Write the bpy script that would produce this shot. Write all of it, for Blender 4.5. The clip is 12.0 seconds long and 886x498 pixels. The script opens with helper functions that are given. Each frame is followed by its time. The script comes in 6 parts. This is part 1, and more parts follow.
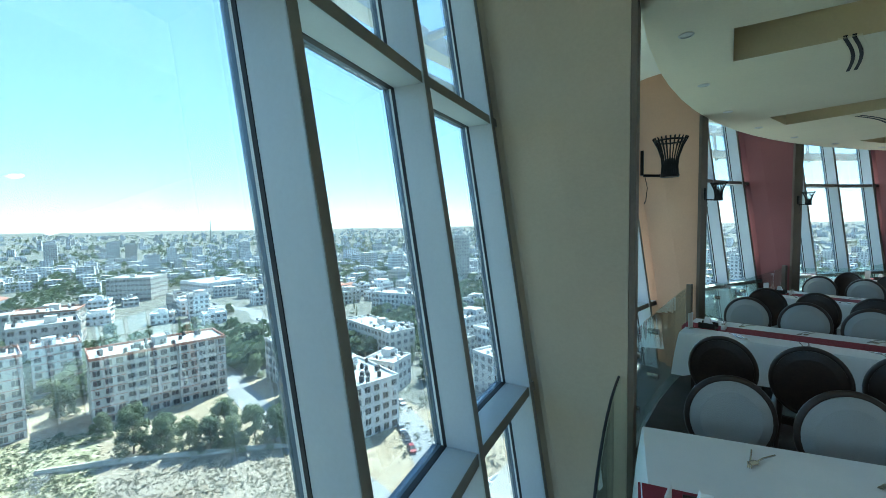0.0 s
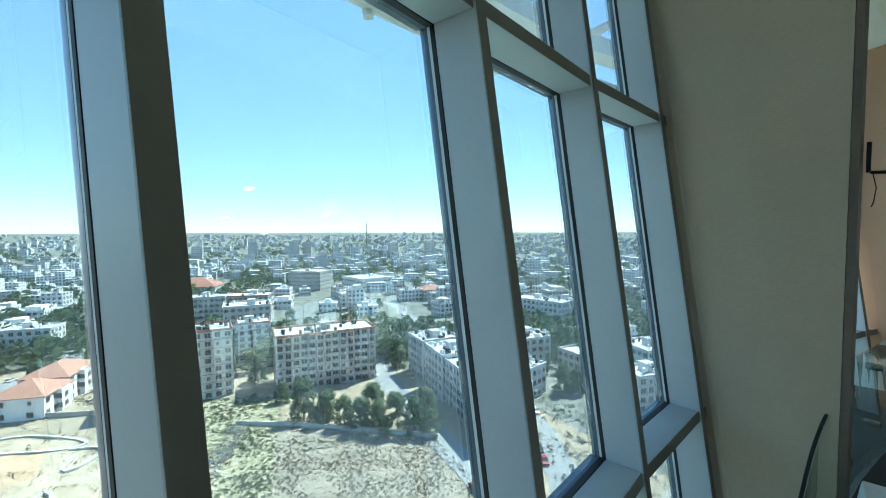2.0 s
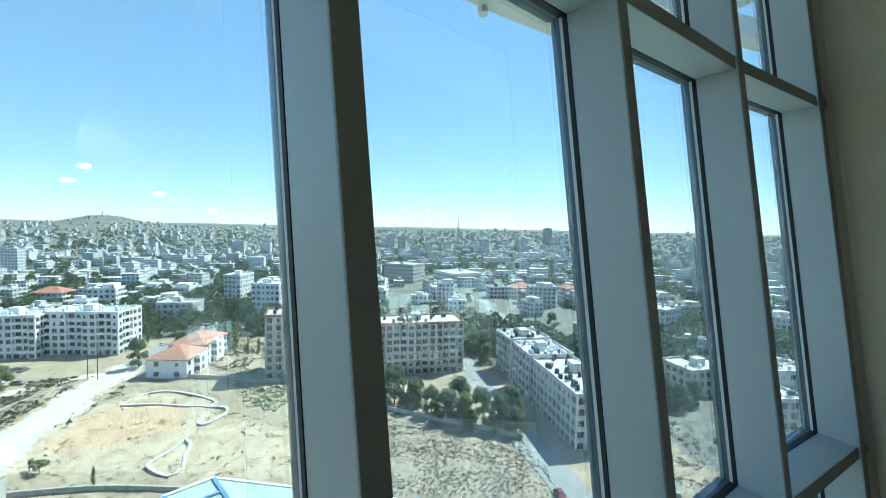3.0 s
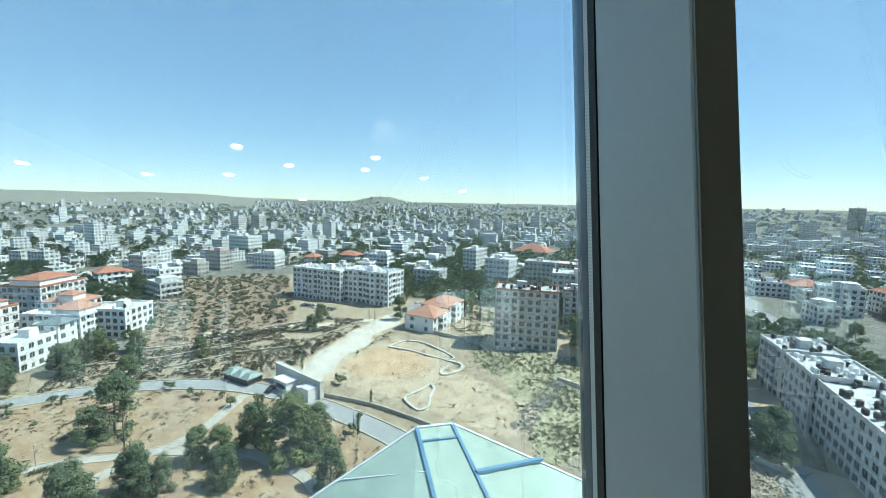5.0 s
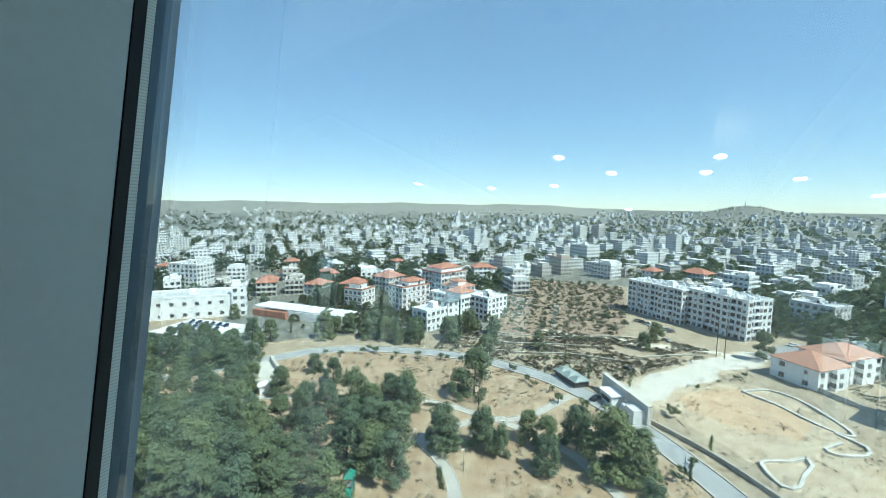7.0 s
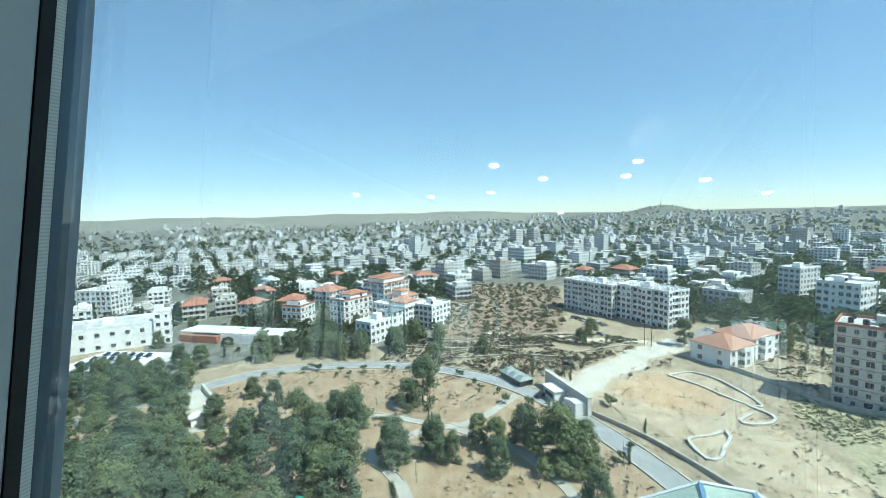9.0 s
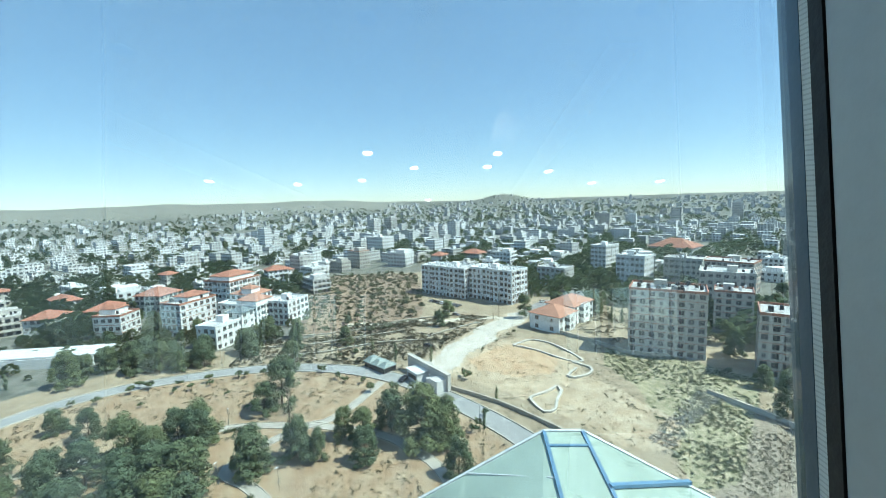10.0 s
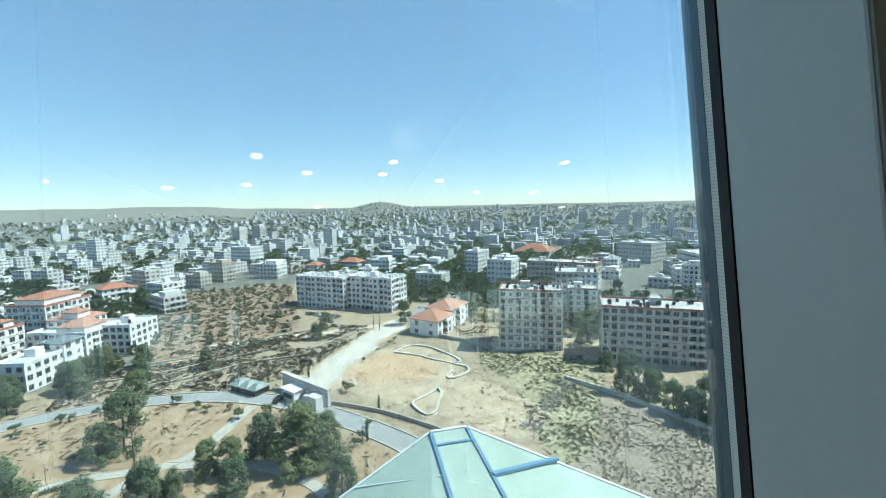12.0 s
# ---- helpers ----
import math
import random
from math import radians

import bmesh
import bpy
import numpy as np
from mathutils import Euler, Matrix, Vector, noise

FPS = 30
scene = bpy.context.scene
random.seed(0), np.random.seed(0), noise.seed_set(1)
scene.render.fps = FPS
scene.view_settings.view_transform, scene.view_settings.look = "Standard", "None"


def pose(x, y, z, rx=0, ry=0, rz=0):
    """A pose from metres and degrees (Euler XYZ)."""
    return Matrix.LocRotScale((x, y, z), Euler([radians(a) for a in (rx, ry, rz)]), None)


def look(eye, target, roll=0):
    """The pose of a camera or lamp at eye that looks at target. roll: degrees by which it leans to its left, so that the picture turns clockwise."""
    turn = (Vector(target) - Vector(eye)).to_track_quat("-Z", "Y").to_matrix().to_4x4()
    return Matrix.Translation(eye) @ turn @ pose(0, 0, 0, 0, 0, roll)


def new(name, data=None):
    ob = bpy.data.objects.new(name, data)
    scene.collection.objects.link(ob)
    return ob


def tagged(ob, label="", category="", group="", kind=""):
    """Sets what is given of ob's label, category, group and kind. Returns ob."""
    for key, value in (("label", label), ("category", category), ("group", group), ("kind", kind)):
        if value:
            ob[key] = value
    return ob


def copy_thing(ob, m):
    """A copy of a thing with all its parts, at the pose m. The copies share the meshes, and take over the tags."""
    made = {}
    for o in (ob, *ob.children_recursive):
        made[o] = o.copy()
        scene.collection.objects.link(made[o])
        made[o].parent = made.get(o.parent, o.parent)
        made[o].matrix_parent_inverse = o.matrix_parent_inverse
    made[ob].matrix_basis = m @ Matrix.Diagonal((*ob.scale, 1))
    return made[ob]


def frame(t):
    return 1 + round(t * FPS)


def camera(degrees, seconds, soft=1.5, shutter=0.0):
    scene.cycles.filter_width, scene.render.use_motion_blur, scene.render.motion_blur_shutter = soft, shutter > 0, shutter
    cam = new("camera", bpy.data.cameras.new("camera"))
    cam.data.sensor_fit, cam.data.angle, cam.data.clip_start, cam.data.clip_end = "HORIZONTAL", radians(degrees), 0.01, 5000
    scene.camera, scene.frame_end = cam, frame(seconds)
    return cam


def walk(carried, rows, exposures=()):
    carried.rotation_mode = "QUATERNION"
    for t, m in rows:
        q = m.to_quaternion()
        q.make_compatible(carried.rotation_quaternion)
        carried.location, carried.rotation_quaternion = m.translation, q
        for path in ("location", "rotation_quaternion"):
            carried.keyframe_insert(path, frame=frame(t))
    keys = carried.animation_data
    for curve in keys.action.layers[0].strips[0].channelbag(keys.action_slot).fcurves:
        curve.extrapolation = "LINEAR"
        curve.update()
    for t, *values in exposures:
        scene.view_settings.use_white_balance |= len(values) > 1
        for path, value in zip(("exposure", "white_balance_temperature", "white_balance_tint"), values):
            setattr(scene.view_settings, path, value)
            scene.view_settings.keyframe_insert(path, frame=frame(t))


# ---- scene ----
cam = camera(93.81, 12.0, soft=0.8)
walk(cam, [
    (0.0, pose(0.385, 0.253, 60.002, 86.77, 0.86, 0.00)),
    (0.5, pose(0.366, 0.231, 60.008, 86.93, 0.93, 3.62)),
    (1.0, pose(0.346, 0.207, 60.012, 87.17, 0.97, 8.22)),
    (1.5, pose(0.315, 0.176, 60.010, 87.47, 0.67, 13.22)),
    (2.0, pose(0.272, 0.157, 60.001, 87.53, 0.13, 18.83)),
    (2.5, pose(0.227, 0.127, 59.987, 87.36, -0.74, 24.82)),
    (3.0, pose(0.174, 0.097, 59.992, 86.92, -1.18, 31.37)),
    (3.2, pose(0.158, 0.094, 59.993, 86.86, -1.32, 33.44)),
    (4.0, pose(0.092, 0.082, 59.999, 85.80, -1.10, 43.70)),
    (4.8, pose(0.027, 0.067, 60.004, 83.93, -0.79, 58.04)),
    (5.0, pose(-0.004, 0.096, 60.003, 83.45, -1.07, 62.13)),
    (5.5, pose(-0.075, 0.202, 59.992, 82.47, -1.00, 76.68)),
    (6.0, pose(-0.125, 0.268, 59.999, 82.65, -0.81, 89.43)),
    (6.5, pose(-0.170, 0.296, 59.996, 83.27, -0.77, 99.27)),
    (7.0, pose(-0.190, 0.306, 59.998, 84.16, -0.73, 106.66)),
    (7.2, pose(-0.194, 0.308, 59.999, 84.55, -0.70, 108.66)),
    (8.0, pose(-0.208, 0.314, 60.001, 85.85, -0.25, 111.00)),
    (8.8, pose(-0.184, 0.302, 60.002, 85.66, 1.02, 102.13)),
    (9.0, pose(-0.176, 0.294, 60.001, 85.29, 1.47, 98.29)),
    (9.5, pose(-0.147, 0.228, 59.997, 84.18, 1.81, 88.01)),
    (10.0, pose(-0.108, 0.130, 59.993, 83.25, 1.82, 78.78)),
    (10.5, pose(-0.086, 0.024, 59.999, 82.77, 1.62, 71.38)),
    (11.0, pose(-0.072, -0.047, 60.003, 82.85, 1.32, 67.18)),
    (11.5, pose(-0.084, -0.076, 59.994, 83.24, 1.29, 64.28)),
    (12.0, pose(-0.097, -0.066, 59.990, 83.88, 1.23, 62.06)),
], [(0.0, 3.30, 5750, 3), (1.5, 3.10, 5800, 3), (2.5, 2.92, 5900, 3), (4.8, 2.53, 6300, 6), (12.0, 2.53, 6300, 6)])

# ---- world, sun, exposure ----
EYE = 60.0
SUN_AZ, SUN_EL = -20.0, 54.0          # azimuth counted to the left from +y
world = bpy.data.worlds.new("world")
scene.world = world
world.use_nodes = True
wn = world.node_tree
sky = wn.nodes.new("ShaderNodeTexSky")
sky.sky_type, sky.sun_disc = "NISHITA", False
sky.sun_elevation, sky.sun_rotation = radians(SUN_EL), radians(-SUN_AZ)
sky.air_density, sky.dust_density, sky.ozone_density, sky.altitude = 1.0, 0.15, 3.6, 2000
soften = wn.nodes.new("ShaderNodeGamma")
soften.inputs[1].default_value = 0.50
wn.links.new(sky.outputs[0], soften.inputs[0])
clear = wn.nodes.new("ShaderNodeHueSaturation")
clear.inputs["Saturation"].default_value = 1.38
wn.links.new(soften.outputs[0], clear.inputs["Color"])
wn.links.new(clear.outputs[0], wn.nodes["Background"].inputs[0])
wn.nodes["Background"].inputs[1].default_value = 0.15
sun = new("sun", bpy.data.lights.new("sun", "SUN"))
sun.data.energy, sun.data.angle, sun.data.color = 2.6, radians(0.5), (1.0, 0.95, 0.87)
_sd = Vector((-math.sin(radians(SUN_AZ)) * math.cos(radians(SUN_EL)), math.cos(radians(SUN_AZ)) * math.cos(radians(SUN_EL)), math.sin(radians(SUN_EL))))
sun.matrix_world = look((0, 0, 150), Vector((0, 0, 150)) - _sd)


# ---- materials ----
def node_mat(name):
    m = bpy.data.materials.new(name)
    m.use_nodes = True
    nt = m.node_tree
    return m, nt, nt.nodes["Principled BSDF"]


def add(nt, kind, **inputs):
    n = nt.nodes.new(kind)
    for k, v in inputs.items():
        n.inputs[k.replace("_", " ")].default_value = v
    return n


def mixcol(nt, fac, a, b, blend="MIX"):
    n = nt.nodes.new("ShaderNodeMix")
    n.data_type, n.blend_type = "RGBA", blend
    for sock, v in ((n.inputs[0], fac), (n.inputs[6], a), (n.inputs[7], b)):
        if isinstance(v, (int, float)):
            sock.default_value = v
        elif isinstance(v, tuple):
            sock.default_value = (*v, 1)[:4]
        else:
            nt.links.new(v, sock)
    return n.outputs[2]


def calc(nt, op, a, b=0.0, c=0.0):
    n = nt.nodes.new("ShaderNodeMath")
    n.operation = op
    for sock, v in zip(n.inputs, (a, b, c)):
        if isinstance(v, (int, float)):
            sock.default_value = v
        else:
            nt.links.new(v, sock)
    return n.outputs[0]


def ramp(nt, val, lo, hi):
    n = nt.nodes.new("ShaderNodeMapRange")
    n.inputs[1].default_value, n.inputs[2].default_value = lo, hi
    nt.links.new(val, n.inputs[0])
    return n.outputs[0]


def noise_at(nt, vec, scale, detail=4.0, rough=0.55):
    n = add(nt, "ShaderNodeTexNoise", Scale=scale, Detail=detail, Roughness=rough)
    nt.links.new(vec, n.inputs["Vector"])
    return n.outputs[0]


def mat(name, col, rough=0.7, metal=0.0, var=0.15, scale=2.0, fine=30.0, bump=0.1, rand=0.0, coords="Object", col2=None, island=0.0):
    m, nt, b = node_mat(name)
    tc = nt.nodes.new("ShaderNodeTexCoord").outputs[coords] if coords != "Position" else nt.nodes.new("ShaderNodeNewGeometry").outputs["Position"]
    big, small = noise_at(nt, tc, scale), noise_at(nt, tc, fine, 3)
    dark = col2 or tuple(c * (1 - 2 * var) for c in col)
    f = ramp(nt, calc(nt, "ADD", calc(nt, "MULTIPLY", big, 0.65), calc(nt, "MULTIPLY", small, 0.35)), 0.35, 0.65)
    c = mixcol(nt, f, dark, col)
    if rand:
        info = nt.nodes.new("ShaderNodeObjectInfo").outputs["Random"]
        c = mixcol(nt, calc(nt, "MULTIPLY", info, rand), c, (0.16, 0.13, 0.10))
    if island:
        info = nt.nodes.new("ShaderNodeNewGeometry").outputs["Random Per Island"]
        c = mixcol(nt, calc(nt, "MULTIPLY", info, island), c, (0.10, 0.10, 0.06))
    nt.links.new(c, b.inputs["Base Color"])
    b.inputs["Metallic"].default_value = metal
    nt.links.new(calc(nt, "ADD", rough - 0.08, calc(nt, "MULTIPLY", small, 0.16)), b.inputs["Roughness"])
    if bump:
        bp = add(nt, "ShaderNodeBump", Strength=bump, Distance=0.02)
        nt.links.new(small, bp.inputs["Height"])
        nt.links.new(bp.outputs[0], b.inputs["Normal"])
    return m


def leafy(m, share=0.35):
    """Lets light through the leaves of a foliage material."""
    nt = m.node_tree
    b, out = nt.nodes["Principled BSDF"], nt.nodes["Material Output"]
    tl, mx = nt.nodes.new("ShaderNodeBsdfTranslucent"), nt.nodes.new("ShaderNodeMixShader")
    nt.links.new(b.inputs["Base Color"].links[0].from_socket, tl.inputs[0])
    mx.inputs[0].default_value = share
    nt.links.new(b.outputs[0], mx.inputs[1])
    nt.links.new(tl.outputs[0], mx.inputs[2])
    nt.links.new(mx.outputs[0], out.inputs[0])
    return m


def glass_mat(name, tint, gloss=1.0, dirt_haze=0.0):
    m, nt, b = node_mat(name)
    nt.nodes.remove(b)
    tr = add(nt, "ShaderNodeBsdfTransparent", Color=(*tint, 1))
    gl = add(nt, "ShaderNodeBsdfGlossy", Color=(gloss, gloss, gloss, 1), Roughness=0.0)
    lw = nt.nodes.new("ShaderNodeLayerWeight")
    lw.inputs[0].default_value = 0.5
    facing = lw.outputs["Facing"]
    schlick = calc(nt, "ADD", 0.105, calc(nt, "MULTIPLY", calc(nt, "POWER", facing, 5.0), 0.9))
    mx = nt.nodes.new("ShaderNodeMixShader")
    nt.links.new(schlick, mx.inputs[0])
    nt.links.new(tr.outputs[0], mx.inputs[1])
    nt.links.new(gl.outputs[0], mx.inputs[2])
    last = mx.outputs[0]
    if dirt_haze:
        tc = nt.nodes.new("ShaderNodeTexCoord").outputs["Object"]
        mp = add(nt, "ShaderNodeMapping", Scale=(6.0, 6.0, 0.35))
        nt.links.new(tc, mp.inputs[0])
        streak = ramp(nt, noise_at(nt, mp.outputs[0], 2.0, 5, 0.6), 0.5, 0.85)
        spots = ramp(nt, noise_at(nt, tc, 45.0, 2), 0.70, 0.76)
        df = add(nt, "ShaderNodeBsdfDiffuse", Color=(0.60, 0.64, 0.64, 1))
        tl = add(nt, "ShaderNodeBsdfTranslucent", Color=(0.78, 0.84, 0.86, 1))
        film = nt.nodes.new("ShaderNodeMixShader")
        film.inputs[0].default_value = 0.6
        nt.links.new(df.outputs[0], film.inputs[1])
        nt.links.new(tl.outputs[0], film.inputs[2])
        m2 = nt.nodes.new("ShaderNodeMixShader")
        # streaks and spots are dirt; the even 0.24 paints a veil of haze
        dust_haze = calc(nt, "ADD", calc(nt, "ADD", streak, 0.24), calc(nt, "MULTIPLY", spots, 0.8))
        nt.links.new(calc(nt, "MULTIPLY", dust_haze, dirt_haze), m2.inputs[0])
        nt.links.new(last, m2.inputs[1])
        nt.links.new(film.outputs[0], m2.inputs[2])
        last = m2.outputs[0]
    nt.links.new(last, nt.nodes["Material Output"].inputs[0])
    return m


def lamp_mat(name, col, power):
    m, nt, b = node_mat(name)
    b.inputs["Emission Color"].default_value = (*col, 1)
    b.inputs["Emission Strength"].default_value = power
    return m


M_FRAME = mat("frame_paint", (0.50, 0.545, 0.57), 0.45, 0.1, 0.05, 1.5, 60, 0.03)
# the frame's room-side faces, with their shade put into a darker colour
M_INNER_SHADE = mat("shaded_inner_face", (0.21, 0.20, 0.175), 0.5, 0.1, 0.05, 1.5, 60, 0.03)
M_GASKET = mat("black_rubber", (0.012, 0.013, 0.015), 0.6, 0, 0.2, 5, 60, 0.1)
_m, _nt, _b = node_mat("dotted_spacer")
_tc = _nt.nodes.new("ShaderNodeTexCoord").outputs["Object"]
_sp = _nt.nodes.new("ShaderNodeSeparateXYZ")
_nt.links.new(_tc, _sp.inputs[0])
_fr = calc(_nt, "LESS_THAN", calc(_nt, "FRACT", calc(_nt, "MULTIPLY", _sp.outputs[2], 190.0)), 0.35)
_nt.links.new(mixcol(_nt, calc(_nt, "MULTIPLY", _fr, 0.3), (0.74, 0.78, 0.78), (0.25, 0.27, 0.28)), _b.inputs["Base Color"])
_b.inputs["Roughness"].default_value = 0.45
M_SPACER = _m
M_CAP = mat("outer_cap", (0.10, 0.15, 0.20), 0.4, 0.3, 0.1, 3, 60, 0.05)
M_GLASS = glass_mat("window_glass", (0.665, 0.735, 0.735), 1.0, 0.09)
M_CLEAR = glass_mat("guard_glass", (0.86, 0.95, 0.92), 1.0, 0.0)
M_PIER_A = mat("olive_beige_plaster", (0.43, 0.345, 0.24), 0.8, 0, 0.06, 1.2, 40, 0.12)
M_PIER_B = mat("orange_plaster", (0.52, 0.31, 0.19), 0.8, 0, 0.06, 1.2, 40, 0.12)
M_PIER_C = mat("maroon_plaster", (0.19, 0.058, 0.055), 0.8, 0, 0.06, 1.2, 40, 0.12)
M_TRIM = mat("dark_brown_trim", (0.16, 0.12, 0.085), 0.55, 0, 0.15, 3, 50, 0.1)
M_CEIL = mat("ceiling_paint", (0.86, 0.80, 0.62), 0.85, 0, 0.04, 1.0, 40, 0.06)
M_COVE = mat("cove_paint", (0.82, 0.81, 0.74), 0.85, 0, 0.04, 1.0, 40, 0.06)
M_BEIGE = mat("slot_side_paint", (0.76, 0.65, 0.42), 0.85, 0, 0.05, 1.0, 40, 0.06)
M_FLOOR = mat("dark_carpet", (0.075, 0.058, 0.052), 0.95, 0, 0.25, 2.0, 160, 0.4)
M_STONE_FLOOR = mat("niche_floor", (0.30, 0.28, 0.25), 0.5, 0, 0.12, 2.0, 60, 0.1)
M_IRON = mat("black_iron", (0.02, 0.018, 0.016), 0.45, 0.6, 0.2, 6, 80, 0.15)
M_CLOTH = mat("white_tablecloth", (0.78, 0.79, 0.80), 0.9, 0, 0.04, 3, 200, 0.25)
M_RUNNER = mat("maroon_runner", (0.22, 0.015, 0.03), 0.8, 0, 0.12, 4, 150, 0.25)
M_WOOD = mat("dark_walnut", (0.040, 0.022, 0.014), 0.4, 0, 0.3, 6, 60, 0.1)
M_SEAT = mat("grey_upholstery", (0.33, 0.34, 0.335), 0.85, 0, 0.06, 4, 180, 0.25)
M_STEEL = mat("polished_steel", (0.62, 0.62, 0.60), 0.22, 1.0, 0.08, 6, 60, 0.03)
M_NAPKIN = mat("white_napkin", (0.80, 0.80, 0.80), 0.9, 0, 0.04, 8, 120, 0.2)
M_DOWN = lamp_mat("downlight_glow", (1.0, 0.93, 0.80), 4.5)
M_WHITE = mat("white_enamel", (0.75, 0.75, 0.73), 0.5, 0, 0.05, 4, 60, 0.05)


# ---- builders ----
def bm_box(bm, x0, y0, z0, x1, y1, z1, m=None):
    v = [bm.verts.new((x, y, z)) for z in (z0, z1) for x, y in ((x0, y0), (x1, y0), (x1, y1), (x0, y1))]
    for f in ((0, 3, 2, 1), (4, 5, 6, 7), (0, 1, 5, 4), (1, 2, 6, 5), (2, 3, 7, 6), (3, 0, 4, 7)):
        bm.faces.new([v[i] for i in f])
    if m is not None:
        bmesh.ops.transform(bm, matrix=m, verts=v)
    return v


def bm_prism(bm, low, high):
    a, b = [bm.verts.new(p) for p in low], [bm.verts.new(p) for p in high]
    n = len(a)
    bm.faces.new(a[::-1])
    bm.faces.new(b)
    for i in range(n):
        bm.faces.new((a[i], a[(i + 1) % n], b[(i + 1) % n], b[i]))


def bm_tube(bm, pts, radius, sides=6, closed=False, taper=None):
    pts = [Vector(p) for p in pts]
    rings = []
    for i, p in enumerate(pts):
        d = (pts[min(i + 1, len(pts) - 1)] - pts[max(i - 1, 0)]).normalized()
        if closed:
            d = (pts[(i + 1) % len(pts)] - pts[i - 1]).normalized()
        u = d.orthogonal().normalized() if abs(d.z) > 0.9 else d.cross(Vector((0, 0, 1))).normalized()
        w = d.cross(u)
        r = radius * (1 if taper is None else 1 + (taper - 1) * i / (len(pts) - 1))
        rings.append([bm.verts.new(p + (u * math.cos(a) + w * math.sin(a)) * r) for a in (2 * math.pi * k / sides for k in range(sides))])
    for i in range(len(rings) - (0 if closed else 1)):
        a, b = rings[i], rings[(i + 1) % len(rings)]
        for k in range(sides):
            bm.faces.new((a[k], a[(k + 1) % sides], b[(k + 1) % sides], b[k]))
    if not closed:
        bm.faces.new(rings[0][::-1])
        bm.faces.new(rings[-1])


def bm_lathe(bm, profile, sides=20, centre=(0, 0, 0), cap=True):
    rings = [[bm.verts.new((centre[0] + r * math.cos(2 * math.pi * k / sides), centre[1] + r * math.sin(2 * math.pi * k / sides), centre[2] + z)) for k in range(sides)] for r, z in profile]
    for a, b in zip(rings, rings[1:]):
        for k in range(sides):
            bm.faces.new((a[k], a[(k + 1) % sides], b[(k + 1) % sides], b[k]))
    if cap:
        bm.faces.new(rings[0][::-1])
        bm.faces.new(rings[-1])


def as_mesh(name, bm, *mats, smooth=False):
    me = bpy.data.meshes.new(name)
    bmesh.ops.recalc_face_normals(bm, faces=bm.faces)
    bm.to_mesh(me)
    bm.free()
    for m in mats:
        me.materials.append(m)
    if smooth:
        me.shade_smooth()
    return me


def part(name, bm, material, parent, label="", smooth=False, kind=""):
    ob = new(name, as_mesh(name, bm, material, smooth=smooth))
    ob.parent = parent
    return tagged(ob, label, "", "", kind)


def thing(name, label, category, group="", kind="", m=None):
    ob = tagged(new(name), label, category, group, kind)
    if m is not None:
        ob.matrix_world = m
    return ob


def solid(name, bm, material, label, category, group="", kind="", smooth=False):
    return tagged(new(name, as_mesh(name, bm, material, smooth=smooth)), label, category, group, kind)


def rounded(ob, width, seg=2):
    mod = ob.modifiers.new("bevel", "BEVEL")
    mod.width, mod.segments, mod.limit_method = width, seg, "ANGLE"
    return ob


# ---- the round restaurant at the tower's top ----
CX, CY = 11.706, -2.663               # axis of the tower
FX, FY = 11.674, -2.830               # axis of the glazed ring
RG = 12.63                            # glass line at eye height
LEAN = math.tan(radians(8.34))
MOD = 4.436                           # one window module, degrees
A0 = 74.144                           # a mullion's angle
FLOOR = EYE - 1.93
SOFFIT, COVE = EYE + 1.36, EYE + 2.05
RS = 11.52                            # edge of the lowered ceiling
BAY = MOD * 4


def pol(r, a, z, s=0.0, lean=False):
    """Point at radius r and angle a (degrees, left from +y), s metres sideways (to the left), leaning out with the facade if asked."""
    a = radians(a)
    ox, oy = CX, CY
    if lean:
        r += (z - EYE) * LEAN
        ox, oy = FX, FY
    return Vector((ox - r * math.sin(a) - s * math.cos(a), oy + r * math.cos(a) - s * math.sin(a), z))


def bar(bm, a, r0, r1, s0, s1, z0, z1):
    bm_prism(bm, [pol(r, a, z0, s, True) for r, s in ((r0, s0), (r1, s0), (r1, s1), (r0, s1))], [pol(r, a, z1, s, True) for r, s in ((r0, s0), (r1, s0), (r1, s1), (r0, s1))])


def span(bm, a, b, r0, r1, z0, z1, gap):
    """A straight bar from one mullion to the next."""
    def q(r, z):
        p, w = pol(r, a, z, 0, True), pol(r, b, z, 0, True)
        d = (w - p).normalized() * gap
        return p + d, w - d
    c = [q(r, z) for z in (z0, z1) for r in (r0, r1)]
    bm_prism(bm, [c[0][0], c[0][1], c[1][1], c[1][0]], [c[2][0], c[2][1], c[3][1], c[3][0]])


ZB, ZT = FLOOR - 0.12, COVE - 0.004
ZL, ZU = EYE - 1.17, EYE + 0.75       # heights of the two transoms


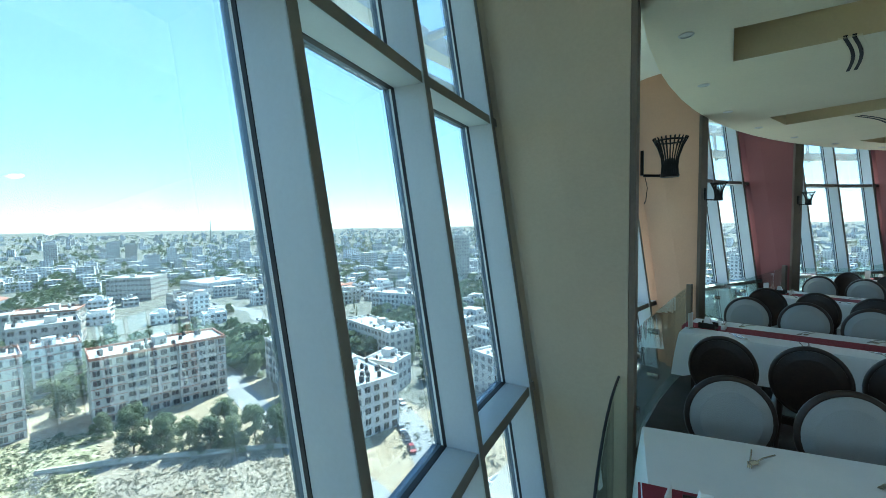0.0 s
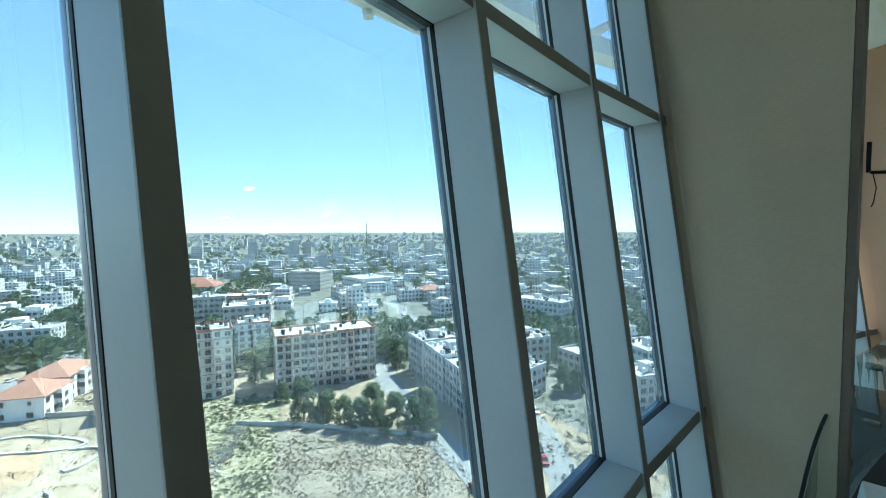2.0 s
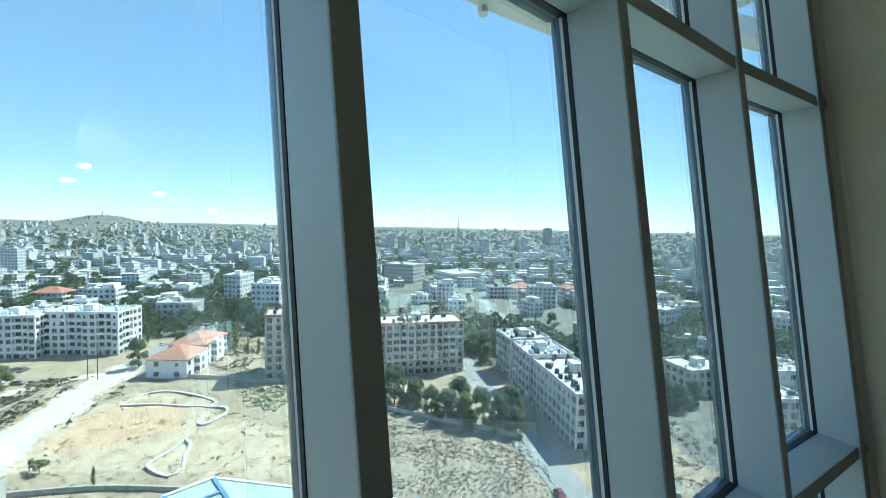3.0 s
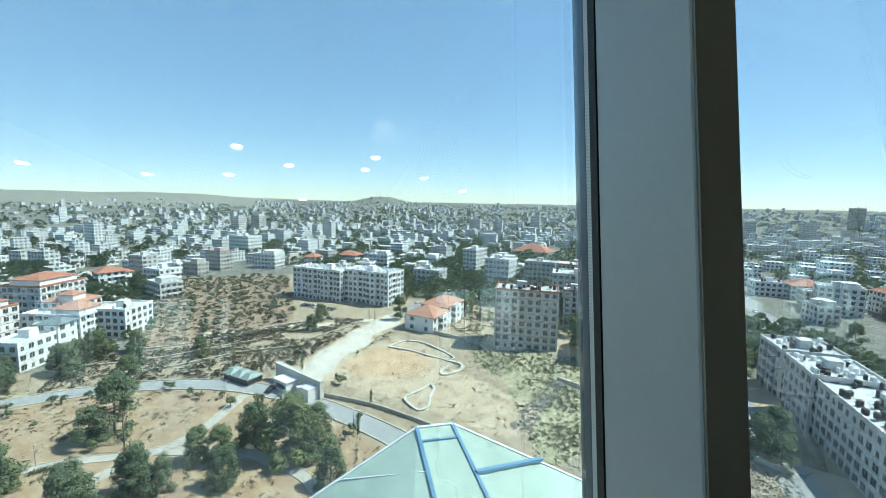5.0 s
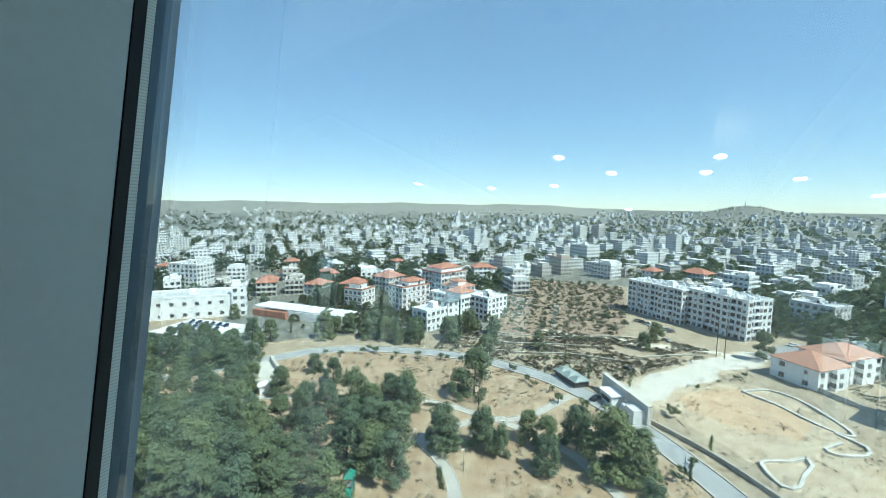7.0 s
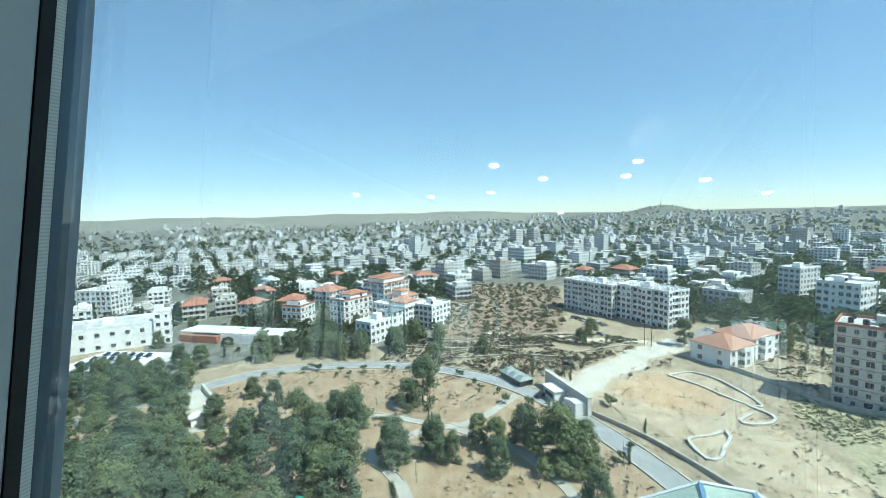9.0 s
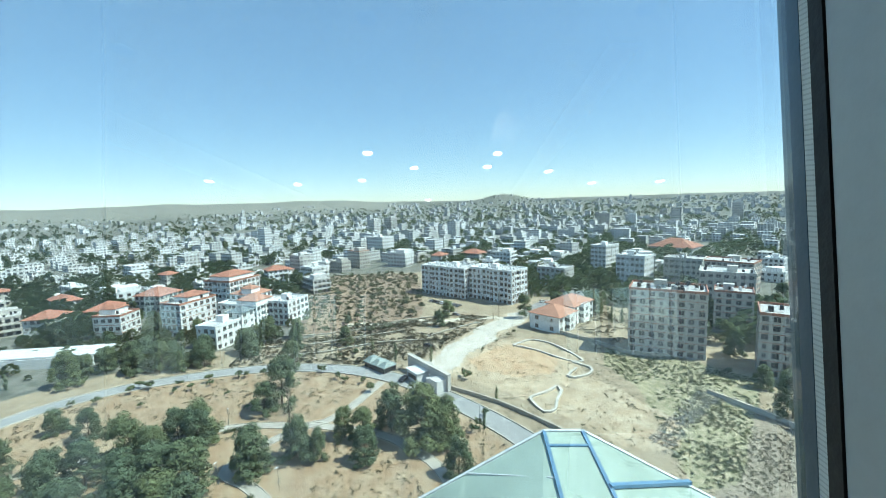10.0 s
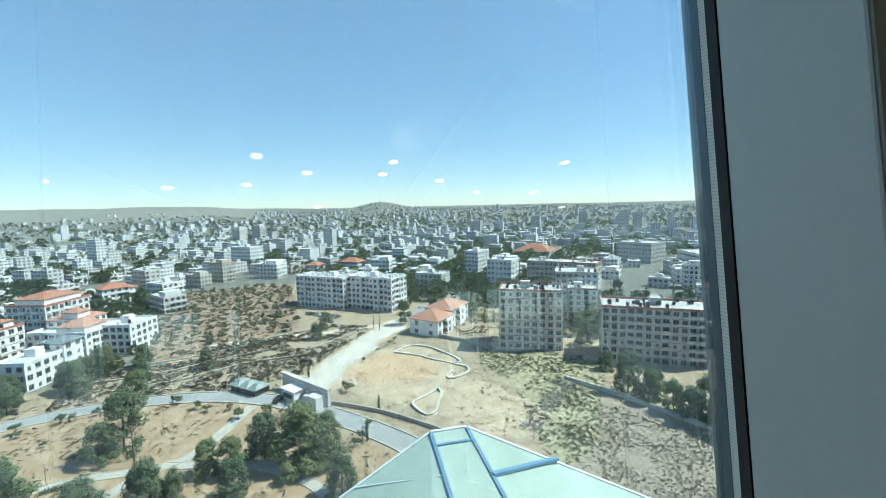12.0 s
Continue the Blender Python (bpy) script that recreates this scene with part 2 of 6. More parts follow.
def window_bay(n, a, b, bold=True):
    """A mullion at angle a with the three panes between it and the mullion at angle b."""
    w = thing("window_%d" % n, "outward-leaning glazed bay with grey-blue metal mullion and transoms", "window", "facade windows", "structure")
    bm = bmesh.new()
    bar(bm, a, RG - 0.2275, RG - 0.0478, -0.0262, 0.0262, ZB, ZT)
    rounded(part("mullion", bm, M_FRAME, w, "grey-blue painted metal mullion"), 0.004)
    # thin added strip that paints the mullion's unlit inner face dark
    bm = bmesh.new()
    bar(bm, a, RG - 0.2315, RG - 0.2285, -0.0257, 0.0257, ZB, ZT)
    part("inner_shade", bm, M_INNER_SHADE, w, "thin strip on the room-side face, its shade painted dark grey-brown")
    bm = bmesh.new()
    bar(bm, a, RG - 0.0474, RG - 0.030, -0.0272, 0.0272, ZB, ZT)
    part("gasket", bm, M_GASKET, w, "black rubber gasket")
    for side in (-1, 1):
        bm = bmesh.new()
        bar(bm, a, RG - 0.0295, RG - 0.017, min(0.002 * side, 0.0265 * side), max(0.002 * side, 0.0265 * side), ZB, ZT)
        part("spacer", bm, M_SPACER, w, "bright perforated spacer bar at the glazing's edge")
    bm = bmesh.new()
    bar(bm, a, RG - 0.0165, RG + 0.0135, -0.0269, 0.0269, ZB, ZT)
    part("edge_seal", bm, M_CAP, w, "dark blue-grey edge seal")
    bm = bmesh.new()
    bar(bm, a, RG + 0.014, RG + 0.030, -0.008, 0.008, ZB, ZT)
    part("outer_cap", bm, M_CAP, w, "dark blue outer cover strip")
    for z in (ZL, ZU):
        bm = bmesh.new()
        span(bm, a, b, RG - 0.215, RG - 0.0478, z - 0.03, z + 0.03, 0.029)
        rounded(part("transom", bm, M_FRAME, w, "grey-blue painted metal transom"), 0.003)
        # the same painted shade on the transom's inner face
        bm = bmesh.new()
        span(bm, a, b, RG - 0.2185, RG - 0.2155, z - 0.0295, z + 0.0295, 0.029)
        part("inner_shade", bm, M_INNER_SHADE, w, "thin strip on the room-side face, its shade painted dark grey-brown")
        bm = bmesh.new()
        span(bm, a, b, RG - 0.0474, RG - 0.017, z - 0.032, z + 0.032, 0.0295)
        part("gasket", bm, M_GASKET, w, "black rubber gasket")
        bm = bmesh.new()
        span(bm, a, b, RG - 0.0165, RG + 0.030, z - 0.031, z + 0.031, 0.030)
        part("edge_seal", bm, M_CAP, w, "dark blue-grey edge seal")
    for z0, z1 in ((ZB, ZL), (ZL, ZU), (ZU, ZT)):
        bm = bmesh.new()
        span(bm, a, b, RG - 0.004, RG + 0.010, z0 + 0.034, z1 - 0.034, 0.031)
        pane = part("pane", bm, M_GLASS, w, "slightly dusty tinted glass with a haze veil painted over it")
        pane.visible_shadow = False


# piers stand between the groups of windows: (angle of the inner edge, angle where they meet the glass, plaster)
PIERS = [(62.0, 60.4, M_PIER_A), (43.9, 42.0, M_PIER_B), (26.0, 24.5, M_PIER_C), (8.5, 7.0, M_PIER_C)]
PIERS += [(8.5 - BAY * k, 6.6 - BAY * k, (M_PIER_B, M_PIER_C)[k % 2]) for k in range(1, 13)]
PIERS += [(109.0, 107.0, M_PIER_B)]


def pier(a_in, a_out, material, sides):
    p = thing("pier", "%s plaster wall pier leaning out with the facade" % sides, "wall", "painted piers", "structure")
    low, high = [], []
    for z, out in ((FLOOR - 0.1, low), (COVE, high)):
        inner = pol(RS + 0.03, a_in, z)
        glass = pol(RG - 0.25, a_out, z, 0, True)
        back = pol(RG - 0.05, a_out - 0.05, z, 0, True)
        fold = inner.lerp(glass, 0.53) + (pol(1, a_in, 0) - pol(0, a_in, 0)) * 0.16
        far_g, far_i = pol(RG - 0.05, a_out - 2.2, z, 0, True), pol(RS + 0.03, a_in - 1.3, z)
        out += [inner, fold, glass, back, far_g, far_i]
    bm = bmesh.new()
    bm_prism(bm, low, high)
    part("pier_body", bm, material, p)
    bm = bmesh.new()
    bm_prism(bm, [pol(r, a, FLOOR - 0.1) for r, a in ((RS - 0.006, a_in + 0.03), (RS + 0.027, a_in + 0.03), (RS + 0.027, a_in - 1.33), (RS - 0.006, a_in - 1.33))],
             [pol(r, a, SOFFIT) for r, a in ((RS - 0.006, a_in + 0.03), (RS + 0.027, a_in + 0.03), (RS + 0.027, a_in - 1.33), (RS - 0.006, a_in - 1.33))])
    part("edge_trim", bm, M_TRIM, p, "dark brown edge trim")


for _a, _b, _m in PIERS:
    pier(_a, _b, _m, {M_PIER_A: "olive beige", M_PIER_B: "orange", M_PIER_C: "maroon"}[_m])

_n = 0
for k in range(0, 81):
    a = A0 + MOD * (2 - k) + (0.265 if k < 2 else 0)     # one bay is a little wider
    b = A0 + MOD * (1 - k) + (0.265 if k < 1 else 0) if k < 80 else A0 + MOD * 2 + 0.265 - 360
    if -360 + A0 + 2 * MOD > a:
        break
    _n += 1
    window_bay(_n, a, b)

# floor, ceiling, cove
def ring(bm, r0, r1, z, n=180, up=True, r1z=None):
    for k in range(n):
        a, b = 360 * k / n, 360 * (k + 1) / n
        q = [pol(r0, a, z), pol(r0, b, z), pol(r1, b, z if r1z is None else r1z), pol(r1, a, z if r1z is None else r1z)]
        bm.faces.new([bm.verts.new(v) for v in q])


bm = bmesh.new()
ring(bm, 0.01, 11.60, FLOOR, 120)
ring(bm, 11.60, 11.60, FLOOR, 120, True, FLOOR - 0.12)
ring(bm, 0.01, 11.60, FLOOR - 0.30, 120)
solid("floor", bm, M_FLOOR, "dark brown carpeted dining floor with a curved edge", "floor", kind="structure")
bm = bmesh.new()
ring(bm, 11.604, 12.55, FLOOR - 0.12, 120)
ring(bm, 11.604, 12.65, FLOOR - 0.30, 120)
ring(bm, 12.55, 12.55, FLOOR - 0.12, 120, True, FLOOR - 0.30)
solid("floor_niche", bm, M_STONE_FLOOR, "pale stone strip of floor along the windows", "floor", kind="structure")
bm = bmesh.new()
ring(bm, 11.3, 13.02, COVE, 120)
ring(bm, 13.02, 13.02, COVE, 120, True, COVE + 0.6)
ring(bm, 0.01, 13.02, COVE + 0.6, 120)
solid("ceiling_cove", bm, M_COVE, "pale high cove ceiling along the windows", "ceiling", kind="structure")

# lowered ceiling with recessed slots, laid out in a polar grid
SLOTS = [(57.35 - BAY * k, 53.5 - BAY * k) for k in range(-6, 14)]
edges_a = sorted({round(v % 360, 3) for s in SLOTS for v in s} | {round(3.0 * k + 0.7, 3) for k in range(120)})
radii = [0.01, 4.0, 6.4, 8.0, 9.5, 10.98, RS]
bm = bmesh.new()


def quad(bm, *ps):
    return bm.faces.new([bm.verts.new(p) for p in ps])


def in_slot(a0, a1, r0, r1):
    mid = (a0 + a1) / 2
    if not (6.4 - 1e-3 <= r0 and r1 <= 10.98 + 1e-3):
        return False
    return any(((mid - lo) % 360) <= ((hi - lo) % 360) for hi, lo in SLOTS)


for i, a0 in enumerate(edges_a):
    a1 = edges_a[(i + 1) % len(edges_a)] + (360 if i == len(edges_a) - 1 else 0)
    for r0, r1 in zip(radii, radii[1:]):
        z = SOFFIT + (0.28 if in_slot(a0, a1, r0, r1) else 0)
        quad(bm, pol(r0, a0, z), pol(r0, a1, z), pol(r1, a1, z), pol(r1, a0, z))
    quad(bm, pol(RS, a0, SOFFIT), pol(RS, a1, SOFFIT), pol(RS, a1, COVE), pol(RS, a0, COVE))
for hi, lo in SLOTS:
    for a in (hi, lo):
        quad(bm, pol(6.4, a, SOFFIT), pol(10.98, a, SOFFIT), pol(10.98, a, SOFFIT + 0.28), pol(6.4, a, SOFFIT + 0.28)).material_index = 1
    for r in (6.4, 10.98):
        quad(bm, pol(r, hi, SOFFIT), pol(r, lo, SOFFIT), pol(r, lo, SOFFIT + 0.28), pol(r, hi, SOFFIT + 0.28)).material_index = 1
tagged(new("ceiling", as_mesh("ceiling", bm, M_CEIL, M_BEIGE)), "cream lowered ceiling with radial recessed slots", "ceiling", "", "structure")

bm = bmesh.new()
bm_lathe(bm, [(3.0, FLOOR), (3.0, SOFFIT)], 48, (CX, CY, 0))
solid("wall_core", bm, M_PIER_B, "orange plaster wall round the tower's core", "wall", kind="structure")
bm = bmesh.new()
bm_lathe(bm, [(12.0, FLOOR - 0.35), (8.0, FLOOR - 4.0), (8.0, -1.0)], 64, (CX, CY, 0))
solid("tower_shaft", bm, M_COVE, "pale round shaft that carries the restaurant", "tower", kind="structure")

# a white ring beam outside, above the windows
bm = bmesh.new()
for r, z, h in ((13.9, EYE + 1.55, 0.16), (14.1, EYE + 2.15, 0.20)):
    for k in range(120):
        a, b = 3 * k, 3 * k + 3
        bm_prism(bm, [pol(r - 0.12, a, z), pol(r + 0.12, a, z), pol(r + 0.12, b, z), pol(r - 0.12, b, z)],
                 [pol(r - 0.12, a, z + h), pol(r + 0.12, a, z + h), pol(r + 0.12, b, z + h), pol(r - 0.12, b, z + h)])
for k in range(60):
    bm_tube(bm, [pol(12.95, 6 * k + 1, EYE + 2.3), pol(14.2, 6 * k + 1, EYE + 2.25)], 0.05, 6)
    bm_tube(bm, [pol(14.0, 6 * k + 1, EYE + 1.5), pol(14.1, 6 * k + 1, EYE + 2.3)], 0.04, 6)
solid("sunshade_ring", bm, M_WHITE, "white metal ring beams with brackets outside the windows", "sunshade", kind="structure")

# downlights
def downlight(m):
    d = thing("downlight", "round recessed ceiling downlight with a white rim, lit", "lamp", "ceiling downlights")
    bm = bmesh.new()
    bm_lathe(bm, [(0.062, 0.0), (0.085, -0.004), (0.085, -0.010), (0.062, -0.014)], 20, cap=False)
    part("rim", bm, M_WHITE, d)
    bm = bmesh.new()
    bm_lathe(bm, [(0.042, -0.006), (0.03, -0.009)], 20)
    part("lens", bm, M_DOWN, d, "glowing lens")
    d.matrix_world = m
    return d


_d0 = downlight(pose(*pol(9.47, 74.6, SOFFIT)))
for r, a in ((9.62, 81.6), (9.2, 79.5), (9.15, 75.0), (9.0, 70.9), (9.7, 64.0), (8.66, 66.9), (8.79, 62.0), (8.08, 79.6), (8.94, 83.4), (9.3, 54.2), (8.35, 55.4), (9.0, 88.0), (9.4, 93.0)):
    copy_thing(_d0, pose(*pol(r, a, SOFFIT)))


def dead_light(m):
    d = thing("downlight", "round recessed ceiling downlight with a white rim, unlit", "lamp", "unlit downlights")
    bm = bmesh.new()
    bm_lathe(bm, [(0.038, 0.0), (0.052, -0.004), (0.052, -0.010), (0.038, -0.014)], 20, cap=False)
    part("rim", bm, M_WHITE, d)
    bm = bmesh.new()
    bm_lathe(bm, [(0.037, -0.006), (0.02, -0.009)], 20)
    part("lens", bm, M_WHITE, d)
    d.matrix_world = m
    return d


_d1 = dead_light(pose(*pol(11.27, 57.8, SOFFIT)))
for k in range(-6, 34):
    if k:
        copy_thing(_d1, pose(*pol(11.25, 57.8 - 7.05 * k, SOFFIT)))

# curved slot diffusers
def diffuser(a0, a1, r):
    """Slots from angle a0 to a1, running outwards as they go and slightly bowed."""
    d = thing("ceiling_vent", "curved black twin-slot air diffuser in the ceiling", "vent", "ceiling vents")

    def at(f, off, z):
        return pol(r + 0.01 + 0.10 * f - 0.05 * math.sin(math.pi * f) + off, a0 + (a1 - a0) * f, z)

    for name, o0, o1, z0, z1, mt, lab in (("slot", 0.0, 0.024, -0.006, 0.02, M_GASKET, "black slot"), ("slot", 0.05, 0.074, -0.006, 0.02, M_GASKET, "black slot"), ("frame", -0.03, 0.104, -0.003, 0.01, M_CEIL, "")):
        bm = bmesh.new()
        for k in range(8):
            bm_prism(bm, [at(f, o, SOFFIT + z0) for f, o in ((k / 8, o0), (k / 8, o1), ((k + 1) / 8, o1), ((k + 1) / 8, o0))],
                     [at(f, o, SOFFIT + z1) for f, o in ((k / 8, o0), (k / 8, o1), ((k + 1) / 8, o1), ((k + 1) / 8, o0))])
        part(name, bm, mt, d, lab)


diffuser(48.2, 53.6, 10.12)
diffuser(29.6, 34.8, 10.12)

# wall sconces on the piers' inner edges
def sconce(m):
    s = thing("wall_sconce", "black iron basket wall lamp on a short arm, unlit", "lamp", "pier sconces")
    bm = bmesh.new()
    bm_box(bm, -0.03, -0.012, -0.10, 0.03, 0.012, 0.10)
    rounded(part("back_plate", bm, M_IRON, s), 0.004)
    bm = bmesh.new()
    bm_tube(bm, [(0, -0.01, -0.10), (0, -0.20, -0.115)], 0.012, 6)
    part("arm", bm, M_IRON, s)
    bm = bmesh.new()
    bm_lathe(bm, [(0.066, -0.125), (0.070, -0.11), (0.062, -0.095)], 16, (0, -0.20, 0))
    part("base_ring", bm, M_IRON, s)
    for k in range(24):
        a = 2 * math.pi * k / 24
        bm = bmesh.new()
        bm_tube(bm, [(r * math.cos(a), -0.20 + r * math.sin(a), z) for r, z in ((0.062, -0.11), (0.055, -0.04), (0.062, 0.03), (0.088, 0.11), (0.125, 0.185))], 0.0062, 4)
        part("rod", bm, M_IRON, s)
    bm = bmesh.new()
    bm_tube(bm, [(0.112 * math.cos(2 * math.pi * k / 20), -0.20 + 0.112 * math.sin(2 * math.pi * k / 20), 0.160) for k in range(20)], 0.007, 4, True)
    part("rim", bm, M_IRON, s)
    bm = bmesh.new()
    bm_lathe(bm, [(0.045, -0.10), (0.045, 0.0), (0.03, 0.02)], 12, (0, -0.20, 0))
    part("bulb_holder", bm, M_IRON, s)
    bm = bmesh.new()
    bm_tube(bm, [(0.0, -0.02, -0.10), (0.03, -0.04, -0.20), (0.02, -0.03, -0.30), (-0.02, -0.02, -0.33)], 0.004, 4)
    part("cable", bm, M_IRON, s)
    s.matrix_world = m @ Matrix.Scale(0.74, 4)
    return s


_s0 = None
for a_in, a_out, _m in PIERS[:4]:
    p = pol(RS - 0.034, a_in - 0.35, EYE + 0.36)
    q = pose(p.x, p.y, p.z, 0, 0, a_in)
    _s0 = sconce(q) if _s0 is None else _s0
    if a_in != 62.0:
        copy_thing(_s0, q)

# low glass guards between the piers
def guard(a0, a1):
    g = thing("glass_guard", "frameless curved glass guard with steel clamps beside the dining floor", "railing", "glass guards")
    n = 12
    bm = bmesh.new()
    rings = []
    for k in range(n + 1):
        a, h = a0 + (a1 - a0) * k / n, FLOOR + 1.06 - 0.10 * math.sin(math.pi * k / n)
        rings.append([bm.verts.new(pol(r, a, z)) for r, z in ((11.64, FLOOR - 0.1), (11.652, FLOOR - 0.1), (11.652, h), (11.64, h))])
    for p, q in zip(rings, rings[1:]):
        for i in range(4):
            bm.faces.new((p[i], p[(i + 1) % 4], q[(i + 1) % 4], q[i]))
    bm.faces.new(rings[0])
    bm.faces.new(rings[-1])
    part("glass_panel", bm, M_CLEAR, g)
    for f in (0.25, 0.55):
        for z in (0.30, 0.78):
            bm = bmesh.new()
            p = pol(11.63, a0 + (a1 - a0) * f, FLOOR + z)
            bm_lathe(bm, [(0.028, -0.02), (0.03, 0.0), (0.028, 0.04)], 14)
            bmesh.ops.transform(bm, matrix=pose(p.x, p.y, p.z, 90, 0, a0 + (a1 - a0) * f), verts=bm.verts)
            part("clamp", bm, M_STEEL, g, "round steel clamp")
    bm = bmesh.new()
    p = pol(11.60, a1, FLOOR)
    bm_box(bm, -0.03, -0.03, 0, 0.03, 0.03, 1.12, pose(p.x, p.y, p.z, 0, 0, a1))
    part("post", bm, M_TRIM, g, "dark post")


for a_in, a_out, _m in PIERS[:3]:
    guard(a_in - 1.9, a_in - 17.6)

# the guard's rounded end beside the olive pier
g = thing("glass_guard", "glass guard end panel with a rounded top and a dark post", "railing", "glass guards")
P0, P1 = Vector((1.52, 2.86, 0)), Vector((1.06, 2.14, 0))
bm = bmesh.new()
d = (P1 - P0)
side = Vector((-d.y, d.x, 0)).normalized() * 0.006
prof = [(0, 0)] + [(math.sin(t) * 1.0, 0.98 * math.cos(t) ** 0.8 if t < 1.57 else 0.0) for t in [i * math.pi / 2 / 12 for i in range(13)]]
low = [P0 + d * x + Vector((0, 0, FLOOR + max(h, 0.0))) - side for x, h in prof]
bm_prism(bm, low, [p + side * 2 for p in low])
part("glass_panel", bm, M_CLEAR, g)
bm = bmesh.new()
bm_tube(bm, low[1:], 0.008, 6)
part("edge", bm, M_GASKET, g, "dark polished edge")
bm = bmesh.new()
bm_box(bm, -0.03, -0.03, 0, 0.03, 0.03, 1.02, pose(P0.x + 0.02, P0.y + 0.05, FLOOR, 0, 0, 60))
part("post", bm, M_TRIM, g, "dark post")


# tables and chairs
def dining_table(a, n, half=0.40):
    """Long radial table under a white cloth, centred on angle a."""
    t = thing("dining_table", "long dining table under the cloth", "table", "dining tables", m=pose(*pol(10.25, a, FLOOR), 0, 0, a + 90))
    bm = bmesh.new()
    bm_box(bm, -1.16, -half, 0.70, 1.16, half, 0.735)
    part("tabletop", bm, M_WOOD, t)
    for x in (-1.05, 1.05):
        for y in (-half + 0.08, half - 0.08):
            bm = bmesh.new()
            bm_box(bm, x - 0.03, y - 0.03, 0, x + 0.03, y + 0.03, 0.70)
            part("leg", bm, M_WOOD, t)
    rng = random.Random(n)
    bm = bmesh.new()
    X, Y = 1.19, half + 0.025
    per = []
    for k in range(96):
        u = 4 * k / 96
        e, f = int(u), u - int(u)
        x, y = [(-X + 2 * X * f, -Y), (X, -Y + 2 * Y * f), (X - 2 * X * f, Y), (-X, Y - 2 * Y * f)][e]
        per.append((x, y, e))
    top = [bm.verts.new((x * 0.995, y * 0.99, 0.752)) for x, y, e in per]
    bm.faces.new(top)
    rows_ = [top]
    for lv, zz in enumerate((0.735, 0.62, 0.48, 0.34)):
        row = []
        for k, (x, y, e) in enumerate(per):
            wob = 1 + (lv * 0.012) + lv * 0.010 * math.sin(k * 1.3 + n) + lv * 0.006 * math.sin(k * 2.9)
            corner = 1 + 0.03 * lv * max(0, abs(x) / X + abs(y) / Y - 1.75)
            row.append(bm.verts.new((x * (1 + (wob - 1) * 0.4) * corner, y * wob * corner, zz - (0.05 if abs(x) / X + abs(y) / Y > 1.9 and lv == 3 else 0))))
        for k in range(96):
            bm.faces.new((rows_[-1][k], rows_[-1][(k + 1) % 96], row[(k + 1) % 96], row[k]))
        rows_.append(row)
    cl = solid("tablecloth", bm, M_CLOTH, "white tablecloth hanging in soft folds over a dining table", "tablecloth", "tablecloths", smooth=False)
    cl.matrix_world = t.matrix_world
    bm = bmesh.new()
    bm_box(bm, -1.20, -0.13, 0.753, 1.21, 0.13, 0.757)
    bm_box(bm, 1.215, -0.13, 0.50, 1.225, 0.13, 0.757)
    rn = solid("table_runner", bm, M_RUNNER, "narrow maroon cloth runner along a white table", "table runner", "table runners")
    rn.matrix_world = t.matrix_world
    return t.matrix_world.copy()


def cutlery(m, kind):
    c = thing(kind, "polished steel %s laid on a white tablecloth" % kind, "cutlery", "table cutlery")
    bm = bmesh.new()
    bm_tube(bm, [(-0.10, 0, 0.006), (0.0, 0, 0.012), (0.04, 0, 0.006)], 0.0045, 5)
    part("handle", bm, M_STEEL, c)
    bm = bmesh.new()
    if kind == "spoon":
        bmesh.ops.create_uvsphere(bm, u_segments=10, v_segments=6, radius=1, matrix=Matrix.Translation((0.068, 0, 0.008)) @ Matrix.Diagonal((0.032, 0.02, 0.006, 1)))
        part("bowl", bm, M_STEEL, c)
    else:
        bm_box(bm, 0.035, -0.012, 0.003, 0.06, 0.012, 0.007)
        for y in (-0.010, -0.003, 0.004):
            bm_box(bm, 0.06, y, 0.003, 0.10, y + 0.005, 0.007)
        part("tines", bm, M_STEEL, c)
    c.matrix_world = m
    return c


def napkin_box(m):
    nb = thing("napkin_holder", "small dark wooden caddy with white folded napkins", "napkin holder", "table caddies")
    bm = bmesh.new()
    bm_box(bm, -0.08, -0.06, 0, 0.08, 0.06, 0.012)
    for y in (-0.06, 0.054):
        bm_box(bm, -0.08, y, 0.012, 0.08, y + 0.006, 0.06)
    part("caddy", bm, M_WOOD, nb)
    bm = bmesh.new()
    bm_prism(bm, [(-0.05, -0.03, 0.013), (0.05, -0.03, 0.013), (0.05, 0.03, 0.013), (-0.05, 0.03, 0.013)], [(-0.01, -0.012, 0.12), (0.03, -0.012, 0.12), (0.03, 0.012, 0.12), (-0.01, 0.012, 0.12)])
    part("napkin", bm, M_NAPKIN, nb, "white folded napkin")
    nb.matrix_world = m
    return nb


def shaker(m):
    s = thing("salt_shaker", "small glass and steel shaker on the table", "shaker", "table shakers")
    bm = bmesh.new()
    bm_lathe(bm, [(0.02, 0), (0.022, 0.03), (0.017, 0.055)], 14)
    part("jar", bm, M_NAPKIN, s)
    bm = bmesh.new()
    bm_lathe(bm, [(0.018, 0.056), (0.018, 0.068), (0.01, 0.076)], 14)
    part("cap", bm, M_STEEL, s, "steel cap")
    s.matrix_world = m
    return s


def menu_card(m):
    c = thing("menu_card", "small upright clear acrylic card holder on a table's end", "card holder", "menu cards")
    bm = bmesh.new()
    bm_box(bm, -0.055, -0.03, 0, 0.055, 0.03, 0.006)
    part("foot", bm, M_CLEAR, c)
    bm = bmesh.new()
    bm_box(bm, -0.055, -0.003, 0.007, 0.055, 0.003, 0.17)
    part("sheet", bm, M_NAPKIN, c, "pale printed sheet")
    c.matrix_world = m
    return c


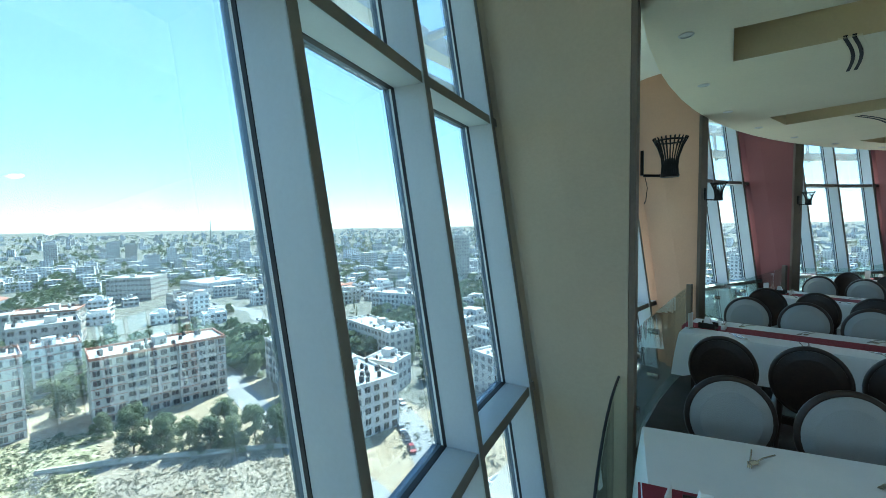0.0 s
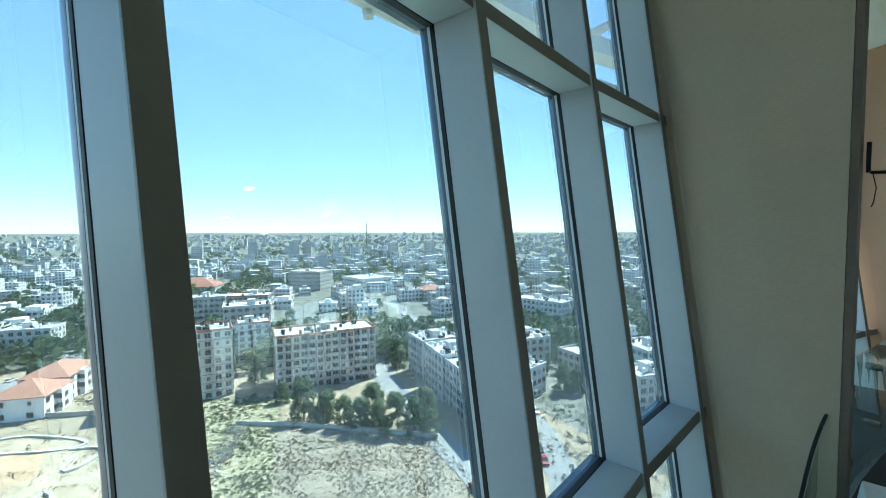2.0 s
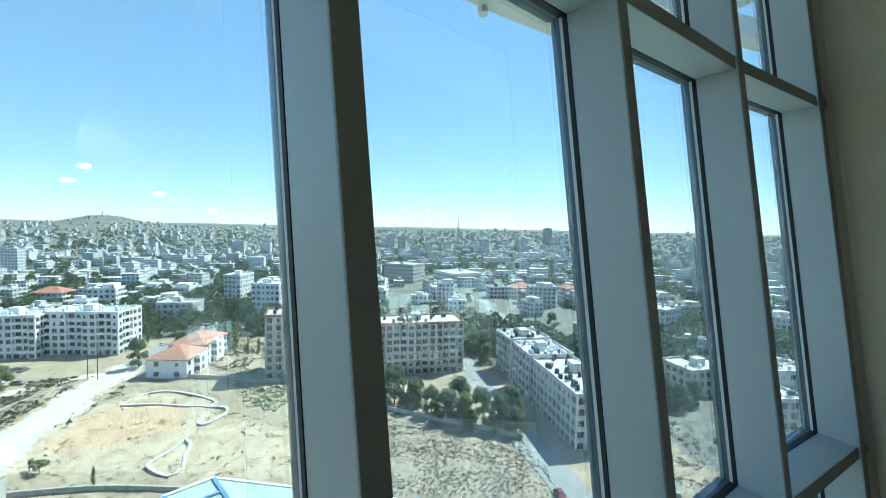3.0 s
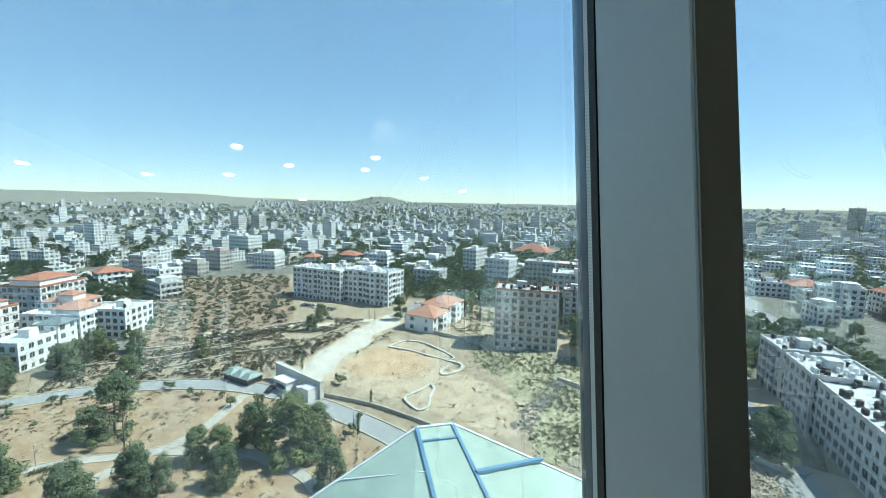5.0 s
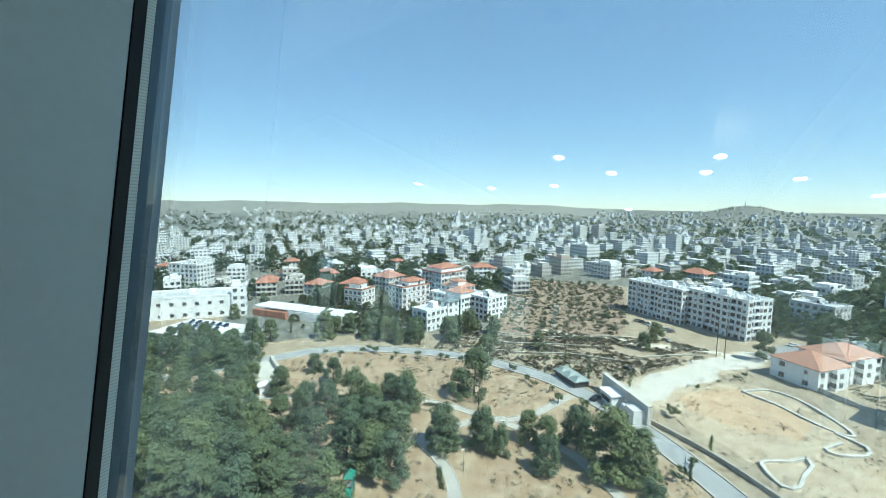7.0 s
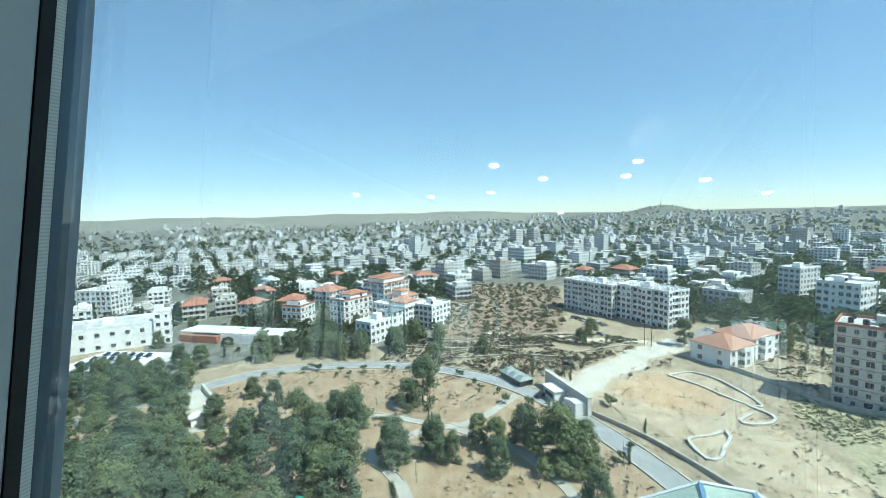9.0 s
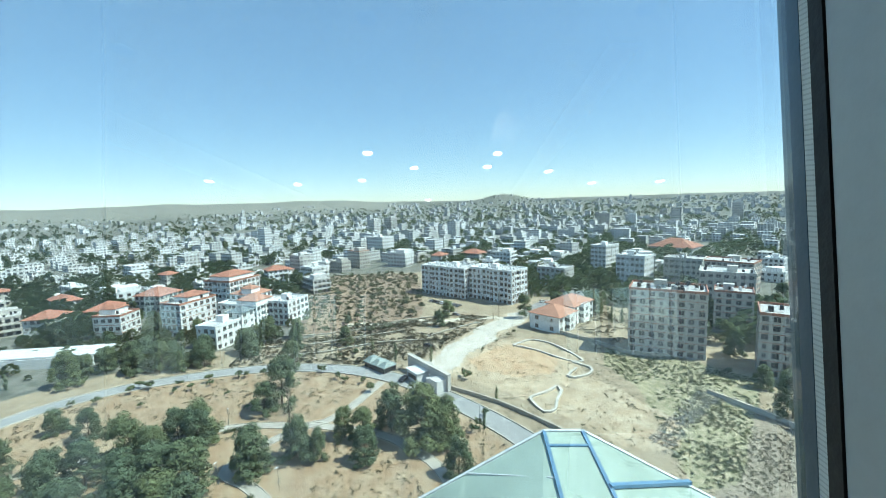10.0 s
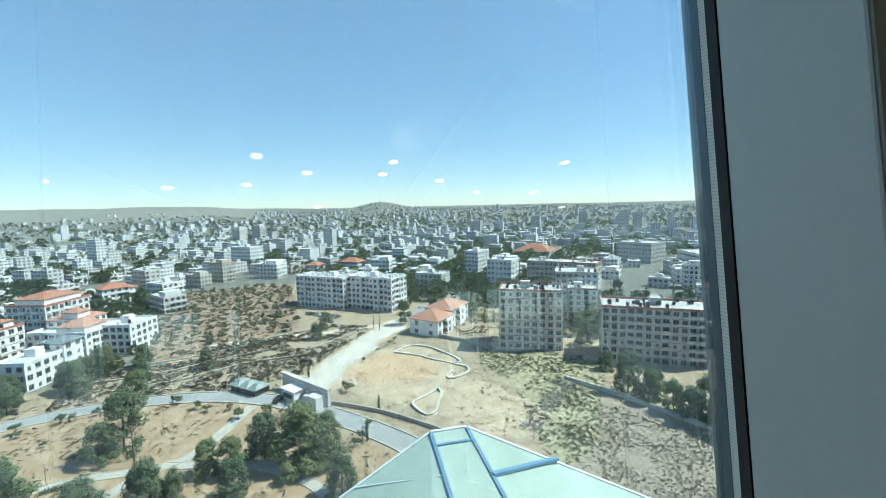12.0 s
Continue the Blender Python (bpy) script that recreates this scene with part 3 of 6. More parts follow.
def bottle(m):
    c = thing("soft_drink_bottle", "dark cola bottle with a red band, standing on a white table", "bottle")
    bm = bmesh.new()
    bm_lathe(bm, [(0.040, 0), (0.045, 0.02), (0.043, 0.16), (0.032, 0.21), (0.014, 0.26), (0.014, 0.285)], 16)
    part("body", bm, M_GASKET, c, "dark liquid behind clear plastic", smooth=True)
    bm = bmesh.new()
    bm_lathe(bm, [(0.0462, 0.07), (0.0462, 0.14)], 16, cap=False)
    part("band", bm, M_RUNNER, c, "red paper band")
    bm = bmesh.new()
    bm_lathe(bm, [(0.016, 0.286), (0.016, 0.305)], 12)
    part("cap", bm, M_RUNNER, c, "red screw cap")
    c.matrix_world = m
    return c


def ellipse_bm(bm, rx, rz, y0, y1, cz, n=32, dish=0.0):
    front = [bm.verts.new((rx * math.cos(2 * math.pi * k / n), y0, cz + rz * math.sin(2 * math.pi * k / n))) for k in range(n)]
    back = [bm.verts.new((rx * math.cos(2 * math.pi * k / n), y1, cz + rz * math.sin(2 * math.pi * k / n))) for k in range(n)]
    mid = [bm.verts.new((0.75 * rx * math.cos(2 * math.pi * k / n), y0 - dish, cz + 0.75 * rz * math.sin(2 * math.pi * k / n))) for k in range(n)]
    bm.faces.new(mid)
    bm.faces.new(back)
    for k in range(n):
        j = (k + 1) % n
        bm.faces.new((front[k], front[j], mid[j], mid[k]))
        bm.faces.new((front[k], back[k], back[j], front[j]))


def dining_chair(m):
    """Faces -y; the round back stands at y = 0.22."""
    c = thing("dining_chair", "round-backed dining chair, dark wood with pale grey upholstery", "chair", "dining chairs")
    bm = bmesh.new()
    rings = []
    for k in range(40):
        a = 2 * math.pi * k / 40
        rings.append([bm.verts.new(((0.222 + 0.020 * math.cos(b)) * math.cos(a), 0.24 + 0.022 * math.sin(b), 0.74 + (0.247 + 0.020 * math.cos(b)) * math.sin(a))) for b in (2 * math.pi * j / 8 for j in range(8))])
    for k in range(40):
        for j in range(8):
            bm.faces.new((rings[k][j], rings[k][(j + 1) % 8], rings[(k + 1) % 40][(j + 1) % 8], rings[(k + 1) % 40][j]))
    part("back_frame", bm, M_WOOD, c, "dark wooden oval frame", smooth=True)
    bm = bmesh.new()
    ellipse_bm(bm, 0.212, 0.236, 0.218, 0.232, 0.74, 32, 0.022)
    part("backrest", bm, M_SEAT, c, "pale grey padded backrest", smooth=False)
    bm = bmesh.new()
    ellipse_bm(bm, 0.212, 0.236, 0.262, 0.246, 0.74, 32, -0.012)
    part("back_panel", bm, M_WOOD, c, "dark rear panel of the backrest")
    bm = bmesh.new()
    bm_box(bm, -0.23, -0.25, 0.43, 0.23, 0.21, 0.50)
    rounded(part("seat", bm, M_SEAT, c, "pale grey padded seat"), 0.03, 3)
    bm = bmesh.new()
    bm_box(bm, -0.225, -0.245, 0.37, 0.225, 0.205, 0.428)
    part("seat_frame", bm, M_WOOD, c)
    for x, y in ((-0.2, -0.22), (0.2, -0.22)):
        bm = bmesh.new()
        bm_tube(bm, [(x, y, 0.40), (x, y, 0.0)], 0.024, 8, taper=0.6)
        part("leg", bm, M_WOOD, c)
    for x in (-0.17, 0.17):
        bm = bmesh.new()
        bm_tube(bm, [(x, 0.23, 0.58), (x, 0.19, 0.38), (x * 1.15, 0.27, 0.0)], 0.022, 8, taper=0.7)
        part("leg", bm, M_WOOD, c)
    c.matrix_world = m
    return c


_c0 = None
_k0 = {}


def put_copy(key, maker, m):
    if key not in _k0:
        _k0[key] = maker(m)
        return _k0[key]
    return copy_thing(_k0[key], m)


for n, a_far in enumerate((62.7, 46.0, 29.3, 12.6, -4.1, 79.4)):
    a = a_far + 2.12
    rng = random.Random(20 + n)
    if n == 5:
        continue
    a += 1.45 if n == 0 else 0
    half = 0.70 if n == 0 else 0.40
    tm = dining_table(a, n, half)
    for k in range(4):
        r = 11.0 - 0.535 * k
        for side in (-1, 1):
            ang = a_far - 2.05
            if side > 0:
                ang = a_far + 9.45
                if n == 0:
                    continue
            q = pol(r, ang + rng.uniform(-0.25, 0.25), FLOOR)
            turn = a - 90 if side < 0 else a + 90
            # the chair's back sits at y = +0.23 from its centre
            mm = pose(q.x, q.y, q.z, 0, 0, turn + rng.uniform(-3, 3)) @ pose(0, -0.23, 0)
            put_copy("chair", dining_chair, mm)
    for k in range(4):
        for side in (-1, 1):
            for j, kind in enumerate(("spoon", "fork")):
                mm = tm @ pose(-0.90 + 0.52 * k + 0.05 * j, side * (half - 0.13 + rng.uniform(-0.03, 0.03)), 0.752, 0, 0, 90 + 25 * side + rng.uniform(-25, 25))
                put_copy(kind, lambda q, kind=kind: cutlery(q, kind), mm)
    put_copy("nap", napkin_box, tm @ pose(0.98, 0.05, 0.757, 0, 0, rng.uniform(-10, 10)))
    put_copy("menu", menu_card, tm @ pose(1.13, 0.16, 0.753, 0, 0, 80 + rng.uniform(-12, 12)))
    if n == 2:
        put_copy("bottle", bottle, tm @ pose(-0.35, 0.10, 0.757))
    put_copy("shaker", shaker, tm @ pose(0.84, 0.06, 0.757))
    put_copy("shaker", shaker, tm @ pose(0.84, -0.03, 0.757))


# ---- the land and the town below ----
def inside(poly, x, y):
    """Which of the points x, y lie inside the polygon."""
    hit = np.zeros(np.shape(x), bool)
    for (x0, y0), (x1, y1) in zip(poly, poly[1:] + poly[:1]):
        if y0 != y1:
            hit ^= ((y0 > y) != (y1 > y)) & (x < (x1 - x0) * (y - y0) / (y1 - y0) + x0)
    return hit


def near_line(line, x, y):
    """Distance of the points x, y from a polyline."""
    best = np.full(np.shape(x), 1e9)
    for (x0, y0), (x1, y1) in zip(line, line[1:]):
        dx, dy = x1 - x0, y1 - y0
        t = np.clip(((x - x0) * dx + (y - y0) * dy) / (dx * dx + dy * dy + 1e-9), 0, 1)
        best = np.minimum(best, np.hypot(x - x0 - t * dx, y - y0 - t * dy))
    return best


def height(x, y):
    """Terrain height: flat park and town, rising slowly to low hills."""
    x, y = np.asarray(x, float), np.asarray(y, float)
    d, az = np.hypot(x, y), np.degrees(np.arctan2(-x, y))
    rise = np.clip((d - 700) / 3800, 0, 1)
    z = 44 * rise ** 1.2
    z = z + 62 * np.exp(-((az - 70.6) / 3.6) ** 2 - ((d - 3300) / 500) ** 2)
    left = np.clip((az - 80) / 14, 0, 1) * np.clip((190 - az) / 20, 0, 1)
    z = z + left * (46 + 5 * np.sin(az * 0.35) + 3 * np.sin(az * 0.9 + 1)) * np.clip((d - 1700) / 2000, 0, 1) ** 1.3
    z = z + np.clip((d - 900) / 2500, 0, 1) * (4 * np.sin(x / 310 + 1) * np.cos(y / 270))
    return z


START = [(-75, 120), (-20, 120), (0, 150), (16, 185), (24, 200), (40, 215), (52, 245), (58, 275), (64, 275), (71, 285), (78, 300), (79, 370), (95, 375), (97, 262), (104, 262), (124, 270), (126, 300), (140, 300), (175, 300)]
ROAD = [(-89.7, -140.0), (-115.7, -119.9), (-134.4, -105.4), (-144.2, -96.5), (-152.6, -80.2), (-156.8, -60.0), (-157.8, -45.0), (-156.4, -30.0), (-152.0, -16.0), (-146.0, -3.5),
        (-137.5, 7.5), (-128.0, 16.0), (-116.5, 24.0), (-102.6, 32.1), (-89.3, 38.1), (-70.0, 44.0), (-50.0, 47.0), (-28.0, 44.0)]
PATHS = [[(-89.7, -110.3), (-98.3, -98.0), (-105.3, -82.8), (-110.1, -65.7), (-115.2, -48.8), (-116.4, -34.4), (-112.6, -16.4), (-117.9, -7.4), (-135.0, 4.0)],
         [(-60.0, -14.0), (-77.9, -19.6), (-84.9, -22.8), (-91.0, -28.1), (-95.7, -33.4), (-100.7, -31.2), (-108.3, -23.7), (-113.1, -14.9)],
         [(-112.6, -16.4), (-103.0, 2.0), (-94.2, 9.4), (-85.6, 14.5), (-70.0, 17.4)]]
DIRT_ROAD = [(-141.0, 21.5), (-158.0, 38.0), (-176.0, 54.0), (-195.0, 76.0)]
LANES = [[(-205.0, 20.0), (-196.0, 36.0), (-200.0, 52.0), (-194.0, 68.0)], [(-205.0, -8.0), (-200.0, 14.0), (-205.0, 20.0)]]
TOWN_ROAD = [(-196.0, 78.0), (-215.0, 100.0), (-222.0, 122.0), (-262.0, 150.0), (-330.0, 205.0), (-480.0, 330.0)]
STREETS = [[(-170.0, 240.0), (-110.0, 190.0), (-84.0, 160.1), (-66.0, 139.5), (-40.3, 112.4), (-24.4, 97.4), (-8.0, 80.0), (10.0, 66.0)],
           [(-60.0, 215.0), (-40.0, 175.0), (-24.0, 146.0), (-12.0, 126.0), (-4.0, 104.0), (0.0, 89.0), (8.0, 70.0)],
           [(-300.0, 420.0), (-190.0, 330.0), (-140.0, 300.0), (-120.0, 270.0), (-60.0, 215.0)]]
SAND = [(-146.0, 27.0), (-160.0, 47.0), (-163.0, 66.0), (-140.0, 78.0), (-123.5, 72.0), (-106.6, 76.0), (-90.0, 80.0), (-79.0, 71.0), (-82.0, 60.0), (-98.0, 53.0), (-116.3, 42.0), (-136.0, 27.0)]
YARD = [(-144.0, 36.0), (-156.0, 50.7), (-157.0, 63.0), (-138.0, 69.0), (-126.0, 62.0), (-127.0, 49.0), (-136.2, 38.1)]
GREENS = [(-143.0, 92.0), (-132.0, 108.0), (-115.0, 117.0), (-103.0, 122.0), (-86.0, 99.0), (-66.0, 74.0), (-66.0, 64.0), (-80.0, 68.0), (-95.0, 76.0), (-110.0, 82.0), (-128.0, 82.0)]
SCRUB = [(-101.0, 96.0), (-82.0, 104.0), (-57.0, 109.0), (-40.0, 111.0), (-24.0, 95.0), (-14.0, 76.0), (-30.0, 58.0), (-56.0, 60.0), (-74.0, 74.0)]
GROVE = [(-196.0, -32.0), (-263.7, -44.0), (-355.0, -26.0), (-338.0, 44.0), (-262.0, 36.0), (-215.0, 30.0), (-186.0, 14.0)]
PARK = [(-20.0, -160.0), (-95.0, -145.0), (-118.0, -116.0), (-140.0, -96.0), (-152.0, -78.0), (-155.0, -45.0), (-150.0, -18.0), (-140.0, 2.0), (-115.0, 21.0), (-88.0, 34.0), (-20.0, 40.0)]

# the ground: one polar sheet with soil zones
radii_g = np.concatenate([np.arange(6, 60, 6), np.arange(60, 280, 1.6), np.arange(280, 420, 5), np.geomspace(420, 4950, 46)])
NA = 900
ang = np.arange(NA) * 2 * np.pi / NA
RR, AA = np.meshgrid(radii_g, ang, indexing="ij")
gx, gy = -RR * np.sin(AA), RR * np.cos(AA)
gz = height(gx, gy)
lump = np.where(RR < 420, 0.25 * np.sin(gx * 0.31 + 1.2 * np.sin(gy * 0.17)) * np.cos(gy * 0.27 + gx * 0.05), 0)
road_d = np.minimum.reduce([near_line(l, gx, gy) for l in [ROAD, TOWN_ROAD] + STREETS + PATHS])
gz = gz + lump * np.clip((road_d - 4) / 8, 0, 1) - 0.04 * (road_d < 7)
verts = np.stack([gx, gy, gz], -1).reshape(-1, 3).tolist() + [(0, 0, 0)]
idx = np.arange(len(radii_g) * NA).reshape(len(radii_g), NA)
a_, b_, c_, d_ = idx[:-1], np.roll(idx[:-1], -1, 1), np.roll(idx[1:], -1, 1), idx[1:]
faces = np.stack([a_, d_, c_, b_], -1).reshape(-1, 4).tolist() + [(len(verts) - 1, int(idx[0, k]), int(idx[0, (k + 1) % NA])) for k in range(NA)]
me = bpy.data.meshes.new("ground")
me.from_pydata(verts, [], faces)
me.shade_smooth()
fx, fy = np.append(gx.ravel(), 0), np.append(gy.ravel(), 0)
fd = np.hypot(fx, fy)
faz = np.degrees(np.arctan2(-fx, fy))
zones = {"sand": np.maximum(inside(SAND, fx, fy), near_line(DIRT_ROAD, fx, fy) < 7) * 1.0, "yard": inside(YARD, fx, fy) * 1.0, "green": inside(GREENS, fx, fy) * 1.0,
         "scrub": inside(SCRUB, fx, fy) * 1.0, "grove": inside(GROVE, fx, fy) * 1.0, "lane": (np.minimum(near_line(LANES[0], fx, fy), near_line(LANES[1], fx, fy)) < 2.5) * 1.0,
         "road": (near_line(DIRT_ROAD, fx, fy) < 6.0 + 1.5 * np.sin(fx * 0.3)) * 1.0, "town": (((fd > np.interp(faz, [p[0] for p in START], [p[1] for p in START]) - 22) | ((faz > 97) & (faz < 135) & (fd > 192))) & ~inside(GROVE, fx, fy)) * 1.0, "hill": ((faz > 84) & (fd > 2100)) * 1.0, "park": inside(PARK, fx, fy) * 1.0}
for k, v in zones.items():
    me.attributes.new(k, "FLOAT", "POINT").data.foreach_set("value", v.astype(np.float32))

m, nt, bs = node_mat("soil")
pos = nt.nodes.new("ShaderNodeNewGeometry").outputs["Position"]
n_spot = noise_at(nt, pos, 0.75, 3, 0.6)
n_big, n_mid, n_fine = noise_at(nt, pos, 0.035, 4), noise_at(nt, pos, 0.22, 5, 0.65), noise_at(nt, pos, 1.6, 4, 0.7)


def zone(name, wob=0.9):
    at = nt.nodes.new("ShaderNodeAttribute")
    at.attribute_name = name
    v = calc(nt, "ADD", at.outputs["Fac"], calc(nt, "MULTIPLY", calc(nt, "SUBTRACT", n_mid, 0.5), wob))
    return ramp(nt, v, 0.38, 0.62)


col = mixcol(nt, ramp(nt, n_mid, 0.35, 0.65), (0.30, 0.225, 0.145), (0.44, 0.36, 0.25))
col = mixcol(nt, calc(nt, "MULTIPLY", ramp(nt, n_fine, 0.55, 0.7), 0.5), col, (0.20, 0.16, 0.10))
n_grain = noise_at(nt, pos, 5.5, 2, 0.8)
col = mixcol(nt, calc(nt, "MULTIPLY", ramp(nt, n_grain, 0.52, 0.64), 0.45), col, (0.16, 0.13, 0.085))
col = mixcol(nt, zone("park"), col, mixcol(nt, ramp(nt, n_mid, 0.4, 0.62), (0.33, 0.22, 0.13), (0.42, 0.32, 0.21)))
col = mixcol(nt, zone("grove"), col, mixcol(nt, ramp(nt, n_spot, 0.36, 0.62), (0.25, 0.195, 0.135), (0.33, 0.21, 0.14)))
col = mixcol(nt, zone("scrub"), col, mixcol(nt, ramp(nt, n_spot, 0.38, 0.62), (0.25, 0.20, 0.145), (0.36, 0.30, 0.225)))
col = mixcol(nt, zone("green"), col, mixcol(nt, ramp(nt, n_spot, 0.42, 0.60), (0.24, 0.225, 0.115), (0.47, 0.40, 0.27)))
col = mixcol(nt, zone("sand", 1.1), col, mixcol(nt, ramp(nt, n_mid, 0.35, 0.65), (0.40, 0.30, 0.19), (0.54, 0.44, 0.31)))
col = mixcol(nt, zone("yard", 1.1), col, mixcol(nt, ramp(nt, n_mid, 0.35, 0.65), (0.46, 0.30, 0.175), (0.56, 0.41, 0.26)))
col = mixcol(nt, zone("road"), col, mixcol(nt, ramp(nt, n_mid, 0.35, 0.65), (0.50, 0.45, 0.37), (0.63, 0.58, 0.49)))
col = mixcol(nt, zone("lane"), col, (0.60, 0.54, 0.43))
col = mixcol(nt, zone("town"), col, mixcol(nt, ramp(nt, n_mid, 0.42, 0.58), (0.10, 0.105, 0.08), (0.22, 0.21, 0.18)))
col = mixcol(nt, zone("hill", 0.3), col, mixcol(nt, ramp(nt, n_big, 0.4, 0.6), (0.19, 0.19, 0.155), (0.27, 0.255, 0.21)))
col = mixcol(nt, calc(nt, "MULTIPLY", ramp(nt, n_grain, 0.54, 0.66), 0.38), col, (0.17, 0.145, 0.095))
col = mixcol(nt, calc(nt, "MULTIPLY", ramp(nt, n_fine, 0.58, 0.72), 0.35), col, (0.16, 0.14, 0.09))
nt.links.new(col, bs.inputs["Base Color"])
bs.inputs["Roughness"].default_value = 0.95
bp = add(nt, "ShaderNodeBump", Strength=0.5, Distance=0.25)
nt.links.new(n_fine, bp.inputs["Height"])
nt.links.new(bp.outputs[0], bs.inputs["Normal"])
me.materials.append(m)
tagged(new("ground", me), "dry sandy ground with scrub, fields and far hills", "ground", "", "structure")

M_ASPHALT = mat("pale_asphalt", (0.35, 0.345, 0.33), 0.9, 0, 0.1, 0.15, 2.0, 0.1, coords="Position")
M_PATH = mat("gravel_path", (0.46, 0.42, 0.36), 0.9, 0, 0.1, 0.3, 3.0, 0.1, coords="Position")
M_STREET = mat("grey_asphalt", (0.30, 0.295, 0.285), 0.9, 0, 0.12, 0.15, 2.0, 0.1, coords="Position")
M_KERB = mat("kerb_stone", (0.55, 0.50, 0.42), 0.9, 0, 0.1, 0.6, 4.0, 0.2, coords="Position")
M_ROUGH_WALL = mat("dry_stone", (0.50, 0.46, 0.38), 0.95, 0, 0.22, 0.9, 4.0, 0.6, coords="Position")
M_PALE_WALL = mat("pale_stone", (0.62, 0.58, 0.50), 0.9, 0, 0.15, 1.0, 5.0, 0.3, coords="Position")
M_LIME = mat("white_limestone", (0.70, 0.68, 0.64), 0.85, 0, 0.09, 0.25, 2.5, 0.2, rand=0.22)
M_LIME2 = mat("cream_limestone", (0.60, 0.565, 0.50), 0.85, 0, 0.10, 0.25, 2.5, 0.2, rand=0.15)
M_WHITEWALL = mat("white_render", (0.80, 0.79, 0.76), 0.8, 0, 0.05, 0.25, 2.5, 0.1, rand=0.08)
M_ROOF = mat("pale_flat_roof", (0.64, 0.63, 0.60), 0.9, 0, 0.18, 0.3, 2.0, 0.1, rand=0.15)
M_TILE = mat("red_roof_tile", (0.46, 0.19, 0.12), 0.8, 0, 0.14, 0.5, 4.0, 0.3, rand=0.15)
M_TILE2 = mat("orange_roof_tile", (0.48, 0.235, 0.155), 0.8, 0, 0.12, 0.5, 4.0, 0.3)
M_PANE = mat("dark_window", (0.03, 0.035, 0.04), 0.3, 0, 0.2, 1.0, 5.0, 0.0, rand=0.12)
M_TANK = mat("black_tank", (0.03, 0.03, 0.032), 0.6, 0, 0.2, 2, 10, 0.1)
M_TANKW = mat("white_tank", (0.75, 0.75, 0.74), 0.6, 0, 0.05, 2, 10, 0.1)
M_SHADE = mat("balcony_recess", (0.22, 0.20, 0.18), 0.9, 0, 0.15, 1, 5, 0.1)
M_GREYROOF = mat("grey_slate", (0.16, 0.19, 0.20), 0.7, 0, 0.15, 1, 6, 0.1)
M_LEAF = leafy(mat("pine_needles", (0.20, 0.245, 0.135), 0.9, 0, 0.2, 0.6, 6, 0.0, island=0.25))
_nt, _b = M_LEAF.node_tree, M_LEAF.node_tree.nodes["Principled BSDF"]
_old = _b.inputs["Base Color"].links[0].from_socket
_own = mixcol(_nt, ramp(_nt, _nt.nodes.new("ShaderNodeObjectInfo").outputs["Random"], 0.15, 1.0), (0.80, 0.88, 0.92), (1.22, 1.16, 0.95))
_tint = mixcol(_nt, 1.0, _old, _own, "MULTIPLY")
for _l in list(_old.links):
    if _l.to_node.bl_idname in ("ShaderNodeBsdfPrincipled", "ShaderNodeBsdfTranslucent"):
        _nt.links.new(_tint, _l.to_socket)
M_LEAF2 = leafy(mat("dusty_leaves", (0.20, 0.235, 0.145), 0.9, 0, 0.2, 0.6, 6, 0.0, island=0.25))
M_BARK = mat("bark", (0.12, 0.085, 0.06), 0.95, 0, 0.25, 2, 12, 0.4)


def smooth_line(pts, step=3.0):
    """A Catmull-Rom line through the points."""
    p = [Vector((*q, 0)) for q in pts]
    p = [2 * p[0] - p[1]] + p + [2 * p[-1] - p[-2]]
    out = []
    for a, b, c, d in zip(p, p[1:], p[2:], p[3:]):
        n = max(2, int((c - b).length / step))
        for k in range(n):
            t = k / n
            out.append(0.5 * (2 * b + (c - a) * t + (2 * a - 5 * b + 4 * c - d) * t * t + (3 * b - a - 3 * c + d) * t ** 3))
    return out + [p[-2]]


def ribbon(bm, pts, w0, w1, z0, z1, close_ends=True):
    """A strip between the offsets w0 and w1 of a line, from z0 to z1 above the land."""
    L = len(pts)
    rows_ = []
    for i, p in enumerate(pts):
        d = (pts[min(i + 1, L - 1)] - pts[max(i - 1, 0)]).normalized()
        s = Vector((-d.y, d.x, 0))
        q0, q1 = p + s * w0, p + s * w1
        g = float(height(p.x, p.y))
        rows_.append([bm.verts.new((q.x, q.y, g + z)) for q, z in ((q0, z0), (q0, z1), (q1, z1), (q1, z0))])
    for a, b in zip(rows_, rows_[1:]):
        for k in range(4):
            bm.faces.new((a[k], a[(k + 1) % 4], b[(k + 1) % 4], b[k]))
    bm.faces.new(rows_[0])
    bm.faces.new(rows_[-1][::-1])


def strip(name, line, width, material, label, z=0.06):
    bm = bmesh.new()
    ribbon(bm, smooth_line(line), -width / 2, width / 2, -0.3, z)
    return solid(name, bm, material, label, "road", kind="structure")


strip("road", ROAD, 7.0, M_ASPHALT, "pale asphalt park road curving through dry ground")
for w in (-3.6, 3.45):
    bm = bmesh.new()
    ribbon(bm, smooth_line(ROAD), w, w + 0.3, -0.3, 0.28)
    solid("kerb", bm, M_KERB, "pale stone kerb along the park road", "kerb", "park road kerbs", "structure")
for i, l in enumerate(PATHS):
    strip("footpath", l, 2.6, M_PATH, "narrow pale paved path through the park", 0.045 + 0.006 * i)
    for w in (-1.45, 1.3):
        bm = bmesh.new()
        ribbon(bm, smooth_line(l), w, w + 0.18, -0.3, 0.15 + 0.008 * i)
        solid("kerb", bm, M_KERB, "low stone edging along a park path", "kerb", "path kerbs", "structure")
strip("street", TOWN_ROAD, 8.0, M_STREET, "asphalt street leading up through the town")
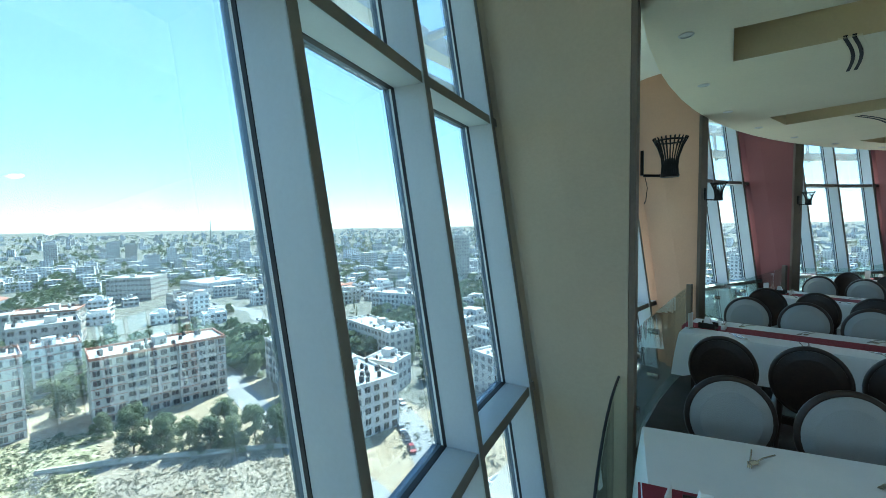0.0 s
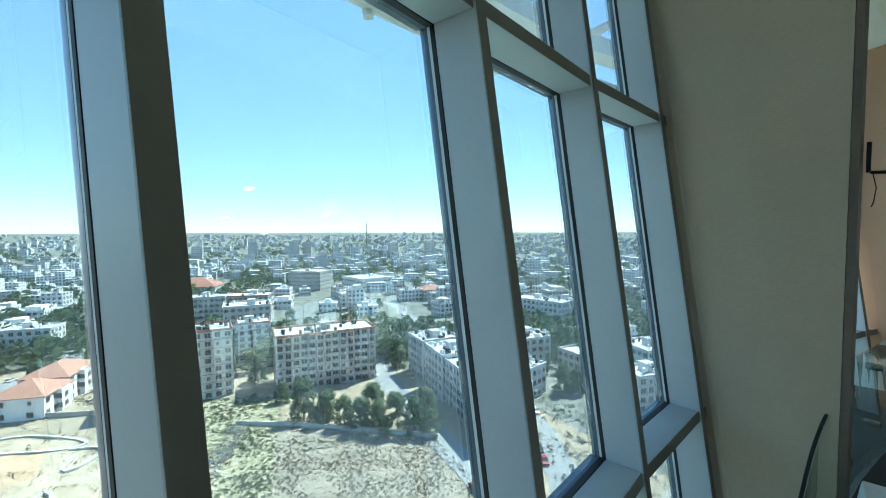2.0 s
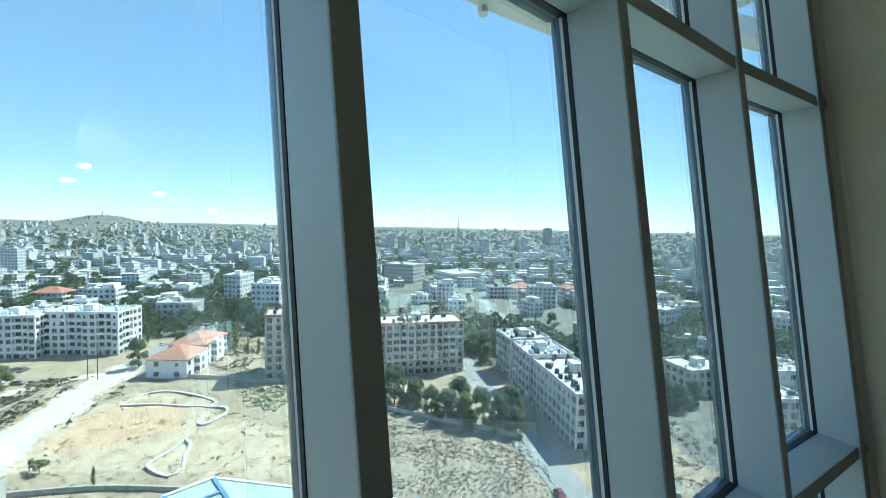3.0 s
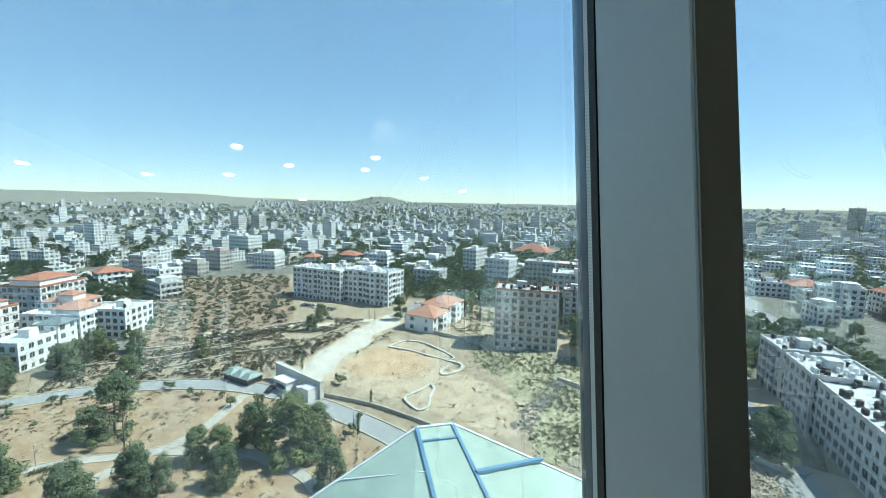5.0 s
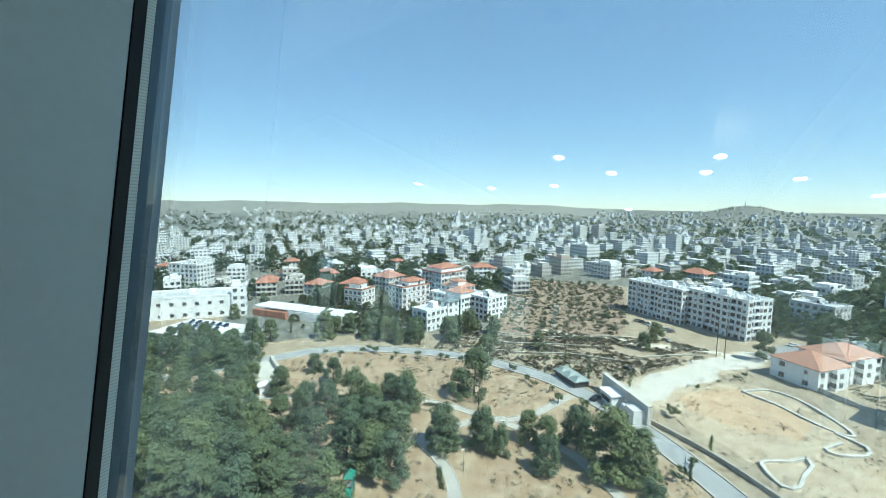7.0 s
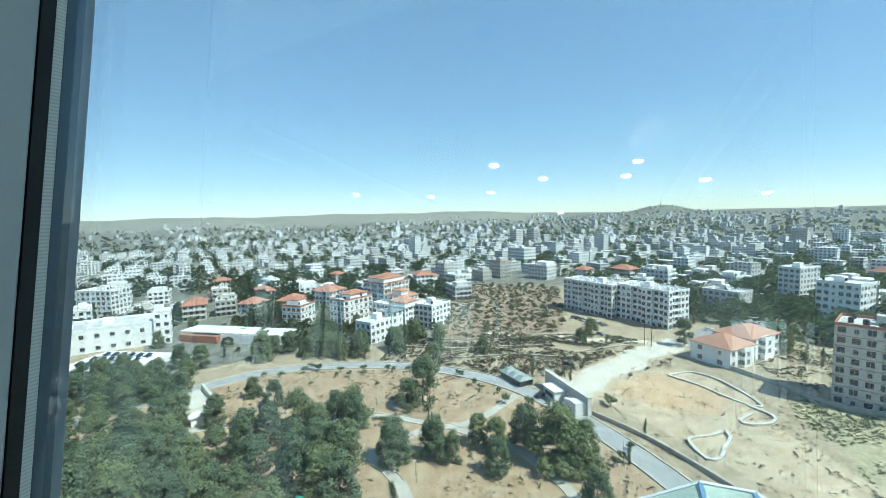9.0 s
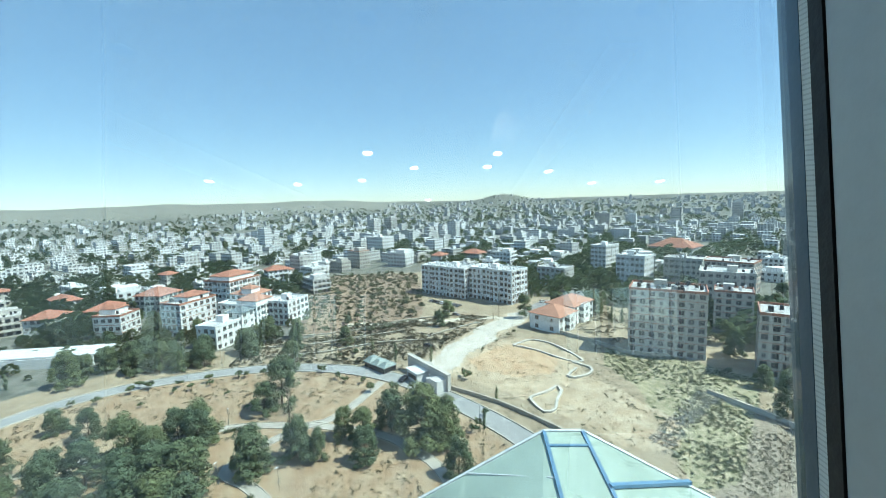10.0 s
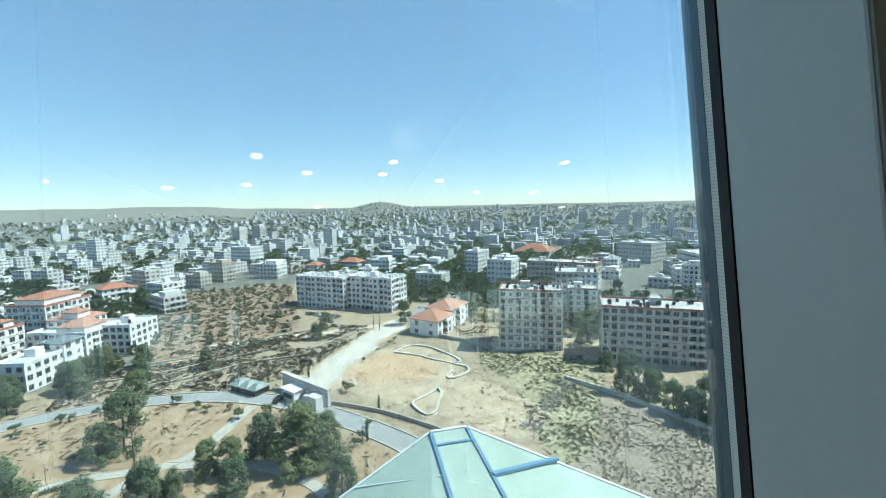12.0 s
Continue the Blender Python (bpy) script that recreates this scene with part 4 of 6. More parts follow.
for l in STREETS:
    strip("street", l, 8.5, M_STREET, "asphalt street between apartment buildings")


def wall_line(name, pts, thick, high, material, label, group=""):
    bm = bmesh.new()
    ribbon(bm, smooth_line(pts, 2.0), -thick / 2, thick / 2, -0.4, high)
    return solid(name, bm, material, label, "wall", group)


wall_line("stone_wall", [(-126.4, 22.7), (-112.4, 35.4), (-100.6, 43.1), (-87.5, 49.8), (-70.0, 56.0)], 0.5, 1.2, M_ROUGH_WALL, "low stone boundary wall beside the park road")
wall_line("stone_wall", [(-167.7, 81.1), (-156.0, 87.0), (-146.5, 91.6), (-134.2, 96.8), (-128.0, 108.0)], 0.5, 1.6, M_ROUGH_WALL, "stone retaining wall above the sandy yard")
wall_line("stone_wall", [(-101.0, 99.0), (-84.5, 103.7), (-57.0, 108.7), (-39.7, 110.9)], 0.5, 1.3, M_PALE_WALL, "pale stone wall between the pines and the scrub field")
for pts in ([(-155.5, 58.3), (-159.2, 67.5), (-152.6, 73.7), (-140.0, 76.5), (-132.4, 76.2), (-134.8, 71.5), (-148.1, 64.5), (-155.5, 58.3)],
            [(-133.0, 72.3), (-126.9, 75.9), (-122.5, 73.2), (-121.0, 66.8), (-123.1, 65.4), (-127.8, 71.0)],
            [(-116.9, 58.3), (-113.4, 58.1), (-108.0, 54.0), (-103.5, 51.2), (-102.8, 47.6), (-109.8, 46.7), (-112.3, 48.2), (-114.2, 54.0), (-116.9, 58.3)]):
    wall_line("garden_wall", pts, 0.8, 0.55, M_PALE_WALL, "low winding white stone garden border on the sand", "garden borders")
for pts in ([(-196.0, -44.0), (-193.0, -22.0), (-196.0, 0.0), (-204.0, 18.0), (-206.0, 44.0)], [(-182.0, -46.0), (-180.0, -26.0), (-184.0, -4.0), (-188.0, 18.0)],
            [(-170.0, -40.0), (-169.0, -18.0), (-174.0, 4.0), (-172.0, 24.0)], [(-176.0, 26.0), (-184.0, 40.0), (-190.0, 54.0)]):
    wall_line("terrace_wall", pts, 0.7, 0.6, M_ROUGH_WALL, "low tumbled dry-stone terrace wall on rough ground", "terrace walls")
# ---- buildings ----
_win_mesh = {}
CENTRES = []


def window_mesh(w, h):
    if (w, h) not in _win_mesh:
        bm = bmesh.new()
        bm_box(bm, -w / 2, -0.05, 0, w / 2, 0.05, h)
        me = as_mesh("window", bm, M_PANE, M_LIME2)
        bm = bmesh.new()
        bm.from_mesh(me)
        n0 = len(bm.faces)
        bm_box(bm, -w / 2 - 0.12, -0.16, -0.14, w / 2 + 0.12, 0.02, -0.01)
        bm_box(bm, -0.04, -0.08, 0.0, 0.04, 0.0, h)
        bm.faces.ensure_lookup_table()
        for f in bm.faces[n0:]:
            f.material_index = 1
        bm.to_mesh(me)
        bm.free()
        _win_mesh[w, h] = me
    return _win_mesh[w, h]


def tank(bm, x, y, z, r=0.55, h=1.3, sides=8):
    bm_lathe(bm, [(r, z), (r, z + h), (r * 0.5, z + h + 0.2)], sides, (x, y, 0))


def building(name, near, turn, w, d, h, storeys, wall, label, group="", roof="flat", bays=None, balcony=(), tanks=8, tank_mat=None, detail=True, trim=None, z0=None, category="building"):
    """Near corner, direction of the left-hand side in degrees; w along it, d along the side to the right of it."""
    rng = random.Random(int(abs(near[0] * 13 + near[1] * 7)))
    z0 = float(height(*near)) - 0.5 if z0 is None else z0
    ce = pose(near[0], near[1], 0, 0, 0, turn) @ Vector((w / 2, -d / 2, 0))
    CENTRES.append((ce.x, ce.y, max(w, d) / 2))
    h = h + 0.5
    t = thing(name, label, category, group)
    t.matrix_world = pose(near[0], near[1], z0, 0, 0, turn)
    # local: x along the left-hand side, y is -d (the second side runs to -y)
    rec = 1.3 if balcony else 0.0
    cols = [max(1, int(q / 2.9)) if bays is None else bays[i] for i, q in enumerate((w, d))]
    bm = bmesh.new()
    bm_box(bm, rec, -d, 0, w, -rec, h)
    for k in range(cols[0] if rec else 0):
        if k not in balcony:
            bm_box(bm, k * w / cols[0], -rec, 0, (k + 1) * w / cols[0], 0, h)
    for k in range(cols[1] if rec else 0):
        if k not in balcony:
            bm_box(bm, 0, -(k + 1) * d / cols[1], 0, rec, -k * d / cols[1] - (rec if k == 0 else 0), h)
    part("wall", bm, wall, t)
    if detail and roof == "flat":
        for s in range(1, storeys):
            bm = bmesh.new()
            z = s * h / storeys - 0.1
            for k in range(cols[0]):
                if k not in balcony:
                    bm_box(bm, k * w / cols[0], 0.002, z, (k + 1) * w / cols[0], 0.07, z + 0.22)
            for k in range(cols[1]):
                if k not in balcony:
                    bm_box(bm, -0.07, -(k + 1) * d / cols[1], z, -0.002, -k * d / cols[1], z + 0.22)
            part("string_course", bm, trim or wall, t)
    if roof == "flat":
        bm = bmesh.new()
        bm_box(bm, 0.25, -d + 0.25, h - 0.02, w - 0.25, -0.25, h + 0.08)
        part("roof", bm, M_ROOF, t)
        for x0, y0, x1, y1 in ((-0.15, -d - 0.15, w + 0.15, -d + 0.2), (-0.15, -0.2, w + 0.15, 0.15), (-0.15, -d + 0.2, 0.2, -0.2), (w - 0.2, -d + 0.2, w + 0.15, -0.2)):
            bm = bmesh.new() if detail or x0 < 0 and y0 < -d else bm
            bm_box(bm, x0, y0, h + 0.003, x1, y1, h + 0.85)
            if detail:
                part("parapet", bm, trim or wall, t)
        if not detail:
            part("parapet", bm, trim or wall, t)
        bm = bmesh.new()
        sx, sy = w * rng.uniform(0.3, 0.55), -d * rng.uniform(0.35, 0.6)
        bm_box(bm, sx, sy - 3, h + 0.08, sx + 4, sy + 0.5, h + 2.9)
        part("stair_head", bm, wall, t)
        if tanks and (tanks > 9 or not detail):
            bm = bmesh.new()
            for k in range(tanks - 9 if detail else tanks):
                tank(bm, rng.uniform(1, w - 1), -rng.uniform(1, d - 1), h + 0.1, rng.uniform(0.5, 0.75), rng.uniform(1.2, 1.8), 6)
            part("water_tanks", bm, M_TANK if rng.random() < 0.5 else M_TANKW, t, kind="stuff")
        for k in range(min(tanks, 9) if detail else 0):
            bm = bmesh.new()
            tank(bm, rng.uniform(1, w - 1), -rng.uniform(1, d - 1), h + 0.6, rng.uniform(0.45, 0.7), rng.uniform(1.0, 1.5))
            part("water_tank", bm, tank_mat or (M_TANK if rng.random() < 0.6 else M_TANKW), t)
    else:
        e = 0.7
        rz = min(w, d) * 0.26
        long_x = w >= d
        k = min(w, d) / 2
        ra, rb = ((k, -d / 2), (w - k, -d / 2)) if long_x else ((w / 2, -k), (w / 2, -d + k))
        bm = bmesh.new()
        base = [bm.verts.new(p) for p in ((-e, e, h), (w + e, e, h), (w + e, -d - e, h), (-e, -d - e, h))]
        low = [bm.verts.new((v.co.x, v.co.y, h - 0.25)) for v in base]
        r0, r1 = bm.verts.new((*ra, h + rz)), bm.verts.new((*rb, h + rz))
        if long_x:
            for f in ((base[0], base[1], r1, r0), (base[1], base[2], r1), (base[2], base[3], r0, r1), (base[3], base[0], r0)):
                bm.faces.new(f)
        else:
            for f in ((base[0], base[1], r0), (base[1], base[2], r1, r0), (base[2], base[3], r1), (base[3], base[0], r0, r1)):
                bm.faces.new(f)
        for i in range(4):
            bm.faces.new((low[i], low[(i + 1) % 4], base[(i + 1) % 4], base[i]))
        bm.faces.new(low)
        part("roof", bm, roof, t, "hipped tile roof")
    fh = h / storeys
    stuff = bmesh.new()
    for side, length in ((0, w), (1, d), (2, w), (3, d)):
        n = cols[side % 2]
        pitch = length / n
        for s in range(storeys):
            for k in range(n):
                u = (k + 0.5) * pitch
                ww, wh = (1.8, 1.7) if rng.random() < 0.8 else (1.0, 1.3)
                zz = s * fh + 0.32 * fh
                bal = side < 2 and k in balcony and s > 0
                if side == 0:
                    m = pose(u, 0.0, zz, 0, 0, 180)
                elif side == 1:
                    m = pose(0.0, -u, zz, 0, 0, -90)
                elif side == 2:
                    m = pose(u, -d, zz, 0, 0, 0)
                else:
                    m = pose(w, -u, zz, 0, 0, 90)
                if bal:
                    m = m @ pose(0, rec, 0)
                if side < 2 and detail:
                    ob = new("window", window_mesh(1.9 if bal else ww, wh))
                    ob.parent = t
                    ob.matrix_local = m
                else:
                    bm_box(stuff, -ww / 2, -0.05, 0, ww / 2, 0.05, wh, m)
                if bal:
                    bm = bmesh.new()
                    bm_box(bm, -pitch * 0.495, -rec - 0.5, -0.32 * fh, pitch * 0.495, -0.003, -0.32 * fh + 0.18, m)
                    bm_box(bm, -pitch * 0.495, -rec - 0.5, -0.32 * fh + 0.18, pitch * 0.495, -rec - 0.38, -0.32 * fh + 1.1, m)
                    part("balcony", bm, wall, t)
    part("windows", stuff, M_PANE, t, "dark windows of the far sides", kind="stuff")
    if not detail:
        bm = bmesh.new()
        for side, length in ((0, w), (1, d)):
            for k in range(cols[side]):
                if rng.random() < 0.6:
                    continue
                for s in range(1, storeys):
                    a, b, z = k * length / cols[side] + 0.1, (k + 1) * length / cols[side] - 0.1, s * fh
                    for o0, o1, z1, z2 in ((0.003, 1.3, z - 0.1, z + 0.1), (1.18, 1.3, z + 0.1, z + 1.0)):
                        if side == 0:
                            bm_box(bm, a, o0, z1, b, o1, z2)
                        else:
                            bm_box(bm, -o1, -b, z1, -o0, -a, z2)
        if roof == "flat" and rng.random() < 0.55:
            bm_box(bm, w * 0.12, -d * 0.9, h + 0.1, w * rng.uniform(0.45, 0.6), -d * 0.15, h + 3.0)
        part("balconies", bm, wall, t, kind="stuff")
    return t


TOWER_L = "pale stone apartment block with dark windows and roof tanks"
def hip(bm, x0, y0, x1, y1, z, rise, e=0.7):
    """A hipped roof with an eave over the rectangle, its eave line at z."""
    x0, y0, x1, y1 = x0 - e, y0 - e, x1 + e, y1 + e
    k = min(x1 - x0, y1 - y0) / 2
    if x1 - x0 >= y1 - y0:
        ra, rb = (x0 + k, (y0 + y1) / 2), (x1 - k, (y0 + y1) / 2)
    else:
        ra, rb = ((x0 + x1) / 2, y0 + k), ((x0 + x1) / 2, y1 - k)
    c = [bm.verts.new((x, y, z)) for x, y in ((x0, y0), (x1, y0), (x1, y1), (x0, y1))]
    o = [bm.verts.new((v.co.x, v.co.y, z - 0.25)) for v in c]
    r0, r1 = bm.verts.new((*ra, z + rise)), bm.verts.new((*rb, z + rise))
    if x1 - x0 >= y1 - y0:
        tops = ((c[0], c[1], r1, r0), (c[1], c[2], r1), (c[2], c[3], r0, r1), (c[3], c[0], r0))
    else:
        tops = ((c[0], c[1], r0), (c[1], c[2], r1, r0), (c[2], c[3], r1), (c[3], c[0], r0, r1))
    for f in tops:
        bm.faces.new(f)
    for i in range(4):
        bm.faces.new((o[i], o[(i + 1) % 4], c[(i + 1) % 4], c[i]))
    bm.faces.new(o[::-1])


def wing(t, box, material, roof=None, rise=2.2):
    """A further block of a house, in the house's own axes, with its own roof and windows on the two near sides."""
    x0, y0, z0, x1, y1, z1 = box
    bm = bmesh.new()
    bm_box(bm, *box)
    part("wing", bm, material, t)
    bm = bmesh.new()
    if roof:
        hip(bm, x0, y0, x1, y1, z1, rise, 0.5)
        part("roof", bm, roof, t, "hipped tile roof")
    else:
        for a, b, c, d in ((x0 - 0.1, y0 - 0.1, x1 + 0.1, y0 + 0.2), (x0 - 0.1, y1 - 0.2, x1 + 0.1, y1 + 0.1), (x0 - 0.1, y0 + 0.2, x0 + 0.2, y1 - 0.2), (x1 - 0.2, y0 + 0.2, x1 + 0.1, y1 - 0.2)):
            bm_box(bm, a, b, z1 + 0.003, c, d, z1 + 0.8)
        part("parapet", bm, material, t)
    for z in [z1 - 2.4 - 3.1 * i for i in range(int((z1 - max(z0, 0)) / 3.1))]:
        for u in range(max(1, int((x1 - x0) / 3.2))):
            ob = new("window", window_mesh(1.8, 1.6))
            ob.parent, ob.matrix_local = t, pose(x0 + (u + 0.5) * (x1 - x0) / max(1, int((x1 - x0) / 3.2)), y1, z, 0, 0, 180)
        for u in range(max(1, int((y1 - y0) / 3.2))):
            ob = new("window", window_mesh(1.8, 1.6))
            ob.parent, ob.matrix_local = t, pose(x0, y1 - (u + 0.5) * (y1 - y0) / max(1, int((y1 - y0) / 3.2)), z, 0, 0, -90)


_v = building("villa", (-163.4, 82.6), -147, 15.3, 15.0, 7.4, 2, M_WHITEWALL, "long white two-storey house with staggered orange tiled hip roofs", roof=M_TILE2, bays=(2, 4))
wing(_v, (1.2, -34.0, 0, 16.2, -15.05, 9.3), M_WHITEWALL, M_TILE2, 3.6)
wing(_v, (-1.6, -11.0, 0, -0.02, -6.0, 7.2), M_WHITEWALL)
wing(_v, (-0.6, -27.0, 0, 1.17, -21.0, 8.8), M_WHITEWALL)
building("apartment_building", (-238.1, 59.0), -141, 35.0, 15.0, 18.0, 6, M_WHITEWALL, "pale stone six-storey block with balconies and white roof tanks", "twin blocks", balcony=(1, 2, 5, 6, 9), tanks=26, tank_mat=M_TANKW)
building("apartment_building", (-216.3, 80.6), -145, 31.4, 16.0, 18.6, 6, M_WHITEWALL, "pale stone six-storey block with balconies and white roof tanks", "twin blocks", balcony=(1, 2, 5, 6), tanks=26, tank_mat=M_TANKW)
building("apartment_building", (-121.4, 117.6), -131, 25.5, 15.0, 24.2, 8, M_LIME2, "cream stone eight-storey block with red tile trim and black roof tanks", "stone blocks", tanks=22, tank_mat=M_TANK, trim=M_TILE)
building("apartment_building", (-80.0, 150.0), -136, 38.0, 16.0, 20.4, 7, M_LIME2, "long cream stone seven-storey block with rounded balconies and a red parapet", "stone blocks", balcony=(1, 2, 5, 8, 9), tanks=24, tank_mat=M_TANK, trim=M_TILE)
building("office_building", (-223.2, 169.2), -147, 17.5, 16.0, 21.0, 6, M_WHITEWALL, "white office block with a dark glazed centre", "town blocks", tanks=3)
building("apartment_building", (-209.4, 197.6), -141, 20.8, 16.0, 19.4, 6, M_LIME2, TOWER_L, "stone blocks")
building("apartment_building", (-153.0, 172.9), -135, 22.0, 18.0, 21.8, 7, M_LIME2, TOWER_L, "stone blocks")
building("apartment_building", (-140.0, 158.0), -135, 14.0, 12.0, 17.0, 6, M_LIME, TOWER_L, "stone blocks", trim=M_TILE)
building("apartment_building", (-191.1, 213.9), -150, 27.0, 18.0, 18.6, 6, M_LIME2, TOWER_L, "stone blocks", trim=M_TILE)
building("office_building", (-274.7, 175.8), -150, 12.0, 20.0, 22.0, 7, M_WHITEWALL, "slim white office block with a blank side", "town blocks", tanks=2)
building("apartment_building", (-246.0, 128.0), -142, 20.0, 14.0, 12.5, 4, M_LIME, TOWER_L, "stone blocks")
_v = building("villa", (-212.8, -111.8), -100, 12.8, 13.0, 11.0, 3, M_WHITEWALL, "white villa with arched windows and red tile eaves", "villas", trim=M_TILE, tanks=3)
wing(_v, (5.0, -12.0, 11.5, 12.5, -4.0, 14.4), M_WHITEWALL, M_TILE, 1.6)
_v = building("apartment_building", (-206.7, -84.0), -120, 12.5, 20.0, 15.5, 5, M_WHITEWALL, "white five-storey block with a red tile parapet", "villas", trim=M_TILE, tanks=8, tank_mat=M_TANK)
wing(_v, (2.0, -18.0, 16.0, 11.0, -6.0, 18.6), M_WHITEWALL, M_TILE, 1.8)
building("villa", (-183.9, -62.1), -118, 10.5, 18.6, 9.6, 3, M_WHITEWALL, "low white modern villa with a grey roof house", "villas", tanks=1)
_v = building("apartment_building", (-211.7, -52.4), -120, 25.0, 22.0, 11.0, 4, M_WHITEWALL, "large white house with layered orange tile roofs and balconies", "villas", balcony=(1, 3, 5), tanks=0)
wing(_v, (1.0, -12.0, 11.5, 13.0, -1.0, 14.2), M_WHITEWALL, M_TILE2, 2.6)
wing(_v, (9.0, -21.0, 11.5, 24.0, -8.0, 15.2), M_WHITEWALL, M_TILE2, 3.0)
wing(_v, (10.5, -14.5, 15.3, 17.0, -8.6, 18.4), M_WHITEWALL, M_TILE2, 1.6)
wing(_v, (-5.0, -19.0, 0, -0.02, -9.0, 10.5), M_WHITEWALL)
wing(_v, (5.0, 0.02, 0, 17.0, 3.2, 8.2), M_WHITEWALL)
building("villa", (-213.0, -38.0), -120, 12.0, 16.0, 11.5, 4, M_WHITEWALL, "white stepped house beside the grove", "villas", tanks=3)
building("villa", (-196.0, -55.0), -118, 8.0, 8.0, 12.5, 4, M_WHITEWALL, "small white tower house with a grey hip roof", "villas", roof=M_GREYROOF)
_v = building("apartment_building", (-240.0, -72.0), -120, 18.0, 22.0, 19.0, 6, M_WHITEWALL, "white block with red tile roofs above the villas", "villas", trim=M_TILE, tanks=8, balcony=(1, 3))
wing(_v, (2.0, -20.0, 19.5, 16.0, -2.0, 22.4), M_WHITEWALL, M_TILE, 2.4)
building("villa", (-236.0, -128.0), -100, 14.0, 16.0, 9.0, 3, M_LIME, "stone villa with layered red tile roof", "villas", roof=M_TILE)
building("villa", (-252.0, -112.0), -110, 16.0, 16.0, 12.0, 4, M_LIME2, "stone house with layered red tile roof", "villas", roof=M_TILE)
building("villa", (-228.0, -150.0), -95, 12.0, 14.0, 9.0, 3, M_LIME, "stone villa with red tile roof among trees", "villas", roof=M_TILE)
building("hall", (-179.8, -167.6), -53, 46.0, 22.0, 11.0, 2, M_WHITEWALL, "long plain white hall with a row of small windows", tanks=0, bays=(8, 4))
building("stair_tower", (-180.6, -164.0), -53, 7.0, 7.0, 16.0, 4, M_WHITEWALL, "square white stair tower beside the hall", tanks=0)
building("apartment_building", (-221.8, -242.0), -85, 23.0, 15.0, 17.7, 6, M_WHITEWALL, "white slab block with regular windows", "white slabs", tanks=4)
building("office_building", (-455.6, 21.6), -139, 25.7, 17.5, 21.0, 6, M_WHITEWALL, "white hotel block with a dark glazed front", "town blocks", tanks=2)
building("apartment_building", (-25.1, 112.5), 131, 36.0, 15.0, 15.0, 5, M_LIME, "pale stone street block with arched top windows and crowded roof", "street blocks", tanks=40, tank_mat=M_TANK)
building("apartment_building", (-46.5, 135.5), 131, 17.0, 16.0, 16.0, 5, M_LIME, "pale stone street block with crowded roof", "street blocks", tanks=30, tank_mat=M_TANK)
building("apartment_building", (-60.5, 152.5), 134, 16.0, 17.0, 15.5, 5, M_LIME, "pale stone street block with rounded balconies", "street blocks", tanks=18, balcony=(1, 3))
building("apartment_building", (-24.0, 180.0), 131, 40.0, 14.0, 12.5, 4, M_LIME2, "pale stone terrace block behind the street", "street blocks", tanks=20)
building("apartment_building", (-18.0, 146.0), 154, 13.0, 12.0, 10.5, 3, M_LIME, "small pale stone block with roof clutter", "street blocks", tanks=12)
building("apartment_building", (-24.0, 186.0), 145, 8.0, 16.0, 12.0, 4, M_LIME, TOWER_L, "street blocks")
building("apartment_building", (-12.0, 257.0), 154, 40.0, 16.0, 16.0, 5, M_LIME, TOWER_L, "street blocks", tanks=14)
building("apartment_building", (17.0, 140.0), 125, 11.0, 15.0, 14.0, 5, M_LIME, TOWER_L, "street blocks", tanks=8)
building("apartment_building", (24.0, 175.0), 125, 18.0, 16.0, 13.0, 4, M_LIME, TOWER_L, "street blocks", tanks=10)
building("apartment_building", (40.0, 120.0), 125, 20.0, 14.0, 14.0, 4, M_LIME, TOWER_L, "street blocks", tanks=10)
building("hall", (-250.0, 352.0), -170, 34.0, 30.0, 19.0, 5, M_LIME2, "cream stone public building with rows of windows", tanks=0)
building("hall", (-215.0, 375.0), 150, 45.0, 40.0, 10.0, 2, M_WHITEWALL, "white low shed with a broad flat roof", tanks=0)
building("hall", (-330.0, 300.0), -150, 40.0, 30.0, 8.0, 2, M_WHITEWALL, "low building with a wide red tile roof", roof=M_TILE)

NAMED = list(CENTRES)


def open_from(az):
    return float(np.interp(az, [p[0] for p in START], [p[1] for p in START]))


rng = random.Random(5)
TURN = 40.0
spots = []
for i in range(-60, 61):
    for j in range(-60, 61):
        u, v = i * 25.0 + rng.uniform(-4, 4), j * 23.0 + rng.uniform(-4, 4)
        x, y = u * math.cos(radians(TURN)) - v * math.sin(radians(TURN)), u * math.sin(radians(TURN)) + v * math.cos(radians(TURN))
        d, az = math.hypot(x, y), math.degrees(math.atan2(-x, y))
        if not (-62 < az < 160) or d < open_from(az) or d > 900:
            continue
        if min(math.hypot(x - p, y - q) - r for p, q, r in NAMED) < 14 or rng.random() < 0.38:
            continue
        if float(near_line(TOWN_ROAD, np.array([x]), np.array([y]))[0]) < 17 or min(float(near_line(l, np.array([x]), np.array([y]))[0]) for l in STREETS) < 16:
            continue
        spots.append((d, x, y, az))
spots.sort()
